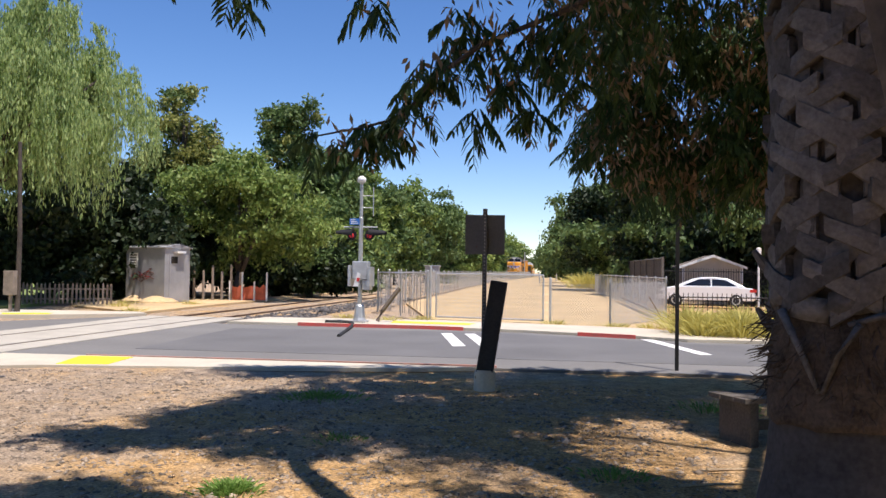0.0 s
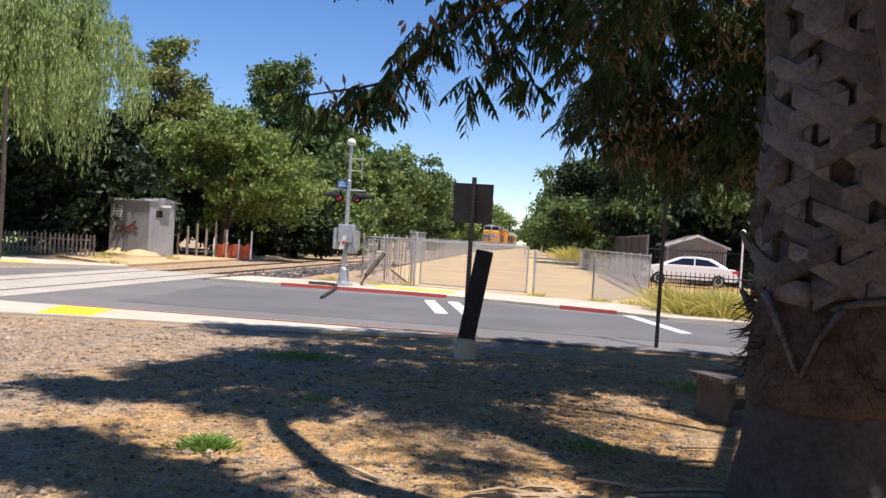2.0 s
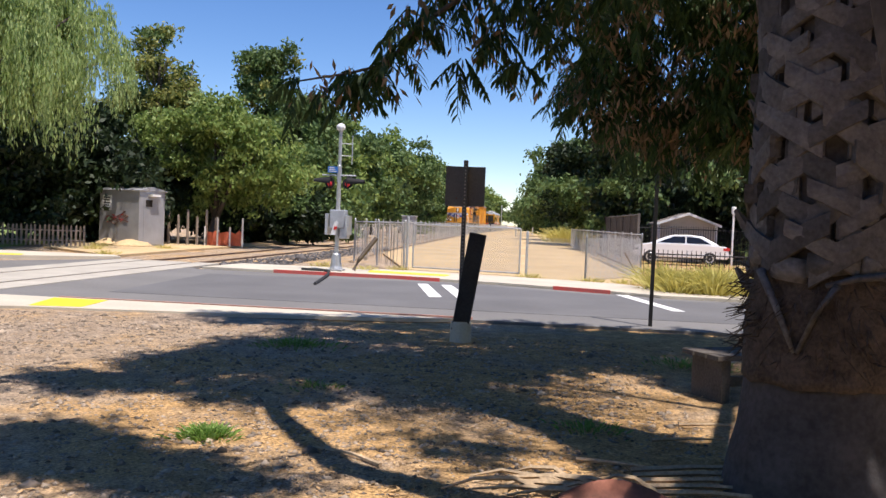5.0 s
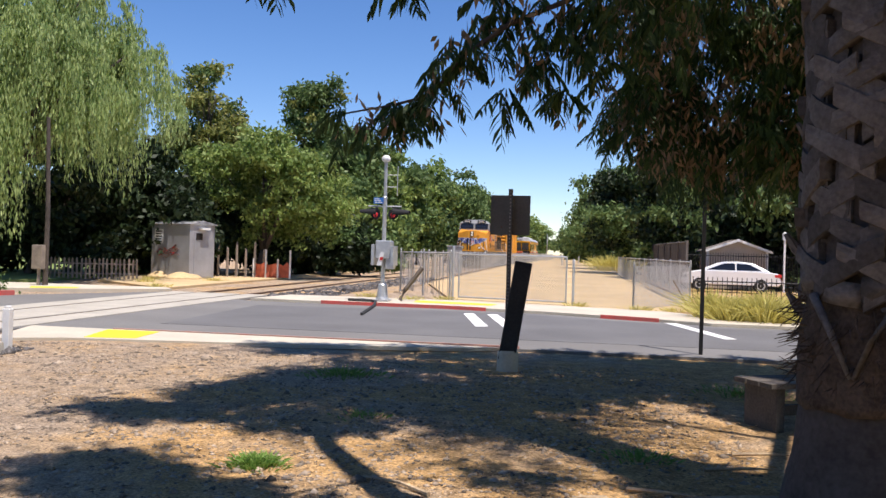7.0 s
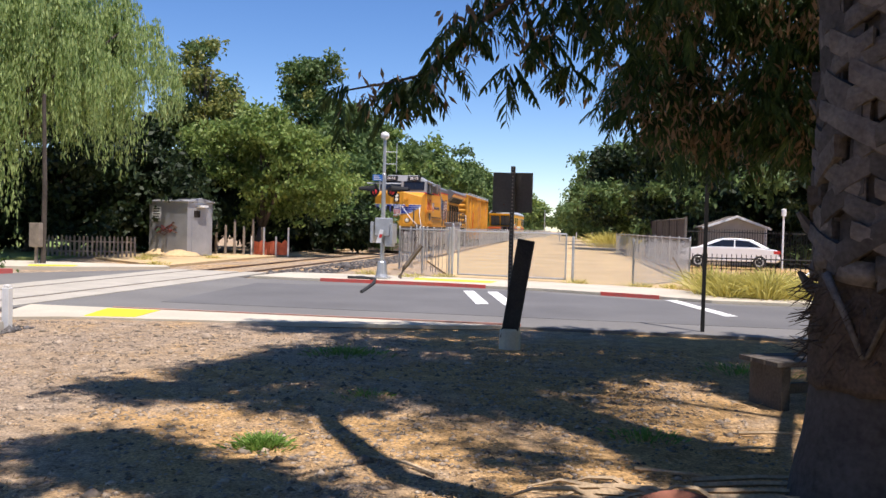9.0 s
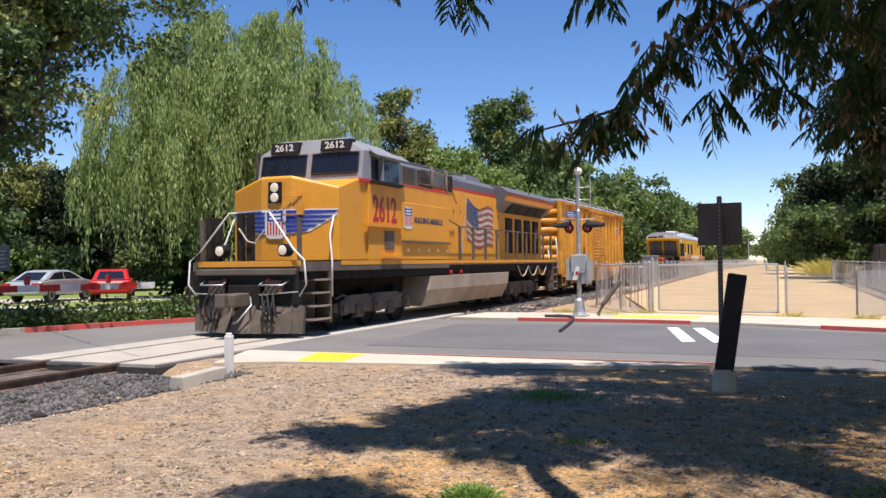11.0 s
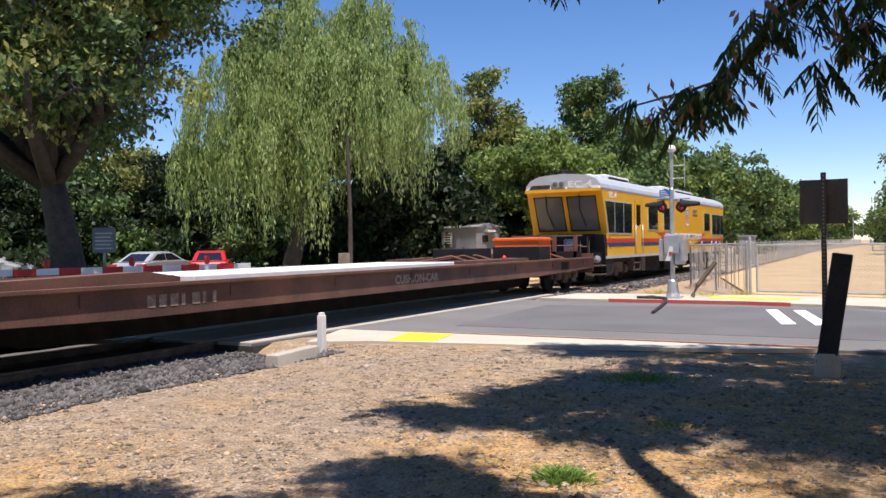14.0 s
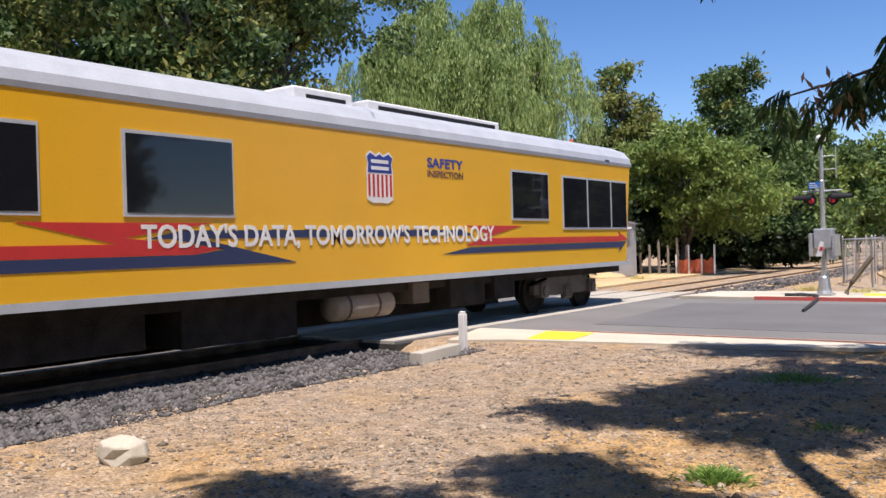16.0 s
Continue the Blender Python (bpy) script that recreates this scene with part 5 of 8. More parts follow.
        part("red_arrow", Shape().prism([(16.6, 2.06), (18.7, 2.06), (17.2, 1.80), (23.6, 1.80), (23.5, 1.93), (24.1, 1.70), (23.4, 1.66), (16.6, 1.66), (17.4, 1.88)], 0, *x), M["red"], t)
        part("navy_arrow", Shape().prism([(15.8, 1.50), (16.7, 1.62), (24.0, 1.655), (23.5, 1.36), (23.6, 1.50)], 0, *x), M["navy"], t)
        part("navy_band", Shape().prism([(9.3, 1.86), (16.9, 1.86), (16.4, 1.98), (9.9, 1.98)], 0, *x), M["navy"], t)
    lettering("slogan", "TODAY'S DATA, TOMORROW'S TECHNOLOGY", M["white"], t, W + 0.010, 9.25, 1.68, 8.35, 0.39)
    lettering("writing", "SAFETY", M["blue"], t, W + 0.004, 15.4, 3.16, 1.15, 0.19)
    lettering("writing", "INSPECTION", M["rust"], t, W + 0.004, 15.4, 2.98, 1.15, 0.13)
    lettering("number", "EC-4", M["white"], t, W + 0.004, 0.55, 3.38, 0.95, 0.24)
    shield(t, W + 0.004, 14.03, 2.46, 0.7, 0.9)
    # roof gear
    for y0, y1, x0, x1, h in ((1.2, 2.6, -0.5, 0.6, 0.12), (2.7, 6.0, -0.55, 0.75, 0.2), (13.0, 14.5, -0.4, 0.5, 0.28), (14.7, 19.2, -0.55, 0.7, 0.2)):
        a = part("air_conditioner", Shape().box(x0, x1, y0, y1, 4.24, 4.27 + h), M["white"], r, "white rooftop air unit", bevel=0.04)
        if h > 0.15:
            part("vent", Shape().box(x1 - 0.01, x1 + 0.012, y0 + 0.3, y1 - 0.2, 4.28, 4.28 + h * 0.5), M["black"], a)
    part("roof_camera", Shape().turn((-0.2, 0.1, 4.2), (0, 0, 1), [(0.05, 0), (0.05, 0.15), (0.12, 0.18), (0.12, 0.3), (0, 0.34)], 10).box(-0.5, 0.2, 0.35, 0.45, 4.2, 4.5), M["under"], r)
    part("beacon", Shape().turn((-1.0, 0.0, 4.1), (0, 0, 1), [(0.05, 0), (0.05, 0.1), (0, 0.13)], 8).turn((0.7, 22.6, 4.22), (0, 0, 1), [(0.05, 0), (0.05, 0.14), (0, 0.16)], 8), M["orange"], r)
    part("end_band", Shape().box(W - 0.2, W + 0.012, 22.9, 23.1, 3.72, 3.78), M["navy"], r)
    # underframe
    part("underframe", Shape().box(-1.3, 1.3, 0.3, L - 0.4, 0.85, 1.03).box(-0.4, 0.4, 4.2, L - 5, 0.3, 0.9), M["under"], t)
    part("fuel_cell", Shape().box(-1.2, 1.2, 6.5, 9.5, 0.35, 0.86), M["under"], t, bevel=0.02)
    part("generator_case", Shape().box(-1.3, 1.3, 10.0, 12.2, 0.3, 0.86), M["under"], t, bevel=0.02)
    for x1, y0, y1, z0 in ((1.42, 5.5, 6.1, 0.4), (1.42, 15.0, 15.5, 0.6), (1.40, 16.2, 17.4, 0.45), (1.38, 17.8, 18.6, 0.5)):
        part("equipment_box", Shape().box(1.0, x1, y0, y1, z0, 1.0), M["under"] if y0 > 16 else M["dusty"], t, bevel=0.015)
    part("air_tank", Shape().turn((1.15, 13.0, 0.66), (0, 1, 0), [(0, 0), (0.2, 0.05), (0.24, 0.12), (0.24, 1.5), (0.2, 1.57), (0, 1.62)], 16), M["tank"], t, "pale cylindrical air tank", smooth=True)
    for y in (13.35, 14.1):
        part("strap", Shape().turn((1.15, y, 0.66), (0, 1, 0), [(0.25, 0), (0.25, 0.05)], 16), M["dusty"], t)
    stp = part("door_steps", Shape().box(1.2, 1.5, 4.1, 5.0, 0.45, 0.49).box(1.2, 1.5, 4.1, 5.0, 0.75, 0.79).box(1.2, 1.5, 4.08, 4.11, 0.45, 1.1).box(1.2, 1.5, 4.98, 5.01, 0.45, 1.1), M["dusty"], t)
    bogie(t, 2.6, 2, 2.4)
    bogie(t, L - 3.0, 2, 2.4)
    return t


locomotive, boxcar, flatcar, coach = make_locomotive(), make_boxcar(), make_flatcar(), make_coach()


# ---- trees and planting ----
def lobes_leaves(g, lobes, clumps, per, size, spread, droop=0.3, slim=0.5, lift=0.75):
    """Leaves in clumps on the skins of many small masses that sit on the crown's rounded forms, with shaded gaps between."""
    lobes = np.array(lobes, float)
    weight = (lobes[:, 3] * lobes[:, 4] * lobes[:, 5]) ** 0.667
    knobs = max(12, clumps // 13)
    on = g.choice(len(lobes), knobs, p=weight / weight.sum())
    d = unit(g.normal(size=(knobs, 3)) + np.array([0, 0, 0.25]))
    mid = lobes[on, :3] + d * lobes[on, 3:] * g.uniform(0.45, 0.95, (knobs, 1))
    girth = lobes[on, 3:] * g.uniform(0.20, 0.40, (knobs, 1)) * np.array([1, 1, 0.75])
    which = g.choice(knobs, clumps, p=girth[:, 0] ** 2 / (girth[:, 0] ** 2).sum())
    e = g.normal(size=(clumps, 3))
    e[:, 2] = np.where(g.uniform(size=clumps) < lift, np.abs(e[:, 2]), e[:, 2])
    c = mid[which] + unit(e) * girth[which] * g.uniform(0.7, 1.15, (clumps, 1))
    p = np.repeat(c, per, 0) + g.normal(size=(clumps * per, 3)) * spread * 0.6 * np.array([1, 1, 0.6])
    return leaves_at(g, p, size, droop, slim)


def limbs(s, g, base, lobes, r, rise=0.45, n=None):
    """A tapered trunk that forks towards each mass of the crown."""
    base = Vector(base)
    cx = sum(l[0] for l in lobes) / len(lobes)
    cy = sum(l[1] for l in lobes) / len(lobes)
    low = min(l[2] - l[5] for l in lobes)
    fork = Vector((base.x + (cx - base.x) * 0.4, base.y + (cy - base.y) * 0.4, max(base.z + 1.2, low * 0.8 + 0.6)))
    mid = base.lerp(fork, 0.5) + Vector((g.normal() * 0.08, g.normal() * 0.08, 0))
    s.tube([base + Vector((0, 0, -0.1)), base + Vector((0, 0, 0.3)), mid, fork], r * 1.25, 10, r * 0.75)
    for l in lobes:
        end = Vector(l[:3]) + Vector((0, 0, l[5] * 0.5))
        k = fork.lerp(end, 0.5) + Vector((g.normal() * 0.3, g.normal() * 0.3, 0.3))
        s.tube([fork - Vector((0, 0, 0.2)), k, end], r * 0.55, 7, r * 0.1)
        for _ in range(3):
            d = Vector(unit(g.normal(size=3)))
            s.tube([k, k.lerp(end, 0.5) + Vector((d.x * l[3], d.y * l[4], abs(d.z) * l[5])) * 0.75], r * 0.25, 5, r * 0.05)
    return s


def tree(label, base, lobes, leaf_mat, clumps, per=26, size=0.28, spread=0.42, r=0.25, seed=1, droop=0.3, slim=0.5, second=None, name="tree", trunk_mat="bark", lift=0.75):
    g = np.random.default_rng(seed)
    t = thing(name, label, "tree", (base[0], base[1], 0))
    rel = [(l[0] - base[0], l[1] - base[1], *l[2:]) for l in lobes]
    part("trunk", limbs(Shape(), g, (0, 0, 0), rel, r), M[trunk_mat], t, smooth=True)
    c = part("crown", quads("crown", lobes_leaves(g, rel, clumps, per, size, spread, droop, slim, lift), M[leaf_mat]), None, t)
    if second:
        part("crown", quads("crown", lobes_leaves(g, rel, int(clumps * second[1]), per, size, spread, droop, slim, lift), M[second[0]]), None, t, second[2] if len(second) > 2 else "")
    return t


def willow():
    g = np.random.default_rng(21)
    bx, by = -20.9, 28.8
    t = thing("willow_tree", "tall weeping willow with pale green hanging strands", "tree", (bx, by, 0))
    ca, sa = math.cos(radians(36)), math.sin(radians(36))
    # masses by sideways, depth, height and half sizes
    masses = [(-1.2, 0.0, 9.7, 2.3, 2.1, 2.1), (2.0, 0.0, 9.8, 2.1, 2.0, 2.1), (-3.6, -0.3, 7.8, 2.2, 2.0, 1.9), (3.9, 0.2, 8.0, 1.9, 1.9, 1.9), (0.3, -1.5, 8.0, 2.5, 1.7, 1.8),
              (-2.4, -1.7, 6.2, 2.2, 1.6, 1.6), (-4.9, 0.1, 5.7, 1.4, 1.5, 1.4), (4.9, 0.3, 6.6, 1.2, 1.4, 1.2), (1.9, -1.7, 6.6, 1.7, 1.4, 1.2), (0.2, 1.6, 8.6, 3.0, 1.8, 2.2)]
    lobes = [(ca * a * 0.9 - sa * b, sa * a * 0.9 + ca * b, r[0], r[1] * 0.9, *r[2:]) for a, b, *r in masses]
    part("trunk", limbs(Shape(), g, (-1.4, -1.0, 0), lobes, 0.36), M["bark"], t, smooth=True)
    L = np.array(lobes)
    out = [lobes_leaves(g, lobes, 80, 14, 0.17, 0.30, 2.6, 0.26)]
    n = 300
    w = np.array([m[3] * m[5] for m in masses])
    which = g.choice(len(L), n, p=w / w.sum())
    a, el = g.uniform(0, 2 * np.pi, n), g.uniform(-0.35, 1.4, n)
    way = np.stack([np.cos(a) * np.cos(el), np.sin(a) * np.cos(el), np.sin(el)], 1)
    start = L[which, :3] + way * L[which, 3:] * g.uniform(0.85, 1.05, (n, 1))
    side = start[:, 0] * ca + start[:, 1] * sa
    floor_z = np.where(side < 0.6, 0.7 + 1.3 * np.abs(np.sin(side * 2.1)), 4.0 + 0.9 * np.sin(side * 3.0)) + g.normal(0, 0.4, n)
    full = np.clip((start[:, 2] - floor_z) * g.uniform(0.55, 1.0, n), 0.9, 5.2)
    for k in range(n):
        away = np.array([np.cos(a[k]), np.sin(a[k]), 0])
        reach = g.uniform(0.35, 0.8) * max(0.3, math.cos(el[k]))
        lean = g.normal(size=3) * np.array([0.10, 0.10, 0])
        for _ in range(17):
            first = start[k] + g.normal(size=3) * np.array([0.13, 0.13, 0.12])
            long = full[k] * g.uniform(0.4, 1.08)
            m = int(10 * long) + 7
            u = np.sort(g.uniform(0, 1, m))[:, None]
            sway = g.normal(size=3) * np.array([0.11, 0.11, 0]) + lean
            p = first + (away * reach + sway) * (1 - (1 - u) ** 3) + np.array([0, 0, -1.0]) * long * u ** 1.5 + np.array([0, 0, 0.8]) * u * (1 - u) ** 2 + g.normal(size=(m, 3)) * 0.03
            out.append(leaves_at(g, p, 0.20, 2.8, 0.24))
    part("crown", quads("crown", np.concatenate(out), M["willow"]), None, t)


def ground_at(az, dist):
    return -math.sin(radians(az)) * dist, math.cos(radians(az)) * dist


def around(az, dist, lobes):
    """Masses given as sideways, ahead and height from a place that lies at an angle left of the track's line."""
    x, y = ground_at(az, dist)
    return (x, y), [(x + l[0], y + l[1], *l[2:]) for l in lobes]


willow()
b, l = around(21.8, 43.5, [(0, 0, 4.6, 3.4, 3.0, 3.0), (-2.4, 1, 4.2, 2.6, 2.4, 2.6), (2.6, -0.4, 3.6, 2.4, 2.2, 2.3), (0.6, 0.4, 6.2, 2.2, 2.0, 1.6), (1.5, 2, 3.0, 2.6, 2.4, 2.0)])
tree("broad light green tree with low hanging branches", b, l, "bush", 900, 30, 0.24, 0.4, 0.22, 31, 0.5)
b, l = around(25.4, 52, [(0, 0, 8.6, 2.2, 2.2, 3.0), (-1.5, 0.5, 6.5, 2.4, 2.4, 2.6), (1.2, 0.3, 6.5, 2.0, 2.2, 2.6), (0.3, 0, 11.2, 1.1, 1.2, 1.3), (2.2, 0, 9.6, 0.9, 0.9, 1.0)])
tree("slender feathery tree above the undergrowth", b, l, "olive", 520, 26, 0.26, 0.42, 0.2, 32, 0.3, second=("dark", 0.6))
b, l = around(18.2, 70, [(0, 0, 11.5, 2.3, 2.2, 3.4), (-2.2, 0, 9.2, 2.0, 2.0, 2.4), (2.0, 0, 9.5, 2.2, 2.2, 2.6), (-1.6, 0, 12.6, 1.4, 1.4, 2.0), (1.0, 0, 13.8, 1.3, 1.3, 1.7), (0, 0, 6.5, 3.6, 3, 3)])
tree("tall dark green tree with open layered crown", b, l, "dark", 900, 26, 0.34, 0.48, 0.3, 33, 0.3, second=("olive", 0.25))
for k, (az, dist, h, w, m2) in enumerate(((15.0, 68, 7.0, 3.2, "bush"), (13.6, 66, 9.2, 3.6, "dark"), (11.4, 76, 9.6, 3.4, "dark"), (9.6, 92, 10.6, 4.0, "dark"), (8.0, 112, 11.0, 4.2, "dark"), (6.6, 140, 10.6, 4.4, "dark"), (5.2, 178, 11.0, 5.5, "dark"), (4.2, 225, 11.5, 6, "dark"), (17.0, 60, 6.0, 3.4, "dark"), (3.4, 290, 12.5, 8, "dark"))):
    h *= 1.12
    off = min(0.0, -14.4 - (ground_at(az, dist)[0] + 0.95 * w))
    b, l = around(az, dist, [(0, 0, h * 0.58, w, w, h * 0.36), (-w * 0.7, 0.5, h * 0.45, w * 0.8, w, h * 0.33), (w * 0.6, -0.5, h * 0.42, w * 0.7, w, h * 0.34), (0.2 * w, 0, h * 0.8, w * 0.6, w * 0.6, h * 0.22), (-w * 0.35, 0.3, h * 0.72, w * 0.45, w * 0.5, h * 0.2), (0.3, -1.5, h * 0.16, w * 1.0, 1.6, h * 0.2)])
    b, l = (b[0] + off, b[1]), [(q[0] + off, *q[1:]) for q in l]
    tree("broad green tree in a row beside the railway" if m2 == "dark" else "bright green shrub-like tree beside the railway", b, l, m2, 620, 24, 0.26 + dist / 420, 0.40 + dist / 300, 0.25, 40 + k, 0.3, second=("bush" if m2 == "dark" else "dark", 0.5))
# undergrowth behind willow and hut, its shade painted with near-black leaves
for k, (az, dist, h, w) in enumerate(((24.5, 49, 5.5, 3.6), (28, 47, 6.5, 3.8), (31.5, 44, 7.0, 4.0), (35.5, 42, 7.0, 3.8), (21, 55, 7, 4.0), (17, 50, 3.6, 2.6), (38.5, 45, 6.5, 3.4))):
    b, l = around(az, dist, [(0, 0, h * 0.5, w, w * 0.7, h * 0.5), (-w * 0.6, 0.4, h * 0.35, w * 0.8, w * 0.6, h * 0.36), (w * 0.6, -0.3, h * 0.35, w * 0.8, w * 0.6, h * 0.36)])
    tree("dark dense thicket with shade painted into its leaves", b, l, "deep", 560, 24, 0.34, 0.42, 0.2, 60 + k, 0.2, second=("dark", 0.3))
# old tree over the planting strip
lob = [(-21.5, 16.5, 9.5, 4.2, 4.0, 3.0), (-18.2, 19.6, 9.2, 2.6, 2.6, 2.2), (-24.5, 13.5, 8.5, 4.0, 4.0, 3.0), (-20.5, 14.0, 12.0, 4.2, 4.2, 2.6), (-24.5, 19.0, 11.5, 4.0, 3.6, 2.8), (-27.5, 9.5, 8.0, 4.0, 4.0, 3.2), (-18.5, 17.0, 11.6, 2.4, 2.4, 2.0), (-30, 14, 9, 4, 4, 3), (-22.0, 15.0, 6.6, 2.6, 2.4, 1.4), (-27.5, 12.5, 5.6, 2.6, 2.4, 1.4), (-23.5, 17.5, 5.8, 2.4, 2.2, 1.3), (-25.5, 20.5, 6.0, 2.6, 2.4, 1.6)]
lob += [(-19.3, 15.2, 5.3, 2.0, 1.9, 1.3), (-19.9, 14.8, 6.6, 2.0, 1.9, 1.3), (-21.6, 18.0, 5.0, 2.0, 1.8, 1.2), (-17.6, 14.8, 5.6, 1.7, 1.6, 1.1), (-17.8, 12.9, 5.2, 1.7, 1.6, 1.2), (-17.6, 16.4, 6.6, 1.5, 1.5, 1.2), (-18.6, 13.6, 7.4, 2.0, 2.0, 1.5), (-19.6, 15.0, 7.6, 2.2, 2.2, 1.5), (-22.8, 19.5, 8.4, 2.6, 2.4, 1.8), (-19.0, 17.2, 9.0, 2.2, 2.0, 1.6), (-24.0, 11.0, 6.4, 2.8, 2.6, 1.8), (-21.0, 18.6, 6.9, 1.8, 1.8, 1.3), (-26.0, 16.0, 7.0, 3.0, 2.8, 2.0)]
tree("large old shade tree with a dark leaning trunk", (-20.7, 16.3), lob, "dark", 4200, 26, 0.20, 0.42, 0.46, 81, 0.4, second=("olive", 0.55), lift=0.5)
for k, (az, dist, h, w) in enumerate(((44, 62, 8, 4.5), (49, 66, 9, 5), (54, 60, 8, 5), (59, 55, 9, 5), (41, 75, 10, 5), (64, 50, 9, 5), (46.5, 90, 11, 6), (52, 92, 11, 6), (57, 85, 11, 6))):
    b, l = around(az, dist, [(0, 0, h * 0.62, w, w, h * 0.38), (-w * 0.7, 0.5, h * 0.5, w * 0.8, w, h * 0.3), (w * 0.6, -0.5, h * 0.52, w * 0.7, w, h * 0.3), (0, -1, h * 0.2, w * 1.1, w * 0.6, h * 0.2), (w, 1, h * 0.22, w, w * 0.6, h * 0.2)])
    # the near-black leaves here stand for shade between the park trees
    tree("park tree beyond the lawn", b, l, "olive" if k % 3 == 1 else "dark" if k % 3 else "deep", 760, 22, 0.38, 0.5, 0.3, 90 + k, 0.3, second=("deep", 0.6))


# right of the lane: a row of dark broad trees
for k, (x, y, h, w) in enumerate(((6.5, 62, 9.5, 3.6), (4.6, 78, 9.5, 4.2), (3.6, 98, 11.5, 4.6), (2.5, 130, 11, 5), (1.0, 165, 10.5, 5), (9.5, 54, 10, 4), (13.5, 50, 11, 4.5), (17, 58, 12, 5), (5.0, 200, 12, 7), (-1.5, 240, 10, 6))):
    lob = [(x, y, h * 0.6, w, w, h * 0.38), (x - w * 0.5, y - 1, h * 0.42, w * 0.7, w, h * 0.3), (x + w * 0.6, y, h * 0.45, w * 0.8, w, h * 0.32), (x - 0.1 * w, y, h * 0.82, w * 0.6, w * 0.6, h * 0.2), (x + 0.8, y - 2.5, 1.5, w * 0.9, 1.6, 1.7), (x + 2.5, y + 2, 1.6, w * 0.8, 1.6, 1.8)]
    # the five nearest use the leaf colour with shade painted in
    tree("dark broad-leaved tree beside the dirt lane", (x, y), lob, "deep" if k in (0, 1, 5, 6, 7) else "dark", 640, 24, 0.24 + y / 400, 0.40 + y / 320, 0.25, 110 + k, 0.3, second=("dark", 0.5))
# unseen trees added behind and to the right of the viewer to dim the skylight
for k, (x, y, h, w) in enumerate(((-9, -9, 9, 4), (-2, -10, 10, 4.5), (5, -9, 10, 4.5), (10.5, -3, 10, 4), (12, 4, 11, 4), (12.5, 11, 11, 4), (12, 18, 9, 3.5), (-15, -14, 9, 4))):
    lob = [(x, y, h * 0.62, w, w, h * 0.36), (x - w * 0.5, y - 1, h * 0.42, w * 0.8, w * 0.8, h * 0.34), (x + w * 0.5, y + 1, h * 0.42, w * 0.8, w * 0.8, h * 0.34)]
    tree("unseen broad-leaved tree added to block skylight", (x, y), lob, "dark", 420, 22, 0.45, 0.5, 0.25, 180 + k)
# a wooded skyline far off
for k in range(14):
    x, y = -75 + 11 * k + 3 * math.sin(k * 2.1), 330 + 20 * math.cos(k * 1.3)
    h = 9 + 2.5 * math.sin(k * 1.9)
    tree("distant hazy green tree on the skyline", (x, y), [(x, y, h * 0.55, 6, 5, h * 0.42), (x + 4, y, h * 0.4, 5, 4, h * 0.35)], "dark", 160, 22, 0.95, 0.9, 0.3, 140 + k)


def frond(g, at, way, length, pairs=11, pinna=0.15, hang=0.35, half=0.021, fall=0.45):
    """A feathery compound leaf: a drooping stalk with slim leaflets on both sides."""
    way = unit(way)
    u = np.linspace(0.12, 1, pairs)[:, None]
    side = unit(np.cross(way, np.array([0, 0, 1.0])) + g.normal(size=3) * 0.25)
    p = at + way * length * u + np.array([0, 0, -1.0]) * hang * length * u ** 2
    out = []
    for sgn in (-1, 1):
        d = unit(side * sgn + way * 0.75 + np.array([0, 0, -fall]) + g.normal(size=(pairs, 3)) * 0.12)
        k = pinna * (1 - 0.55 * (u - 0.35) ** 2 * 2.2) * g.uniform(0.8, 1.12, (pairs, 1))
        w = unit(np.cross(d, np.array([0, 0, 1.0]) + side * 0.5 + g.normal(size=(pairs, 3)) * 0.25)) * half
        # two quads a leaflet: broad to beyond the middle, then tapering as it hangs
        mid, tip = p + d * k * 0.62, p + d * k + np.array([0, 0, -0.25]) * k
        out.append(np.stack([p - w * 0.35, p + w * 0.35, mid + w, mid - w], 1))
        out.append(np.stack([mid - w, mid + w, tip + w * 0.2, tip - w * 0.2], 1))
    w = side * 0.004
    out.append(np.stack([p[:-1] - w, p[:-1] + w, p[1:] + w, p[1:] - w], 1))
    return np.concatenate(out)


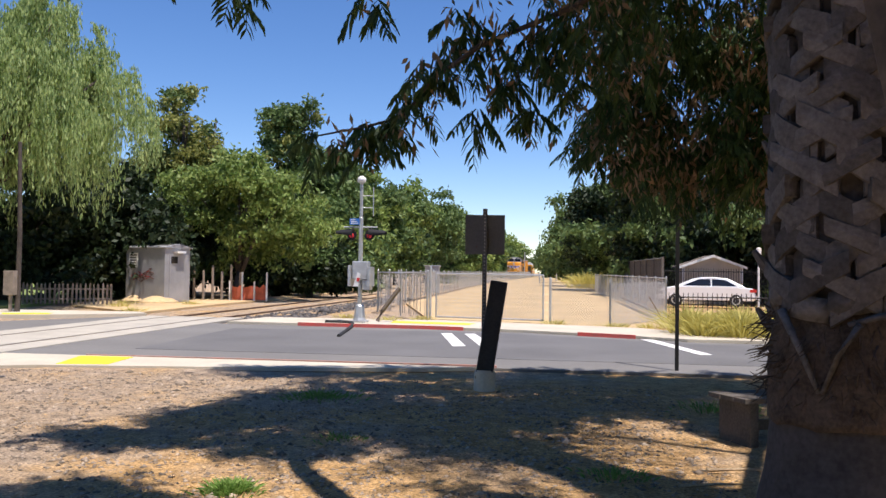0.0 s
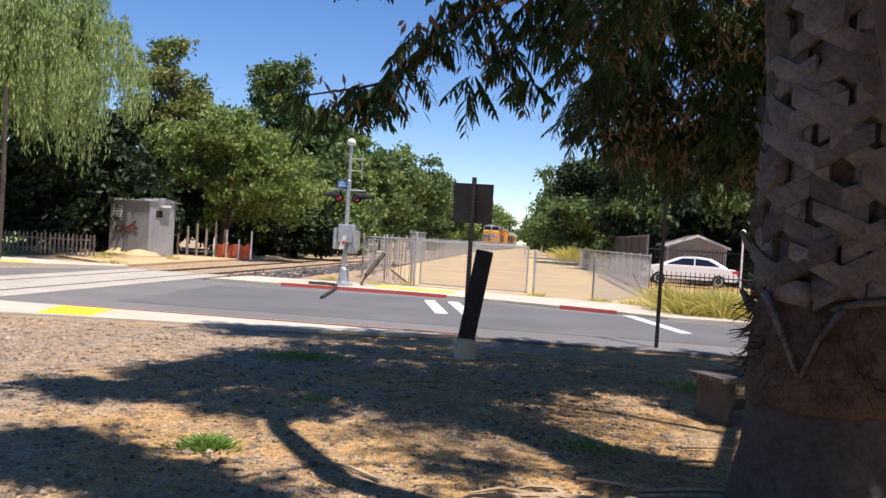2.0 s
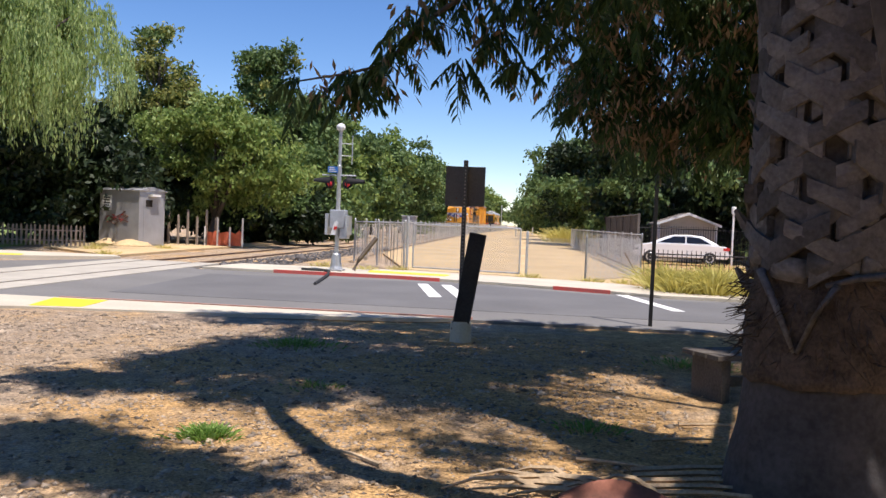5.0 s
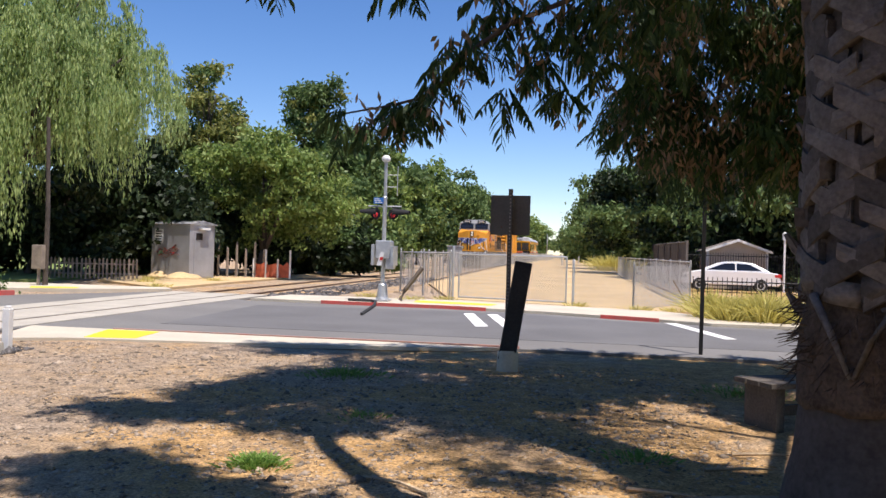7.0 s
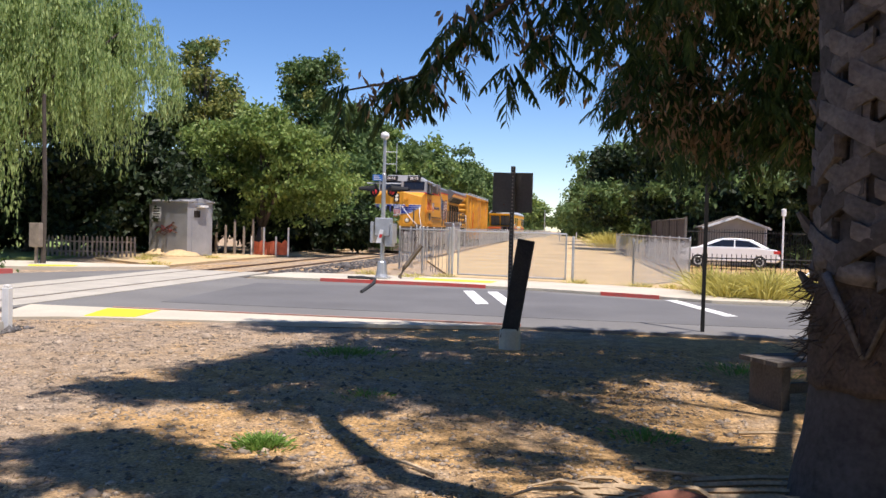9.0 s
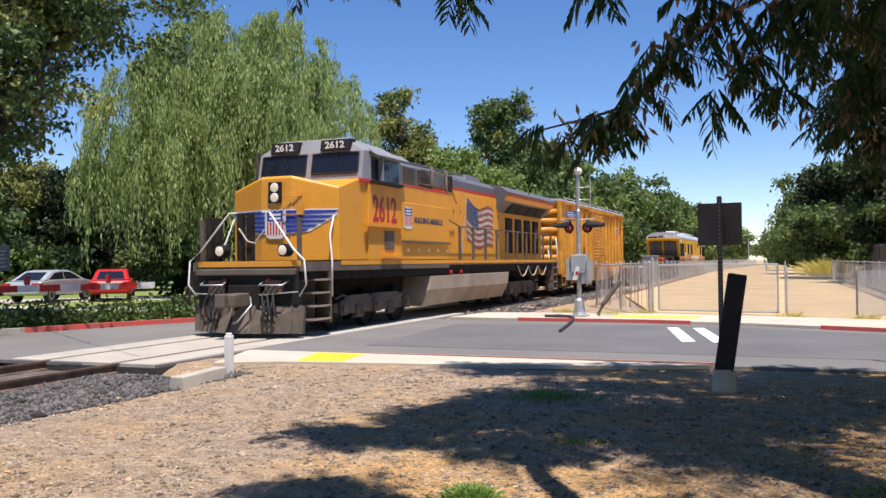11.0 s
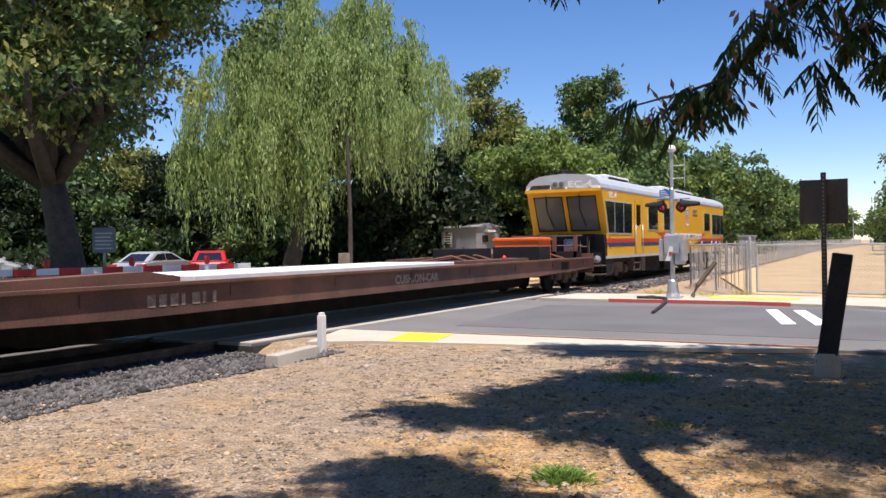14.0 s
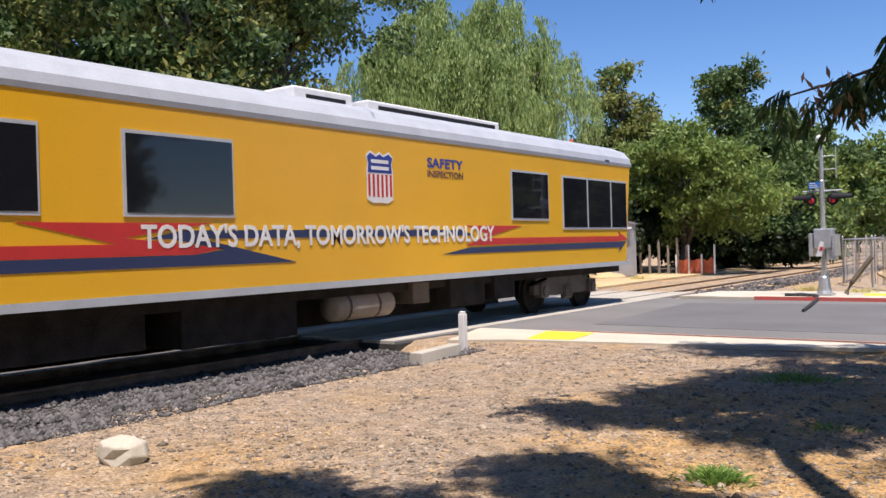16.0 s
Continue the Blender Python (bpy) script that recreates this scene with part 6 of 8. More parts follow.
def silk_tree():
    """The feather-leaved tree that stands beside the camera: its crown hangs over the ground ahead and over the street's edge."""
    g = np.random.default_rng(5)
    bx, by = 1.45, 2.55
    t = thing("silk_tree", "feathery silk tree with brown seed pods and long arching limbs", "tree", (bx, by, 0))
    s = Shape()
    def limb(pts, r0, r1):
        s.tube([(x - bx, y - by, z) for x, y, z in pts], r0, 8, r1)

    limb([(1.45, 2.55, -0.1), (1.42, 2.7, 1.5), (1.25, 3.2, 3.2), (1.05, 3.7, 4.4)], 0.19, 0.14)
    limb([(1.05, 3.7, 4.4), (2.6, 4.9, 5.4), (3.2, 7.0, 5.7), (3.0, 9.4, 5.7), (2.2, 12.2, 5.6)], 0.11, 0.03)
    limb([(3.1, 8.2, 5.7), (3.5, 10.2, 5.5), (4.2, 12.2, 5.0)], 0.06, 0.02)
    limb([(3.0, 9.4, 5.7), (1.7, 10.8, 5.2), (0.9, 12.2, 4.6)], 0.05, 0.02)
    limb([(3.15, 6.6, 5.65), (1.9, 7.3, 5.1), (0.9, 7.6, 4.5), (0.2, 7.9, 4.1), (-0.7, 7.9, 3.75), (-1.15, 7.8, 3.4), (-1.4, 7.75, 3.05), (-1.75, 7.7, 2.95), (-2.2, 7.6, 2.85)], 0.04, 0.008)
    limb([(-0.1, 7.9, 3.95), (-0.35, 7.9, 3.6), (-0.3, 7.9, 3.1)], 0.015, 0.006)
    limb([(-0.5, 7.9, 3.8), (-0.7, 7.9, 3.4)], 0.012, 0.006)
    limb([(1.05, 3.7, 4.4), (0.1, 3.95, 5.8), (-0.45, 4.9, 6.8), (-0.8, 5.7, 7.4)], 0.17, 0.07)
    limb([(-0.45, 4.9, 6.8), (-0.8, 5.9, 7.4), (-1.4, 7.0, 7.5)], 0.05, 0.02)
    limb([(1.15, 3.5, 4.0), (2.6, 4.0, 6.0), (3.7, 5.6, 7.2)], 0.06, 0.02)
    limb([(-1.2, 6.6, 7.5), (-2.0, 6.6, 5.6), (-2.6, 6.5, 4.15)], 0.014, 0.006)
    limb([(-1.2, 6.6, 7.5), (-2.6, 6.4, 5.8), (-3.4, 6.1, 4.2), (-3.9, 6.2, 4.3)], 0.014, 0.006)
    limb([(-0.05, 4.2, 6.05), (-0.4, 3.4, 7.0), (-1.2, 2.6, 7.0)], 0.035, 0.015)
    part("trunk", s, M["bark"], t, "brown leaning trunk and limbs", smooth=True)
    fr, pods = [], []

    def spray(c, n, rx, ry, rz, length=0.42, pod=0.12, inside=0.0):
        m = n // 5 + 1
        p = np.array(c) + unit(g.normal(size=(m, 3))) * (g.uniform(inside, 1, (m, 1)) ** 0.5) * np.array([rx, ry, rz])
        for q in np.repeat(p, 5, 0)[:n] + g.normal(size=(n, 3)) * min(0.13, 0.3 * min(rx, ry)):
            w = g.normal(size=3)
            w[2] = -abs(w[2]) * 0.5 - 0.15
            fr.append(frond(g, q - np.array([bx, by, 0]), w, length * g.uniform(0.7, 1.2), 7, 0.19, 0.5, 0.017, 0.9))
        m = int(n * pod)
        if m:
            q = np.array(c) + unit(g.normal(size=(m, 3))) * (g.uniform(0.4, 1, (m, 1)) ** 0.5) * np.array([rx, ry, rz]) - np.array([bx, by, 0])
            q = np.repeat(q, 12, 0) + g.normal(size=(m * 12, 3)) * 0.10
            pods.append(leaves_at(g, q, 0.13, 1.0, 0.28))

    # masses that hang over the ground before the street
    for c, n, rx, ry, rz in (((1.95, 11.6, 4.85), 420, 1.65, 1.5, 1.45), ((3.0, 11.4, 4.0), 360, 1.5, 1.5, 1.3), ((0.85, 12.2, 4.3), 190, 0.85, 1.2, 1.1), ((2.5, 11.9, 3.25), 240, 1.5, 1.2, 0.85), ((0.65, 10.9, 5.4), 130, 0.6, 0.9, 0.65),
                             ((4.1, 12.0, 5.1), 280, 1.3, 1.4, 1.65), ((1.8, 9.7, 5.75), 170, 1.5, 1.4, 0.7), ((1.1, 8.2, 5.55), 80, 1.1, 1.0, 0.5), ((1.1, 11.9, 3.25), 110, 0.75, 1.0, 0.65), ((3.75, 11.1, 3.1), 150, 1.0, 1.0, 0.7)):
        spray(c, n, rx, ry, rz, 0.34, 0.5)
    # the arching branch against the sky
    for c, n, rx, ry, rz in (((-2.15, 7.6, 2.86), 13, 0.2, 0.25, 0.10), ((-1.80, 7.7, 2.90), 20, 0.28, 0.3, 0.13), ((-1.45, 7.75, 2.95), 20, 0.26, 0.3, 0.14), ((-1.22, 7.75, 3.25), 18, 0.2, 0.3, 0.18), ((-1.1, 7.8, 3.55), 26, 0.28, 0.3, 0.2), ((-0.72, 7.9, 3.85), 40, 0.34, 0.35, 0.24), ((-0.66, 7.9, 3.25), 13, 0.14, 0.25, 0.2), ((-0.35, 7.9, 3.5), 26, 0.24, 0.3, 0.28), ((-0.22, 7.9, 3.05), 12, 0.12, 0.25, 0.16), ((0.1, 7.9, 3.85), 60, 0.4, 0.4, 0.34), ((0.55, 8.2, 4.0), 80, 0.5, 0.5, 0.5), ((-2.55, 6.5, 3.98), 8, 0.3, 0.2, 0.08), ((-3.3, 6.1, 4.0), 8, 0.3, 0.2, 0.08), ((-1.5, 7.0, 3.98), 8, 0.2, 0.2, 0.06), ((-3.9, 6.2, 4.25), 7, 0.2, 0.2, 0.06)):
        spray(c, max(4, int(n * 0.5)), rx, ry, rz, 0.28, 0.3)
    # the crown overhead, unseen: sprays placed so that their shade falls on chosen ground
    for x, y, n, rx, ry in ((-2.5, 5.85, 100, 0.8, 0.5), (-2.0, 7.1, 190, 0.9, 0.9), (-1.4, 8.5, 220, 1.2, 1.0), (-0.4, 7.4, 270, 1.3, 1.2), (1.0, 8.4, 210, 1.3, 1.0), (2.5, 9.1, 220, 1.4, 1.0), (3.5, 8.1, 210, 0.9, 1.0),
                            (-1.0, 5.7, 90, 0.7, 0.6), (0.6, 6.2, 50, 0.9, 0.5), (-2.6, 11.1, 130, 1.4, 0.7), (-0.4, 11.4, 170, 1.6, 0.8), (-0.4, 9.9, 170, 1.8, 0.7), (-1.75, 3.75, 130, 0.65, 0.5),
                            (-1.0, 3.3, 110, 0.8, 0.35), (-0.4, 3.15, 70, 0.7, 0.3), (-3.1, 2.3, 120, 0.9, 0.3), (-2.0, 2.5, 55, 0.5, 0.3), (1.1, 4.3, 30, 0.5, 0.7), (4.2, 6.2, 150, 1.0, 1.2),
                            # the last four sprays are added to keep the palm trunk shaded
                            (1.9, 11.8, 110, 1.5, 0.6), (3.6, 11.8, 110, 1.4, 0.6), (3.3, 3.9, 300, 1.0, 0.9), (2.6, 4.55, 190, 0.6, 0.6), (4.6, 4.6, 150, 1.0, 1.0), (2.7, 2.6, 160, 1.0, 0.7)):
        c, rz, n = (x, y, 7.25), 0.45, int(n * (1.7 if y > 5.6 else 1.15))
        spray(c, n, rx, ry, rz, 0.34, 0.1)
        # a second unseen layer, added to deepen the shade and block sky
        spray((x + 0.42, y - 0.47, 9.2), int(n * 0.55), rx * 0.95, ry * 0.95, rz, 0.4, 0.1)
    part("crown", quads("crown", np.concatenate(fr), M["mimosa"]), None, t, "drooping feathery dark green leaves")
    tagged(part("seed_pod_mass", quads("seed_pod_mass", np.concatenate(pods), M["brown"]), None, t, "clusters of brown seed pods"), kind="stuff")


silk_tree()


def palm():
    g = np.random.default_rng(9)
    t = thing("palm_tree", "thick palm trunk wrapped in criss-crossed dry leaf bases", "palm", (1.83, 5.42, 0))
    prof = [(0.56, -0.1), (0.52, 0.1), (0.45, 0.5), (0.40, 0.95), (0.37, 1.3), (0.37, 3.0), (0.36, 11.0)]
    rings = []
    for k in range(90):
        z = -0.1 + 11.1 * k / 89
        r = np.interp(z, [p[1] for p in prof], [p[0] for p in prof])
        rings.append([((r + 0.012 * noise.noise((3 * math.cos(a), 3 * math.sin(a), z * 4))) * math.cos(a), (r + 0.012 * noise.noise((3 * math.cos(a), 3 * math.sin(a), z * 9))) * math.sin(a), z) for a in (2 * math.pi * j / 28 for j in range(28))])
    part("trunk", Shape().loft(rings), M["palm"], t, "smooth grey-brown lower trunk", smooth=True)

    def strap(sgn, w0, lift):
        s, n = Shape(), 9
        rings = []
        for i in range(n):
            u = i / (n - 1)
            a = sgn * 0.96 * (u - 0.5)
            w = w0 * (1 - 0.30 * u)
            r = 0.375 + 0.035 * math.sin(math.pi * min(1, u * 1.1)) + lift * u ** 3
            th = 0.045 * (1 - 0.35 * u)
            z = 0.235 * (u - 0.5)
            at = lambda q, h: (q * math.cos(a), q * math.sin(a), z + h)
            rings.append([at(r + th * 0.85, w), at(r + th * 1.05, w * 0.1), at(r + th * 0.9, -w * 0.9), at(r + th * 0.45, -w), at(r - 0.07, -w * 0.9), at(r - 0.07, w * 0.9)])
        s.loft(rings)
        return build("leaf_base", s, M["boot"])
    kinds = [(1, [strap(1, 0.094, 0.03), strap(1, 0.082, 0.09)]), (-1, [strap(-1, 0.094, 0.03), strap(-1, 0.085, 0.07)])]
    k = 0
    for row in range(18):
        for j in range(8):
            for m, (sgn, forms) in enumerate(kinds):
                ob = new("leaf_base", forms[(k * 7 // 3) % 2])
                ob.parent = t
                a = 360 / 8 * (j + 0.5 * (row % 2) + (0.5 if m else 0)) + 5 * math.sin(k * 1.3)
                ob.matrix_basis = pose(0, 0, 1.55 + 0.222 * row + 0.02 * math.sin(k * 1.9), 2.5 * math.sin(k), 2.5 * math.cos(k * 1.7), a) @ Matrix.Diagonal((1 + 0.03 * math.sin(k * 0.7), 1 + 0.03 * math.sin(k * 0.7), 1 + 0.16 * math.sin(k * 2.7), 1))
                k += 1
    # a flat collar under the lowest leaf bases, and shaggy brown matting below it
    for k in range(9):
        a0 = 0.7 * k
        rings = []
        for i in range(6):
            a = a0 + 0.14 * i
            r, z = 0.425 + 0.02 * math.sin(i * 1.1 + k), 1.45 + 0.015 * math.sin(2 * k) + 0.008 * i * (-1) ** k
            rings.append([(q * math.cos(a), q * math.sin(a), z + h) for q, h in ((r, 0.07), (r + 0.02, 0.0), (r, -0.075), (r - 0.06, -0.07), (r - 0.06, 0.065))])
        part("leaf_base", Shape().loft(rings), M["boot"], t, smooth=True)
    rings = []
    for i in range(14):
        z = 0.72 + 0.052 * i
        r0 = float(np.interp(z, [p[1] for p in prof], [p[0] for p in prof]))
        rings.append([((r0 + 0.02 + 0.03 * math.sin(math.pi * i / 13) + 0.03 * noise.noise((5 * math.cos(b), 5 * math.sin(b), z * 7))) * math.cos(b), (r0 + 0.02 + 0.03 * math.sin(math.pi * i / 13) + 0.03 * noise.noise((5 * math.cos(b), 5 * math.sin(b), z * 7))) * math.sin(b), z + 0.05 * noise.noise((4 * math.cos(b), 4 * math.sin(b), 2.0))) for b in (2 * math.pi * q / 40 for q in range(40))])
    part("matting", Shape().loft(rings), M["matting"], t, "shaggy brown fibre matting", smooth=True)
    for pts in ([(205, 1.40), (222, 1.18), (236, 0.93)], [(262, 1.34), (249, 1.15), (238, 0.93)], [(300, 1.40), (275, 1.38), (255, 1.33)]):
        part("leaf_strip", Shape().tube([(0.47 * math.cos(radians(b)), 0.47 * math.sin(radians(b)), z) for b, z in pts], 0.028, 5, 0.014), M["boot"], t, "curled pale dry strip", smooth=True)
    # ragged fibres under the lowest leaf bases
    n = 620
    a, z = g.uniform(0, 6.28, n), g.uniform(0.85, 1.4, n)
    p = np.stack([0.43 * np.cos(a), 0.43 * np.sin(a), z], 1)
    d = unit(np.stack([np.cos(a), np.sin(a), g.uniform(-1.6, 0.1, n)], 1) + g.normal(size=(n, 3)) * 0.35)
    w = unit(np.cross(d, g.normal(size=(n, 3)))) * 0.006
    ln = g.uniform(0.05, 0.2, (n, 1))
    part("fibre_mass", quads("fibre_mass", np.stack([p - w, p + w, p + d * ln + w * 0.3, p + d * ln - w * 0.3], 1), M["matting"]), None, t, "frayed dry fibres")
    for ang, z in ((150, 1.25), (168, 1.62), (140, 2.35)):
        s = Shape()
        s.tube([(0.38, 0, 0), (0.47, 0, 0.05), (0.53, 0.02, 0.14)], 0.06, 6, 0.015)
        ob = part("leaf_stub", s, M["boot"], t, "split dry leaf stub")
        ob.matrix_basis = pose(0, 0, z, 0, 0, ang)
    # crown far overhead
    out = []
    for k in range(34):
        a, e = 2.4 * k, 0.9 - 1.5 * (k / 34)
        way = np.array([math.cos(a) * math.cos(e), math.sin(a) * math.cos(e), math.sin(e)])
        out.append(frond(g, np.array([0, 0, 11.0]), way, 1.8, 16, 0.5, 0.5))
    part("crown", quads("crown", np.concatenate(out), M["dark"]), None, t)


palm()


def tuft(at, r, n, h, material, label, name="grass_tuft", seed=1, category="grass"):
    g = np.random.default_rng(seed)
    p = np.concatenate([g.normal(size=(n, 2)) * r * 0.5, np.zeros((n, 1))], 1)
    d = unit(np.concatenate([p[:, :2] * 1.1 / max(r, 0.1) + g.normal(size=(n, 2)) * 0.35, np.ones((n, 1)) * 1.1], 1))
    w = unit(np.cross(d, g.normal(size=(n, 3)))) * max(0.006, h * 0.014)
    ln = h * g.uniform(0.5, 1.15, (n, 1))
    mid = p + d * ln * 0.6
    tip = p + d * ln + np.concatenate([d[:, :2] * 0.5, -np.abs(d[:, 2:]) * 0.25], 1) * ln * 0.6
    q = np.concatenate([np.stack([p - w, p + w, mid + w, mid - w], 1), np.stack([mid - w, mid + w, tip + w * 0.1, tip - w * 0.1], 1)])
    ob = new(name, quads(name, q, M[material]))
    ob.matrix_basis = pose(*at)
    return tagged(ob, label, category, kind="stuff")


tuft((-2.26, 5.86, -0.03), 0.17, 420, 0.10, "grass", "small green tuft of grass on dry earth", seed=1)
tuft((-2.93, 10.4, -0.03), 0.40, 420, 0.09, "grass", "low patch of green grass in shade", seed=2)
tuft((0.55, 6.9, -0.03), 0.25, 160, 0.06, "grass", "thin green grass on dry earth", seed=3)
tuft((-2.0, 7.9, -0.03), 0.22, 90, 0.06, "grass", "thin green grass on dry earth", seed=4)
tuft((2.0, 10.6, -0.03), 0.5, 260, 0.08, "grass", "low patch of green grass in shade", seed=5)
for k, (x, y) in enumerate(((3.2, 22.3), (4.0, 22.0), (4.9, 22.3), (3.5, 23.2), (4.5, 23.3), (5.6, 22.6), (6.3, 23.0), (2.9, 23.0))):
    tuft((x + 0.45, y, 0.04), 0.38, 420, 0.78 + 0.12 * math.sin(k * 2), "dry", "tall clump of yellowing ornamental grass", "ornamental_grass", 20 + k)
for k, (x, y) in enumerate(((-5.2, 25.6), (-4.3, 26.3), (-6.8, 26.6), (-0.2, 25.7), (1.6, 25.1), (2.6, 25.2), (-14.8, 27.8), (-17.0, 31.0), (-18.2, 33.5), (-15.6, 34.0))):
    tuft((x, y, 0.02), 0.35, 140, 0.22, "dry", "dry yellow weeds at the pavement's edge", "weeds", 40 + k, "weeds")


def litter():
    """Fallen leaves and straw."""
    g = np.random.default_rng(12)
    n = 17000
    x, y = g.uniform(-6.5, 3.2, n), 3.0 + 9.8 * g.uniform(0, 1, n) ** 1.3
    keep = np.array([noise.noise((a * 0.7, b * 0.7, 5)) + 0.35 * (a + 2) / 4 + g.uniform(-0.4, 0.4) > 0.0 for a, b in zip(x, y)])
    x, y = x[keep], y[keep]
    p = np.stack([x, y, np.array([ground_height(a, b) + 0.008 for a, b in zip(x, y)])], 1)
    q = leaves_at(g, p, 0.075, 0, 0.25)
    q[..., 2] = p[:, None, 2] + 0.25 * np.abs(q[..., 2] - p[:, None, 2])
    tagged(new("leaf_litter", quads("leaf_litter", q, M["litter"])), "fallen dry leaves and straw on the ground", "leaf litter", kind="stuff")


litter()


def hedge():
    g = np.random.default_rng(14)
    out = []
    for (xa, ya), (xb, yb) in zip(KERB_LEFT[:-2], KERB_LEFT[1:-1]):
        n = int(700 * math.hypot(xb - xa, yb - ya))
        u = g.uniform(0, 1, n)
        p = np.stack([xa + (xb - xa) * u - 0.75 + g.normal(size=n) * 0.28, ya + (yb - ya) * u + 0.2 + g.normal(size=n) * 0.2, 0.06 + np.abs(g.normal(size=n)) * 0.27 + 0.12 * np.sin(u * 9 + xa)], 1)
        p[:, 2] = np.clip(p[:, 2], 0.05, 0.75)
        out.append(leaves_at(g, p, 0.13, 0, 0.6))
    tagged(new("hedge", quads("hedge", np.concatenate(out), M["dark"])), "low dark green hedge behind the kerb", "hedge", kind="stuff")


hedge()


# ---- street furniture, fences, houses, cars ----
def wire_mesh(s, a, b, z0, z1, pitch=0.075, w=0.0045):
    """Woven wire: two crossing sets of slanting strands."""
    a, b = Vector(a), Vector(b)
    d = b - a
    L, H = d.length, z1 - z0
    d.normalize()
    nrm = Vector((-d.y, d.x, 0)) * w
    n = int((L + H) / pitch)
    for k in range(n + 1):
        for sg in (0, 1):
            u0, v0 = k * pitch, 0.0
            u1, v1 = u0 - H, H
            if u0 > L:
                v0, u0 = u0 - L, L
            if u1 < 0:
                v1, u1 = H + u1, 0.0
            if v1 <= v0:
                continue
            if sg:
                u0, u1 = L - u0, L - u1
            p, q = a + d * u0 + Vector((0, 0, z0 + v0)), a + d * u1 + Vector((0, 0, z0 + v1))
            e = (q - p).normalized().cross(nrm.normalized()) * w
            s.add([p - e, p + e + nrm, q + e + nrm, q - e], [(0, 1, 2, 3)])
    return s


def wire_fence(name, label, a, b, h, posts, mat_wire="wire", pitch=0.08, w=0.005, rail=True, post_r=0.03):
    t = thing(name, label, "fence")
    part("wire_mesh", wire_mesh(Shape(), (*a, 0), (*b, 0), 0.04, h - 0.04, pitch, w), M[mat_wire], t)
    for k in range(posts):
        u = k / max(1, posts - 1)
        x, y = a[0] + (b[0] - a[0]) * u, a[1] + (b[1] - a[1]) * u
        part("post", Shape().turn((x, y, -0.05), (0, 0, 1), [(post_r, 0), (post_r, h + 0.08), (post_r * 0.5, h + 0.12), (0, h + 0.12)], 8), M["silver"], t)
    if rail:
        part("top_rail", Shape().tube([(*a, h), (*b, h)], 0.022, 6), M["silver"], t)
    return t


def gate_leaf(a, b, h):
    t = thing("wire_gate", "galvanised tube gate filled with chain-link mesh", "gate", group="gates of the dirt lane")
    a, b = Vector((*a, 0)), Vector((*b, 0))
    for z in (0.12, h):
        part("rail", Shape().tube([a + Vector((0, 0, z)), b + Vector((0, 0, z))], 0.028, 8), M["silver"], t)
    for p in (a, b):
        part("stile", Shape().tube([p + Vector((0, 0, 0.1)), p + Vector((0, 0, h))], 0.028, 8), M["silver"], t)
    part("wire_mesh", wire_mesh(Shape(), a, b, 0.12, h, 0.075, 0.005), M["wire"], t)
    return t


gate_leaf((-4.0, 27.1), (-0.55, 26.3), 1.5)
for x, y, h in ((-4.2, 27.15, 1.75), (-0.33, 25.95, 1.45)):
    solid("gate_post", Shape().turn((0, 0, -0.05), (0, 0, 1), [(0.042, 0), (0.042, h), (0.025, h + 0.05), (0, h + 0.05)], 10), M["silver"], "round galvanised gate post", "post", (x, y, 0), group="posts of the gate")
wire_fence("wire_fence", "low chain-link fence beside the pavement", (-0.33, 25.95), (1.42, 25.3), 1.3, 2, rail=False)
wire_fence("wire_fence", "low chain-link fence beside the pavement", (1.42, 25.3), (3.5, 29.6), 1.35, 2, rail=False)
wire_fence("wire_fence", "grey chain-link fence along the dirt lane", (3.5, 29.6), (3.2, 44), 1.45, 6)
wire_fence("wire_fence", "grey chain-link fence along the dirt lane", (3.2, 44), (2.5, 70), 1.45, 9, pitch=0.16, w=0.007)
solid("guard_rail", Shape().tube([(3.3, 29.8, 0.25), (3.05, 45, 0.3)], 0.05, 6).tube([(3.2, 27.5, 0.1), (2.6, 26.0, 0.9)], 0.02, 5), M["wood"], "loose grey pipe along the fence foot", "pipe")


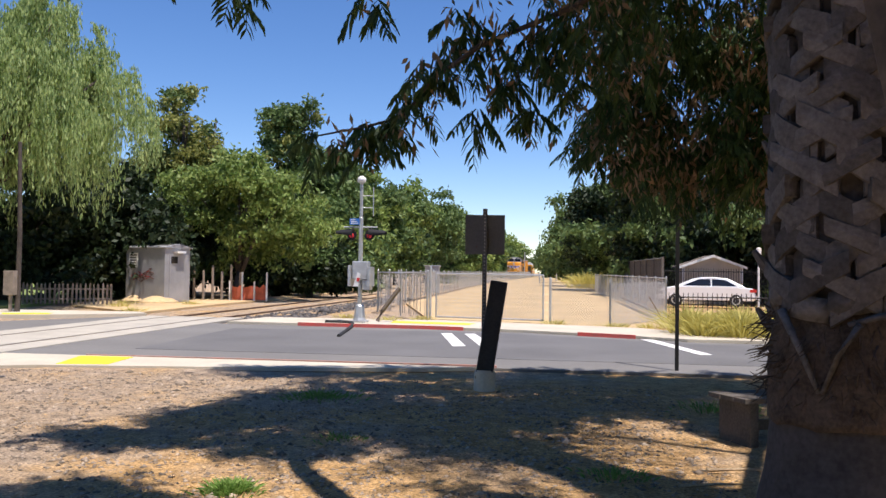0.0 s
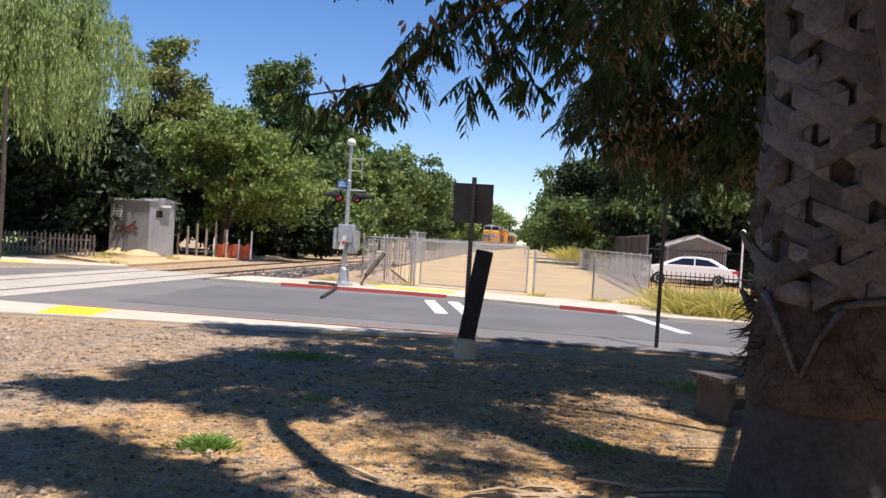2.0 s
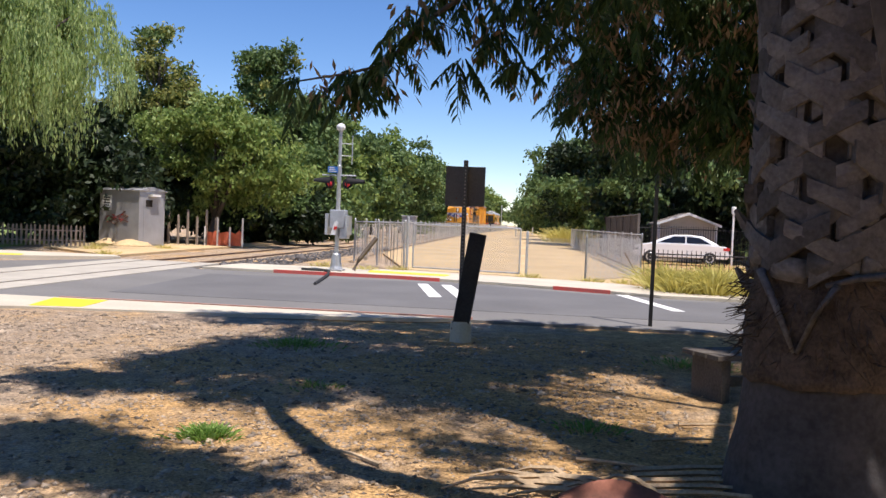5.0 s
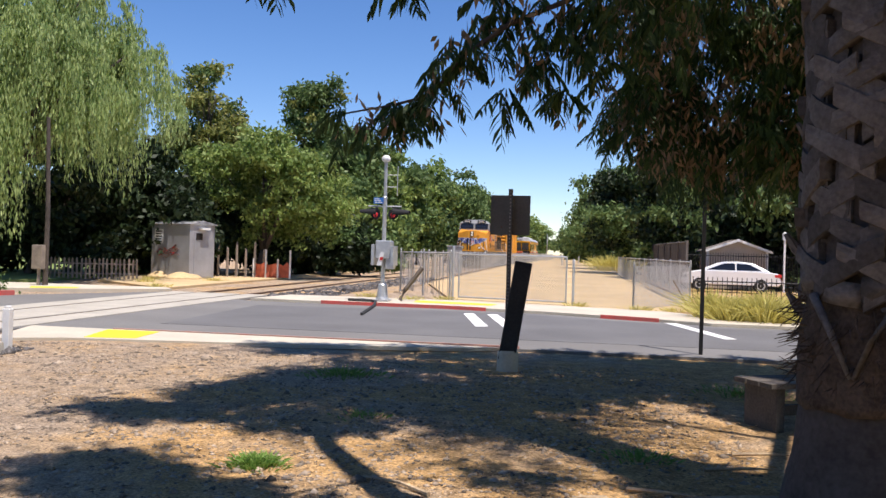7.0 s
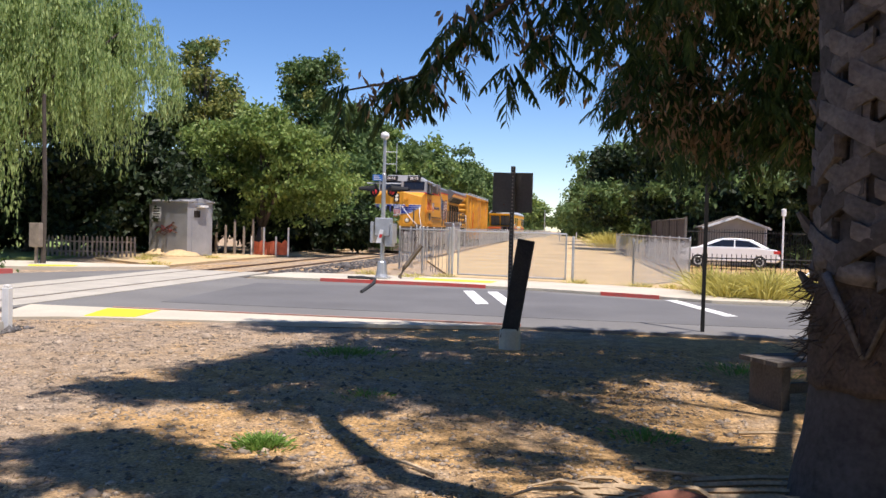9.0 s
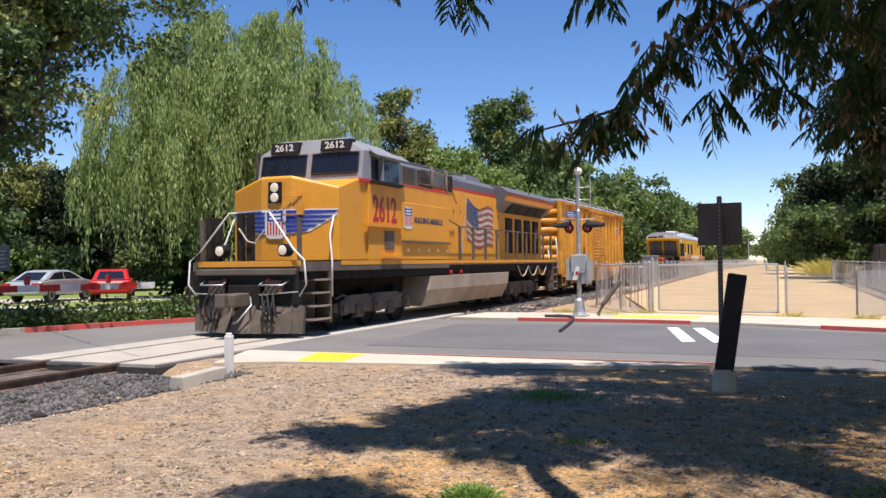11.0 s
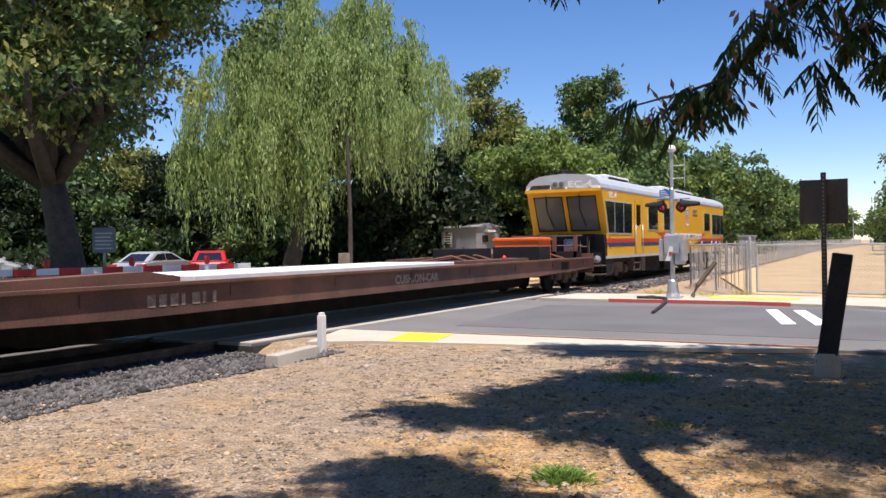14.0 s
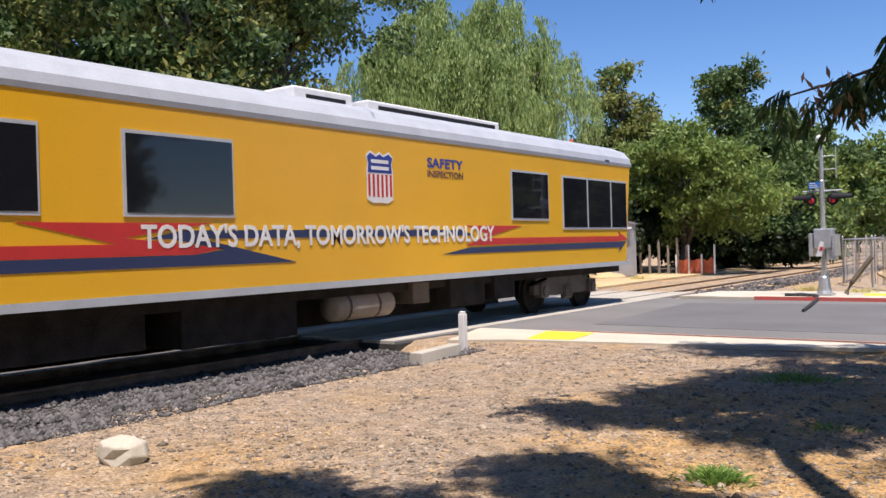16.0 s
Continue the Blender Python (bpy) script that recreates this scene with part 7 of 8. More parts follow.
def screened_fence():
    """Chain-link fence with pale woven screen strips between track and lane."""
    t = thing("screened_fence", "chain-link fence with sun-bleached grey screen strips", "fence")
    g = np.random.default_rng(33)
    pts = [(-4.3, 27.2), (-6.9, 31.5), (-8.0, 45), (-9.1, 74), (-9.9, 104), (-10.0, 150), (-9.5, 240)]
    for (xa, ya), (xb, yb) in zip(pts[:-1], pts[1:]):
        L = math.hypot(xb - xa, yb - ya)
        step = 0.05 if ya < 40 else 0.1 if ya < 60 else 0.5
        s = Shape()
        n = int(L / step)
        for k in range(n):
            u = k / n
            if g.uniform() < (0.72 if ya < 30 else 0.45 if ya < 40 else 0.15):
                continue
            x, y, z1 = xa + (xb - xa) * u, ya + (yb - ya) * u, 1.38 + 0.10 * g.uniform()
            dx, dy = (xb - xa) / L * step * 0.42, (yb - ya) / L * step * 0.42
            o = 0.01 * (k % 2)
            s.add([(x - dx + o, y - dy, 0.1), (x + dx + o, y + dy, 0.1), (x + dx + o, y + dy, z1), (x - dx + o, y - dy, z1)], [(0, 1, 2, 3)])
        tagged(part("screen_fabric", s, M["slat"], t), kind="stuff")
        for k in range(max(2, int(L / 3))):
            u = k / max(2, int(L / 3))
            x, y = xa + (xb - xa) * u, ya + (yb - ya) * u
            part("post", Shape().turn((x, y, 0), (0, 0, 1), [(0.032, 0), (0.032, 1.6), (0, 1.63)], 8), M["silver"], t)
        part("top_rail", Shape().tube([(xa, ya, 1.5), (xb, yb, 1.5)], 0.02, 5), M["silver"], t)
    part("wire_mesh", wire_mesh(Shape(), (-4.3, 27.2, 0), (-6.9, 31.5, 0), 0.05, 1.45, 0.07, 0.006), M["wire"], t)


screened_fence()


def crossing_signal():
    t = thing("crossing_signal", "grey railway crossing mast with hooded red lamps and a bell", "crossing signal", (-5.82, 24.22, 0.06))
    part("footing", Shape().box(-0.22, 0.22, -0.22, 0.22, 0.0, 0.06).turn((0, 0, 0.06), (0, 0, 1), [(0.2, 0), (0.17, 0.08), (0.13, 0.42), (0.10, 0.46)], 12), M["silver"], t, "cast base", bevel=0.01)
    part("mast", Shape().turn((0, 0, 0.05), (0, 0, 1), [(0.065, 0), (0.065, 3.0), (0.05, 3.02), (0.05, 4.0), (0.07, 4.02), (0.07, 4.08), (0.0, 4.08)], 12), M["silver"], t, smooth=False)
    part("bell", Shape().turn((0, 0, 4.08), (0, 0, 1), [(0.06, 0), (0.12, 0.03), (0.13, 0.1), (0.10, 0.17), (0.04, 0.2), (0, 0.2)], 14), M["white"], t, "white domed bell", smooth=True)
    part("antenna", Shape().tube([(0.0, 0.0, 3.7), (0.36, 0.0, 3.7)], 0.012, 5).tube([(0.0, 0, 3.35), (0.36, 0, 3.35)], 0.012, 5).tube([(0.36, 0, 3.1), (0.36, 0, 3.95)], 0.014, 5), M["silver"], t)
    part("info_sign", Shape().box(-0.32, -0.03, -0.09, -0.07, 2.85, 3.03), M["sign_blue"], t, "small blue sign")
    bars = Shape()
    for k in range(3):
        bars.box(-0.29, -0.06 - 0.04 * k, -0.094, -0.091, 2.88 + 0.05 * k, 2.90 + 0.05 * k)
    part("sign_bar", bars, M["white"], t)
    arm = part("lamp_arm", Shape().tube([(-0.5, 0, 2.78), (0.5, 0, 2.78)], 0.025, 6), M["silver"], t)
    for sx in (-1, 1):
        x = sx * 0.26
        b = part("backboard", Shape().turn((x, -0.02, 2.55), (0.25 * sx, -1, 0), [(0.0, 0), (0.15, 0), (0.15, 0.02), (0.0, 0.02)], 22), M["black"], t, "round black lamp board")
        part("lamp", Shape().turn((x, -0.05, 2.53), (0, -1, 0), [(0.075, 0), (0.06, 0.03), (0, 0.05)], 16), M["lamp_red"], b, "red flashing lamp")
        # long hoods over the lamps that face along the street
        ring = [(math.cos(a), math.sin(a)) for a in (math.radians(-15 + 21 * k) for k in range(11))]
        hood = Shape()
        for grow in (0.0, 0.006):
            hood.loft([[(sx * 0.24, 0.05 + (0.15 + grow) * c, 2.58 + (0.16 + grow) * d) for c, d in ring], [(sx * 0.74, 0.05 + (0.12 + grow) * c, 2.60 + (0.07 + grow) * d) for c, d in ring]], closed=False)
        hood.turn((sx * 0.24, 0.05, 2.58), (sx, 0, 0), [(0.0, 0), (0.2, 0), (0.2, 0.02), (0, 0.02)], 18)
        e = part("side_hood", hood, M["black"], t, "long black lamp hood")
        part("lens", Shape().turn((sx * 0.27, 0.05, 2.55), (sx, 0, 0), [(0.12, 0.0), (0.0, 0.04)], 12), M["lens_red"], e)
    m = part("gate_mechanism", Shape().box(-0.20, 0.26, -0.2, 0.2, 1.25, 1.78), M["silver"], t, "grey gate machine housing", bevel=0.03)
    part("counterweight", Shape().box(-0.30, -0.22, -0.3, 0.3, 1.05, 1.66), M["silver"], m, bevel=0.01)
    part("counterweight", Shape().box(0.28, 0.36, -0.3, 0.3, 1.05, 1.62), M["silver"], m, bevel=0.01)
    part("gate_stub", Shape().prism([(-0.12, 1.05), (0.02, 1.05), (0.10, 1.42), (0.0, 1.45)], 1, -0.34, -0.30), M["white"], m, "white and red broken gate stub")
    part("stub_band", Shape().prism([(-0.03, 1.2), (0.05, 1.2), (0.08, 1.3), (-0.01, 1.3)], 1, -0.35, -0.345), M["red"], m)
    part("junction_box", Shape().box(0.10, 0.34, -0.16, 0.16, 0.95, 1.25), M["silver"], t, bevel=0.02)
    part("cable", Shape().tube([(-0.9, -0.4, 0.03), (-0.2, -0.5, 0.03), (0.0, -0.8, 0.03), (0.1, -1.3, -0.03), (0.35, -2.8, -0.03), (0.62, -4.6, -0.035)], 0.055, 6, 0.04), M["rubber"], t, "black rubber cable across the kerb")
    part("brace", Shape().tube([(0.45, 0.35, 0.02), (0.6, 0.4, 0.35), (1.05, 0.6, 1.0)], 0.07, 5), M["dusty"], t, "bent dark guard")


crossing_signal()


def far_signal():
    t = thing("crossing_gate", "lowered red and white crossing gate with red lamps", "crossing gate", (-20.55, 13.2, 0))
    part("mast", Shape().turn((0, 0, 0), (0, 0, 1), [(0.2, 0), (0.1, 0.4), (0.065, 0.42), (0.065, 5.2), (0.11, 5.22), (0.11, 5.4), (0, 5.45)], 12), M["silver"], t)
    part("lamp_arm", Shape().tube([(-0.6, 0, 2.6), (0.6, 0, 2.6)], 0.03, 6).tube([(-0.55, -0.35, 3.9), (0.55, 0.35, 4.7)], 0.06, 5).tube([(-0.55, -0.35, 4.7), (0.55, 0.35, 3.9)], 0.06, 5), M["silver"], t)
    for sx in (-1, 1):
        part("lamp_board", Shape().turn((sx * 0.4, 0, 2.4), (1, 0.4, 0), [(0, 0), (0.26, 0), (0.26, 0.03), (0, 0.03)], 16), M["black"], t, "round black lamp board")
    part("machine", Shape().box(-0.25, 0.25, -0.25, 0.25, 0.75, 1.35), M["silver"], t, bevel=0.03)
    d = Vector((2.6, 7.4, 0)).normalized()
    L, n = 7.8, 13
    arm = part("gate_arm", Shape().tube([(0, 0, 1.05), d * L + Vector((0, 0, 1.12))], 0.035, 6), M["white"], t, "white gate arm")
    for k in range(n):
        a, b = d * (0.4 + (L - 0.4) * k / n), d * (0.4 + (L - 0.4) * (k + 1) / n)
        s = Shape().loft([[a + Vector((0.03, 0, 0.99)), a + Vector((0.05, 0, 0.99)), a + Vector((0.05, 0, 1.17)), a + Vector((0.03, 0, 1.17))], [b + Vector((0.03, 0, 1.0)), b + Vector((0.05, 0, 1.0)), b + Vector((0.05, 0, 1.18)), b + Vector((0.03, 0, 1.18))]])
        part("gate_band", s, M["red"] if k % 2 else M["white"], arm)
    for k in (2, 6, 10):
        p = d * (0.4 + (L - 0.4) * (k + 0.5) / n)
        part("gate_lamp", Shape().turn((p.x, p.y, 1.18), (0, 0, 1), [(0.05, 0), (0.08, 0.04), (0.08, 0.2), (0.05, 0.24), (0, 0.25)], 10), M["red"], arm, "dark red gate lamp")


far_signal()


def signs():
    t = thing("road_sign", "square sign seen from its dark back on a perforated post", "sign", (-1.0, 11.80, 0))
    p = part("post", Shape().box(-0.03, 0.03, -0.03, 0.03, -0.1, 2.48), M["sign_back"], t, "dark perforated square post", bevel=0.004)
    holes = Shape()
    for k in range(44):
        holes.box(-0.009, 0.009, -0.0315, -0.0305, 0.28 + 0.05 * k, 0.298 + 0.05 * k)
    tagged(part("hole_row", holes, M["concrete"], p), kind="stuff")
    part("panel", Shape().box(-0.28, 0.275, 0.032, 0.038, 1.84, 2.395), M["sign_back"], t, "unpainted square panel back", bevel=0.002)
    part("bolt", Shape().turn((-0.12, 0.03, 1.95), (0, -1, 0), [(0.012, 0), (0.012, 0.012), (0, 0.014)], 6), M["rust"], t)
    t = thing("bollard_post", "leaning tarred timber post in a concrete collar", "post", (-0.97, 11.68, 0))
    lean = Matrix.Translation((0.0, 0, 0.2)) @ Matrix.Rotation(radians(8.5), 4, "Y")
    part("timber", Shape().box(-0.115, 0.115, -0.09, 0.09, -0.1, 1.28, lean), M["tar"], t, "black tarred timber", bevel=0.015)
    part("collar", Shape().turn((0, 0, -0.05), (0, 0, 1), [(0.15, 0), (0.145, 0.26), (0.13, 0.29), (0.0, 0.29)], 18), M["pale"], t, "round pale concrete collar")
    solid("slim_post", Shape().box(-0.03, 0.03, -0.03, 0.03, -0.05, 4.2), M["black"], "slim dark steel post at the street edge", "post", (1.98, 14.6, 0), bevel=0.005)
    solid("marker_stake", Shape().box(-0.055, 0.055, -0.05, 0.05, -0.1, 0.58).box(-0.04, 0.04, -0.035, 0.035, 0.58, 0.62), M["white"], "short weathered white wooden stake", "stake", (-8.11, 10.93, 0), bevel=0.01)
    solid("kerb_block", Shape().prism([(-0.13, -0.06), (0.13, -0.06), (0.10, 0.13), (-0.10, 0.13)], 1, -0.6, 0.6), M["concrete"], "grey concrete wheel stop on the gravel", "wheel stop", (-8.05, 10.15, 0), 8, bevel=0.015)
    s = Shape()
    g = np.random.default_rng(2)
    rings = []
    for k, (r, z) in enumerate(((0.16, -0.05), (0.19, 0.05), (0.17, 0.15), (0.10, 0.20))):
        rings.append([((r + 0.03 * g.uniform(-1, 1)) * math.cos(a) * 1.15, (r + 0.03 * g.uniform(-1, 1)) * math.sin(a) * 0.9, z + 0.015 * g.uniform(-1, 1)) for a in (2 * math.pi * j / 9 for j in range(9))])
    solid("rock", s.loft(rings), M["pale"], "pale broken lump of concrete on the gravel", "rock", (-6.5, 3.95, -0.02), 20, bevel=0.015)
    t = thing("park_sign", "grey notice board on a post in the park", "sign", (-22.6, 19.0, 0.05), 50)
    part("post", Shape().box(-0.04, 0.04, -0.04, 0.04, 0, 2.2), M["silver"], t)
    part("board", Shape().box(-0.35, 0.35, -0.06, -0.04, 1.5, 2.3), M["cab_grey"], t, "grey notice board")
    bars = Shape()
    for k in range(5):
        bars.box(-0.27, 0.25 - 0.05 * (k % 2), -0.065, -0.061, 1.62 + 0.12 * k, 1.66 + 0.12 * k)
    part("writing_bar", bars, M["white"], t)


signs()


def signal_hut():
    t = thing("signal_hut", "graffitied grey metal signal hut with a shallow roof", "equipment hut", (-17.2, 35.0, 0), -20)
    w, d, h = 2.4, 1.5, 2.42
    part("body", Shape().box(-w, 0, 0, d, -0.05, h), M["hut"], t, "streaked grey metal walls", bevel=0.015)
    part("roof", Shape().prism([(-0.08, h), (d + 0.08, h), (d + 0.08, h + 0.04), (d / 2, h + 0.2), (-0.08, h + 0.04)], 0, -w - 0.08, 0.08), M["hut"], t, bevel=0.01)
    part("door", Shape().box(0.0, 0.02, 0.25, 1.25, 0.1, 2.15), M["hut"], t, "grey door", bevel=0.005)
    part("vent", Shape().box(0.02, 0.05, 0.35, 0.7, 1.75, 2.05), M["under"], t)
    part("lamp", Shape().box(0.0, 0.25, 0.5, 1.0, 2.2, 2.3), M["white"], t)
    part("notice", Shape().box(-2.2, -1.65, -0.012, -0.004, 1.55, 2.2), M["white"], t, "white notice with unreadable lines")
    s = Shape()
    for k in range(5):
        s.box(-2.14, -1.72 - 0.05 * (k % 2), -0.016, -0.013, 1.62 + 0.115 * k, 1.67 + 0.115 * k)
    part("writing_bar", s, M["under"], t)
    g = np.random.default_rng(8)
    for k in range(9):
        x, z = -1.9 + 0.14 * k, 1.0 + 0.35 * g.uniform()
        pts = [(x + 0.16 * math.sin(2.2 * i + k), -0.012, z + 0.1 * i * (0.5 + 0.5 * g.uniform()) - 0.1) for i in range(5)]
        part("graffito", Shape().tube(pts, 0.022, 4), M["rust"] if k % 3 else M["letter_red"], t, "scrawled rusty red graffiti")


signal_hut()


def picket_fence(a, b, n):
    t = thing("picket_fence", "white picket fence greyed as if in shade before dark undergrowth", "fence")
    s = Shape().prism([(-0.04, 0), (0.04, 0), (0.04, 0.78), (0, 0.86), (-0.04, 0.78)], 1, -0.01, 0.01)
    # grey wood colour stands in for shade on white pickets
    me = build("picket", s, M["wood"])
    ang = math.degrees(math.atan2(b[1] - a[1], b[0] - a[0]))
    for k in range(n):
        u = k / (n - 1)
        ob = new("picket", me)
        ob.parent = t
        ob.matrix_basis = pose(a[0] + (b[0] - a[0]) * u, a[1] + (b[1] - a[1]) * u, 0.04 + 0.015 * math.sin(k * 2.1), 0, 1.5 * math.sin(k * 1.7), ang)
    for z in (0.25, 0.65):
        part("rail", Shape().tube([(a[0], a[1] + 0.03, z), (b[0], b[1] + 0.03, z)], 0.03, 4), M["wood"], t)


picket_fence((-21.3, 30.9), (-18.2, 32.4), 22)
t = thing("service_pole", "brown wooden pole with a grey meter cabinet", "pole", (-17.7, 25.65, 0.05))
part("pole", Shape().tube([(0, 0, -0.1), (0.03, 0, 2.5), (-0.05, 0, 5.6)], 0.09, 8, 0.06), M["bark"], t)
part("meter_cabinet", Shape().box(-0.32, 0.05, -0.3, -0.08, 0.55, 1.35), M["wood"], t, "weathered meter cabinet", bevel=0.02)
part("cabinet_post", Shape().box(-0.16, -0.08, -0.22, -0.14, 0, 0.55), M["wood"], t)


def debris():
    """Orange barrier netting, pale stakes and a spoil heap beside the track, and wooden posts before the thicket."""
    t = thing("barrier_netting", "sagging red-orange barrier netting between white stakes", "netting", (-15.0, 39.4, 0))
    for k in range(4):
        x = -1.0 + 0.62 * k
        part("stake", Shape().box(x - 0.035, x + 0.035, -0.035, 0.035, 0, 0.95 + 0.45 * (k % 2)), M["white"], t)
    rows = [[(-1.0 + 0.19 * i, 0.05 * math.sin(2 * i), 0.05 + (0.62 + 0.12 * math.sin(i * 3.1) + 0.1 * (i % 3 == 0)) * j / 4) for i in range(11)] for j in range(5)]
    s = Shape()
    s.loft(rows, closed=False)
    part("net", s, M["net"], t, "faded red-orange net")
    for k in range(9):
        solid("wood_post", Shape().turn((0, 0, 0), (0, 0, 1), [(0.07, 0), (0.06, 1.5 + 0.2 * math.sin(k * 3)), (0, 1.6 + 0.2 * math.sin(k * 3))], 7), M["wood"], "grey weathered post before the thicket", "post", (-18.9 + 0.42 * k, 38.6 + 0.12 * k, 0), group="posts by the thicket")
    g = np.random.default_rng(4)
    for x, y, r, h in ((-16.6, 60, 2.4, 0.8), (-17.6, 35.2, 0.9, 0.3), (-18.9, 35.7, 0.6, 0.3)):
        rings = []
        for k in range(6):
            u = k / 5
            rings.append([((r * (1 - u) + 0.05) * math.cos(a) * (1 + 0.15 * g.uniform(-1, 1)), (r * (1 - u) + 0.05) * math.sin(a) * (1 + 0.15 * g.uniform(-1, 1)), h * math.sin(u * 1.57)) for a in (2 * math.pi * j / 14 for j in range(14))])
        solid("spoil_heap", Shape().loft(rings), M["straw"], "heap of ochre earth", "earth heap", (x, y, 0.02), smooth=True)


debris()


def car(name, label, at, turn, paint, L=4.6, W=1.78, H=1.45):
    t = thing(name, label, "car", at, turn)
    side = [(-L / 2, 0.45), (-L / 2 + 0.05, 0.75), (-L / 2 + 0.15, 0.92), (-L * 0.30, 0.98), (-L * 0.26, 1.0), (L * 0.30, 1.0), (L / 2 - 0.12, 0.86), (L / 2, 0.62), (L / 2 - 0.03, 0.35), (-L / 2 + 0.1, 0.32)]
    rings = [[(x * k, y, z) for x, z in side] for y, k in ((-W / 2, 0.97), (-W / 2 + 0.12, 1.0), (W / 2 - 0.12, 1.0), (W / 2, 0.97))]
    part("body", Shape().loft(rings), M[paint], t, bevel=0.03)
    roof = [(-L * 0.40, 0.97), (-L * 0.22, H - 0.06), (-L * 0.08, H), (L * 0.06, H - 0.02), (L * 0.14, H - 0.1), (L * 0.32, 0.98)]
    part("cabin", Shape().loft([[(x, y * (1 if z < 1.1 else 0.82), z) for x, z in roof] for y in (-W / 2 + 0.08, W / 2 - 0.08)]), M[paint], t, bevel=0.04)
    for sy in (-1, 1):
        y = sy * (W / 2 - 0.075)
        for pts in ([(-L * 0.31, 1.03), (-L * 0.19, H - 0.13), (-L * 0.06, H - 0.09), (-L * 0.06, 1.03)], [(-L * 0.045, 1.03), (-L * 0.045, H - 0.09), (L * 0.07, H - 0.1), (L * 0.24, 1.03)]):
            part("side_window", Shape().loft([[(x, y * (1 - 0.155 * (z - 0.97) / 0.48) + sy * d, z) for x, z in pts] for d in (0.0, 0.012)]), M["glass"], t)
        part("tail_light", Shape().box(-L / 2 - 0.005, -L / 2 + 0.3, *sorted((sy * (W / 2 - 0.35), sy * (W / 2 + 0.004))), 0.74, 0.88), M["red"], t)
        part("headlight", Shape().box(L / 2 - 0.28, L / 2 - 0.01, *sorted((sy * (W / 2 - 0.4), sy * (W / 2 + 0.004))), 0.62, 0.76), M["windscreen"], t)
        for x in (-L * 0.30, L * 0.31):
            w = part("wheel", Shape().turn((x, sy * (W / 2 - 0.1), 0.32), (0, sy, 0), [(0.0, -0.1), (0.32, -0.1), (0.33, 0.08), (0.30, 0.11), (0.22, 0.11)], 18), M["rubber"], t)
            part("rim", Shape().turn((x, sy * (W / 2 - 0.1), 0.32), (0, sy, 0), [(0.22, 0.1), (0.2, 0.115), (0.05, 0.10), (0.0, 0.12)], 12), M["silver"], w)
    part("rear_window", Shape().loft([[(-L * 0.385 + d, -0.6, 1.0), (-L * 0.385 + d, 0.6, 1.0), (-L * 0.235 + d, 0.5, H - 0.1), (-L * 0.235 + d, -0.5, H - 0.1)] for d in (-0.02, -0.03)]), M["glass"], t)
    part("bumper", Shape().box(-L / 2 - 0.04, -L / 2 + 0.2, -W / 2 + 0.05, W / 2 - 0.05, 0.4, 0.6), M[paint], t, bevel=0.03)
    return t


car("white_car", "white four-door sedan parked behind the fence", (7.0, 43.6, 0.02), 172, "car_white")
car("silver_car", "silver sedan parked beyond the lawn", (-32.2, 30.0, 0.08), 104, "car_silver")
car("red_car", "red car parked beyond the lawn", (-30.4, 32.0, 0.08), 130, "car_red")
car("grey_car", "pale grey car parked beyond the lawn", (-41.0, 27.0, 0.08), 25, "car_silver")


def shed():
    t = thing("shed", "small tan shed with white trim and gable roof", "shed", (7.9, 47.2, 0))
    w, d, h, top = 1.55, 3.0, 2.0, 2.55
    part("wall", Shape().prism([(-w, 0), (w, 0), (w, h), (0, top), (-w, h)], 1, 0, d), M["wall"], t, "tan boarded walls")
    for k in range(7):
        x = -1.32 + 0.44 * k
        part("batten", Shape().box(x - 0.02, x + 0.02, -0.03, 0, 0.05, h + 0.1), M["wall"], t)
    for sx in (-1, 1):
        part("roof", Shape().loft([[(0, y, top + 0.02), (sx * (w + 0.2), y, h - 0.05), (sx * (w + 0.2), y, h + 0.02), (0, y, top + 0.10)] for y in (-0.2, d + 0.2)]), M["shingle"], t, "brown shingle roof")
        part("bargeboard", Shape().loft([[(0, y, top - 0.03), (sx * (w + 0.2), y, h - 0.1), (sx * (w + 0.2), y, h + 0.03), (0, y, top + 0.11)] for y in (-0.24, -0.20)]), M["white"], t, "white bargeboard")
        part("corner_board", Shape().box(*sorted((sx * (w - 0.1), sx * (w + 0.02))), -0.03, 0.02, 0, h), M["white"], t)


shed()


def house():
    t = thing("house", "shaded two-storey house with grey walls", "house", (13.0, 58, 0))
    # the wall colour is kept dark to stand for shade on the house
    part("wall", Shape().box(-5, 6, 0, 8, 0, 5.6), M["house"], t, "grey-brown walls darkened as if in shade")
    part("roof", Shape().prism([(-5.5, 5.6), (6.5, 5.6), (0.5, 7.6)], 1, -0.5, 8.5), M["shingle"], t)
    for x in (-3.6, -0.6):
        w = part("window", Shape().box(x - 0.7, x + 0.7, -0.06, 0.02, 3.6, 4.7), M["white"], t, "white-framed window")
        for sx in (0, 1):
            part("pane", Shape().box(x - 0.62 + 0.64 * sx, x - 0.02 + 0.64 * sx, -0.08, -0.05, 3.7, 4.6), M["glass"], w)


house()


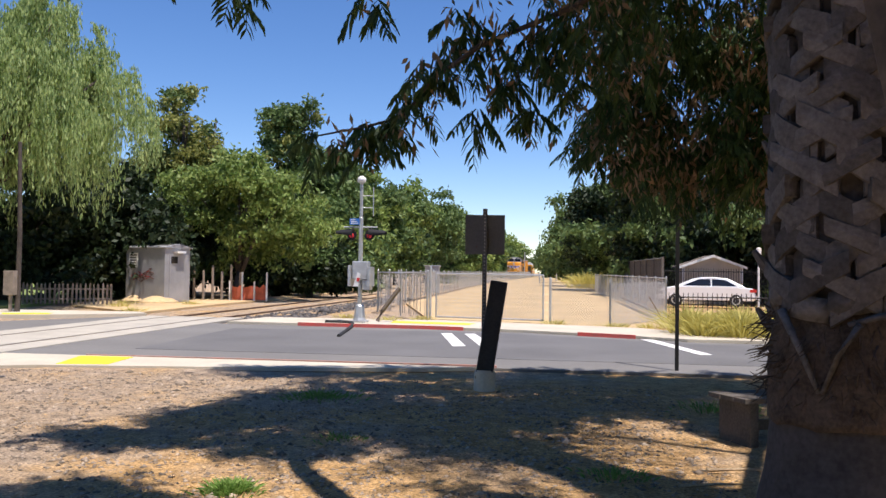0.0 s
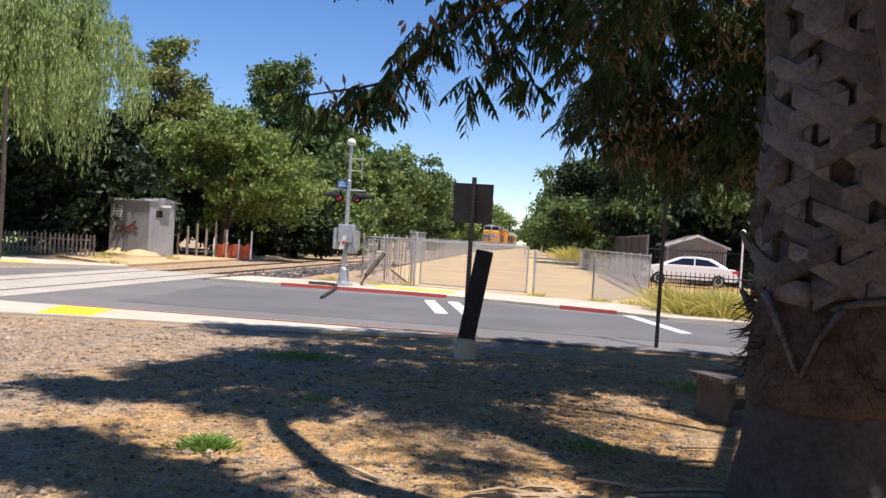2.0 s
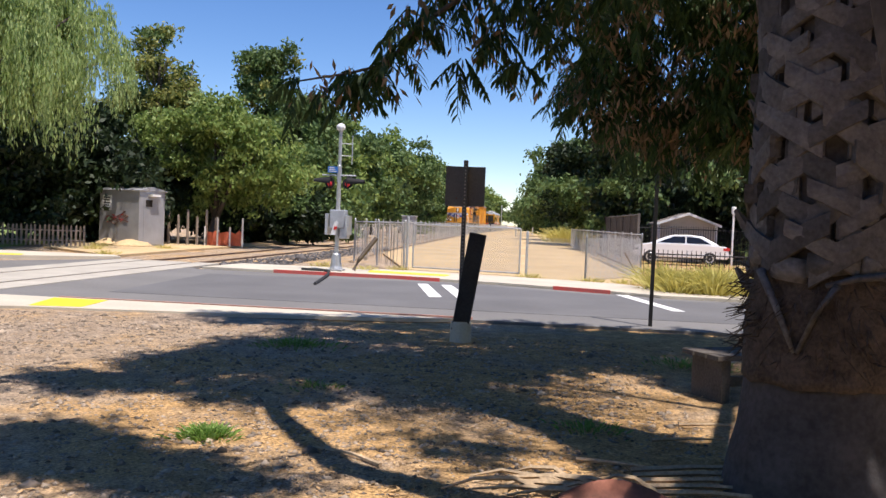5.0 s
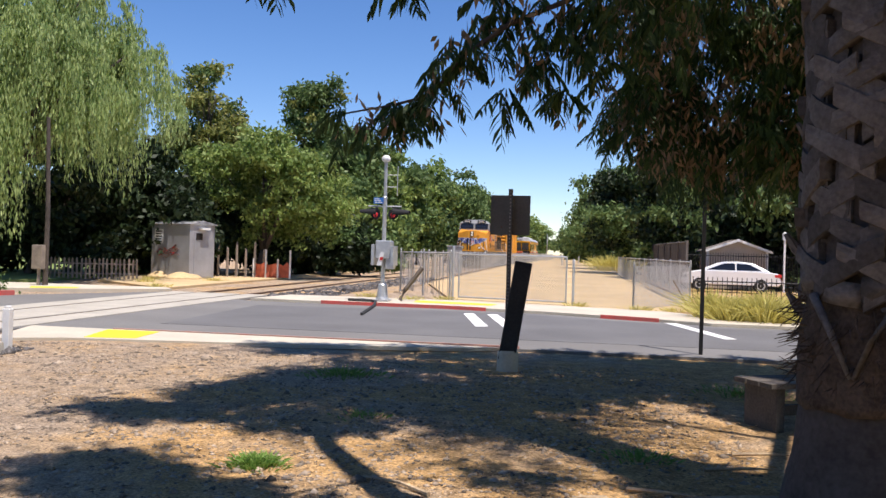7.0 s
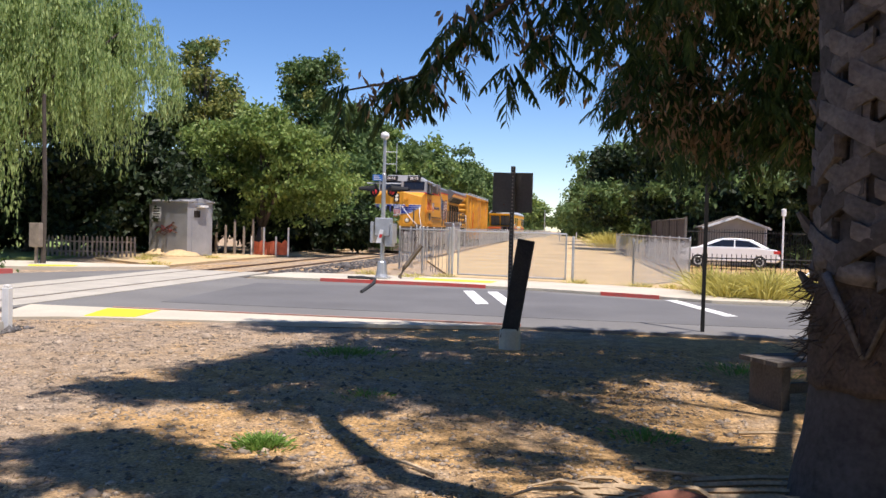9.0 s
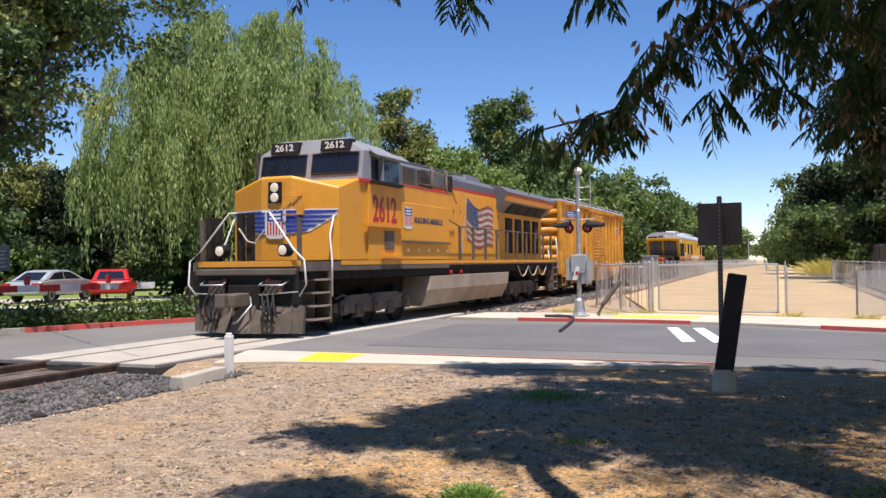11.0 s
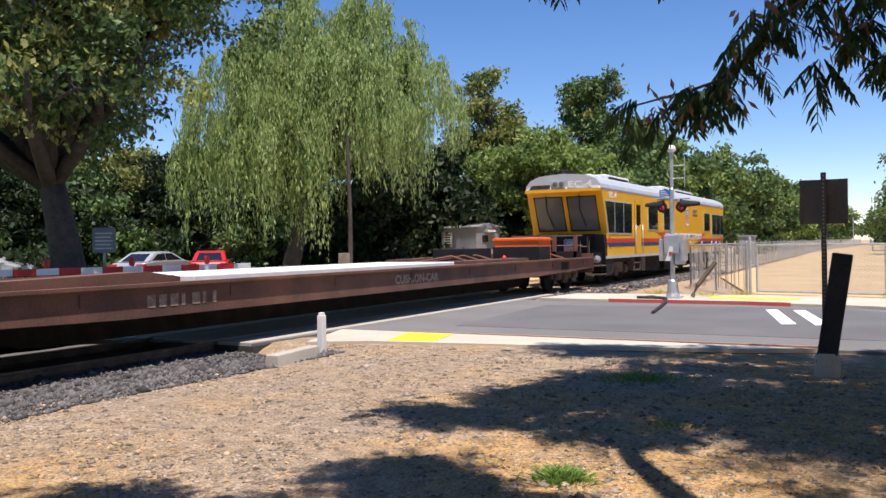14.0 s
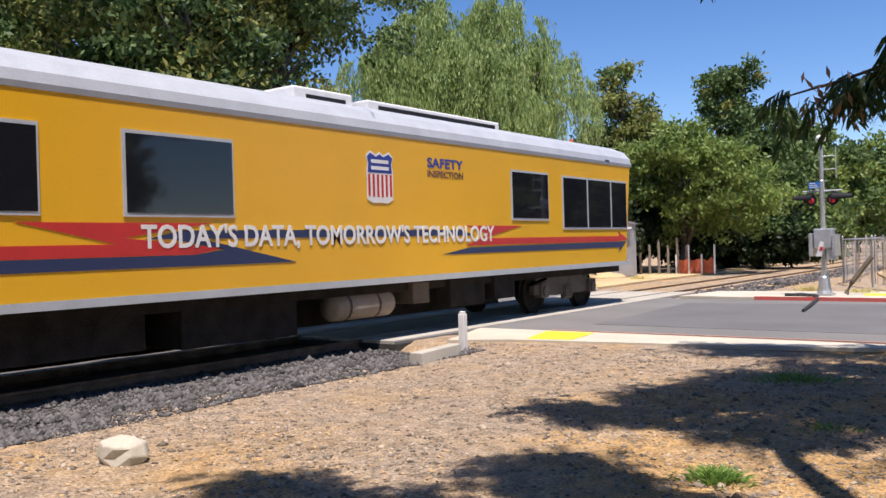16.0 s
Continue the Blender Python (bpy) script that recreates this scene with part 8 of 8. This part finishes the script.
def board_fence(a, b, h, n):
    t = thing("board_fence", "tall dark weathered board fence", "fence")
    ang = math.degrees(math.atan2(b[1] - a[1], b[0] - a[0]))
    step = math.hypot(b[0] - a[0], b[1] - a[1]) / n
    me = build("board", Shape().box(-step * 0.48, step * 0.48, -0.012, 0.012, 0.03, h), M["wood_dark"])
    for k in range(n):
        u = (k + 0.5) / n
        ob = new("board", me)
        ob.parent = t
        ob.matrix_basis = pose(a[0] + (b[0] - a[0]) * u, a[1] + (b[1] - a[1]) * u, 0.02 * math.sin(k * 1.7), 0, 0, ang) @ pose(0, 0.008 * (k % 2), 0)
    for k in range(7):
        u = k / 6
        part("post", Shape().box(-0.06, 0.06, -0.06, 0.06, 0, h + 0.12), M["wood_dark"], t).matrix_basis = pose(a[0] + (b[0] - a[0]) * u, a[1] + (b[1] - a[1]) * u - 0.05, 0, 0, 0, ang)
    part("cap", Shape().tube([(*a, h + 0.03), (*b, h + 0.03)], 0.05, 4), M["wood_dark"], t)


board_fence((4.3, 62), (5.0, 44.5), 2.35, 60)


def iron_fence(a, b, h, n):
    t = thing("iron_fence", "black iron bar fence behind the parked car", "fence")
    me = build("bar", Shape().box(-0.012, 0.012, -0.012, 0.012, -0.08, h), M["black"])
    for k in range(n):
        u = k / (n - 1)
        ob = new("bar", me)
        ob.parent = t
        ob.matrix_basis = pose(a[0] + (b[0] - a[0]) * u, a[1] + (b[1] - a[1]) * u, 0)
    for z in (0.2, h - 0.15):
        part("rail", Shape().tube([(*a, z), (*b, z)], 0.022, 4), M["black"], t)


iron_fence((5.0, 46.2), (12.5, 46.2), 1.9, 60)
iron_fence((3.7, 30.5), (8.5, 31.0), 0.95, 30)
solid("guy_guard", Shape().tube([(5.6, 23.6, 0.35), (8.9, 26.5, 3.6)], 0.035, 6), M["white"], "white slanting guy-wire guard", "guy guard")
solid("guy_guard", Shape().tube([(6.3, 23.6, 0.9), (7.6, 24.4, 1.75)], 0.045, 6), M["yellow_pad"], "yellow slanting guy-wire guard", "guy guard")
solid("lamp_post", Shape().turn((0, 0, 0), (0, 0, 1), [(0.05, 0), (0.05, 2.6), (0.12, 2.62), (0.12, 2.95), (0, 3.0)], 10), M["white"], "white post with a small head beside the shed", "post", (9.7, 44.5, 0))
# bits far down the lane
for k, (x, y, h) in enumerate(((-3.5, 120, 1.4), (0.8, 105, 1.5), (-8.0, 170, 5.5), (-6.0, 200, 1.5), (-1.5, 150, 1.3))):
    solid("marker_post", Shape().turn((0, 0, 0), (0, 0, 1), [(0.09, 0), (0.08, h), (0, h + 0.05)], 8), M["silver"], "pale post far down the lane", "post", (x, y, 0), group="posts down the lane")
solid("relay_cabinet", Shape().box(-0.5, 0.5, -0.4, 0.4, 0, 1.9).box(-0.56, 0.56, -0.46, 0.46, 1.9, 1.98), M["hut"], "grey trackside relay cabinet", "cabinet", (-9.6, 62, 0), bevel=0.02)
solid("yellow_shrub", Shape().turn((0, 0, 0), (0, 0, 1), [(0.02, 0), (0.02, 0.5)], 5), M["bark"], "small yellow-green shrub trunk", "shrub trunk", (2.2, 72, 0))
tuft((2.2, 72, 0.3), 1.3, 700, 1.6, "dry", "rounded yellow-green shrub beside the lane", "shrub", 71, "shrub")


def bench():
    t = thing("bench", "low weathered plank bench in the shade", "bench", (2.25, 8.75, -0.03), 28)
    for k in range(3):
        part("plank", Shape().box(-0.65, 0.65, -0.27 + 0.19 * k, -0.10 + 0.19 * k, 0.42, 0.47), M["wood_dark"], t, bevel=0.006)
    for sx in (-1, 1):
        part("leg", Shape().box(sx * 0.5 - 0.05, sx * 0.5 + 0.05, -0.22, 0.24, 0, 0.42), M["wood_dark"], t, bevel=0.006)
    part("stretcher", Shape().box(-0.5, 0.5, -0.03, 0.03, 0.12, 0.22), M["wood_dark"], t)


bench()
wire_fence("wire_fence", "green coated chain-link fence beyond the palm", (2.55, 6.6), (4.6, 7.6), 1.05, 2, "lens_green", 0.06, 0.004)


def dead_fronds():
    """Fallen palm leaves: a red-brown husk and dry split stalks."""
    g = np.random.default_rng(17)
    t = thing("fallen_frond", "fallen dry palm frond with a red-brown husk", "palm frond", (0.55, 4.75, -0.02))
    rows = []
    for i in range(9):
        u = i / 8
        rows.append([(-0.32 + 0.64 * u, -0.05 + 0.16 * math.sin(2.6 * u), 0.02 + 0.02 * math.sin(3 * u)), (-0.30 + 0.62 * u, 0.03 + 0.18 * math.sin(2.6 * u), 0.10 + 0.06 * math.sin(3.1 * u)), (-0.28 + 0.6 * u, 0.16 + 0.16 * math.sin(2.6 * u), 0.02)])
    part("husk", Shape().loft(rows, closed=False), M["husk"], t, "curled red-brown husk", smooth=True)
    for k in range(16):
        a = 2.6 + 1.9 * g.uniform(-1, 1) * 0.8
        x, y = 0.35 * g.uniform(-1, 1), 0.15 + 0.35 * g.uniform()
        L = g.uniform(0.3, 0.9)
        pts = [(x + L * u * math.cos(a), y + L * u * math.sin(a) * 0.45, 0.03 + 0.10 * math.sin(3.1 * u) * g.uniform(0.4, 1)) for u in (0, 0.35, 0.7, 1)]
        part("leaf_strip", Shape().tube(pts, 0.022, 4, 0.006), M["frond"], t, "dry split stalk")
    for k in range(5):
        a = -0.35 + 0.16 * k
        pts = [(0.2 + 1.5 * u * math.cos(a), 0.45 + 0.12 * k + 1.2 * u * math.sin(a) * 0.4, 0.02 + 0.05 * math.sin(3.1 * u)) for u in (0, 0.3, 0.6, 1)]
        part("leaf_strip", Shape().tube(pts, 0.02, 4, 0.008), M["frond"], t, "dry split stalk")
    for k, (x, y, a) in enumerate(((1.0, 6.6, 0.2), (0.4, 5.9, -0.3), (1.3, 7.2, 0.1), (-0.9, 5.4, 2.5))):
        solid("twig", Shape().tube([(0, 0, 0.01), (0.3 * math.cos(a), 0.3 * math.sin(a), 0.025), (0.62 * math.cos(a + 0.1), 0.62 * math.sin(a + 0.1), 0.01)], 0.018, 5, 0.006), M["frond"], "dry stalk lying on the ground", "stalk", (x, y, -0.02))


dead_fronds()
# a wire high over the street
solid("overhead_wire", Shape().tube([(-34, 26, 11.6), (-20, 17, 9.6), (-9, 10, 9.6)], 0.012, 4), M["black"], "thin black overhead wire", "wire")


# ---- what moves ----
def motions():
    """The train rolls past at a steady pace: place of the locomotive's nose along the track."""
    rows = [(0, 195.0), (1, 180.6), (2, 166.0), (3, 150.6), (4, 134.4), (5, 118.6), (6, 103.0), (7, 86.6), (8, 69.7), (9, 52.4), (10, 35.2), (11, 18.0), (12, 0.8), (13, -16.4), (14, -33.6), (15, -50.8), (16, -68.0)]
    for ob, back in ((locomotive, 0.0), (boxcar, 20.95), (flatcar, 37.5), (coach, 65.3)):
        walk(ob, [(t, pose(TX, y + back, 0)) for t, y in rows])


motions()
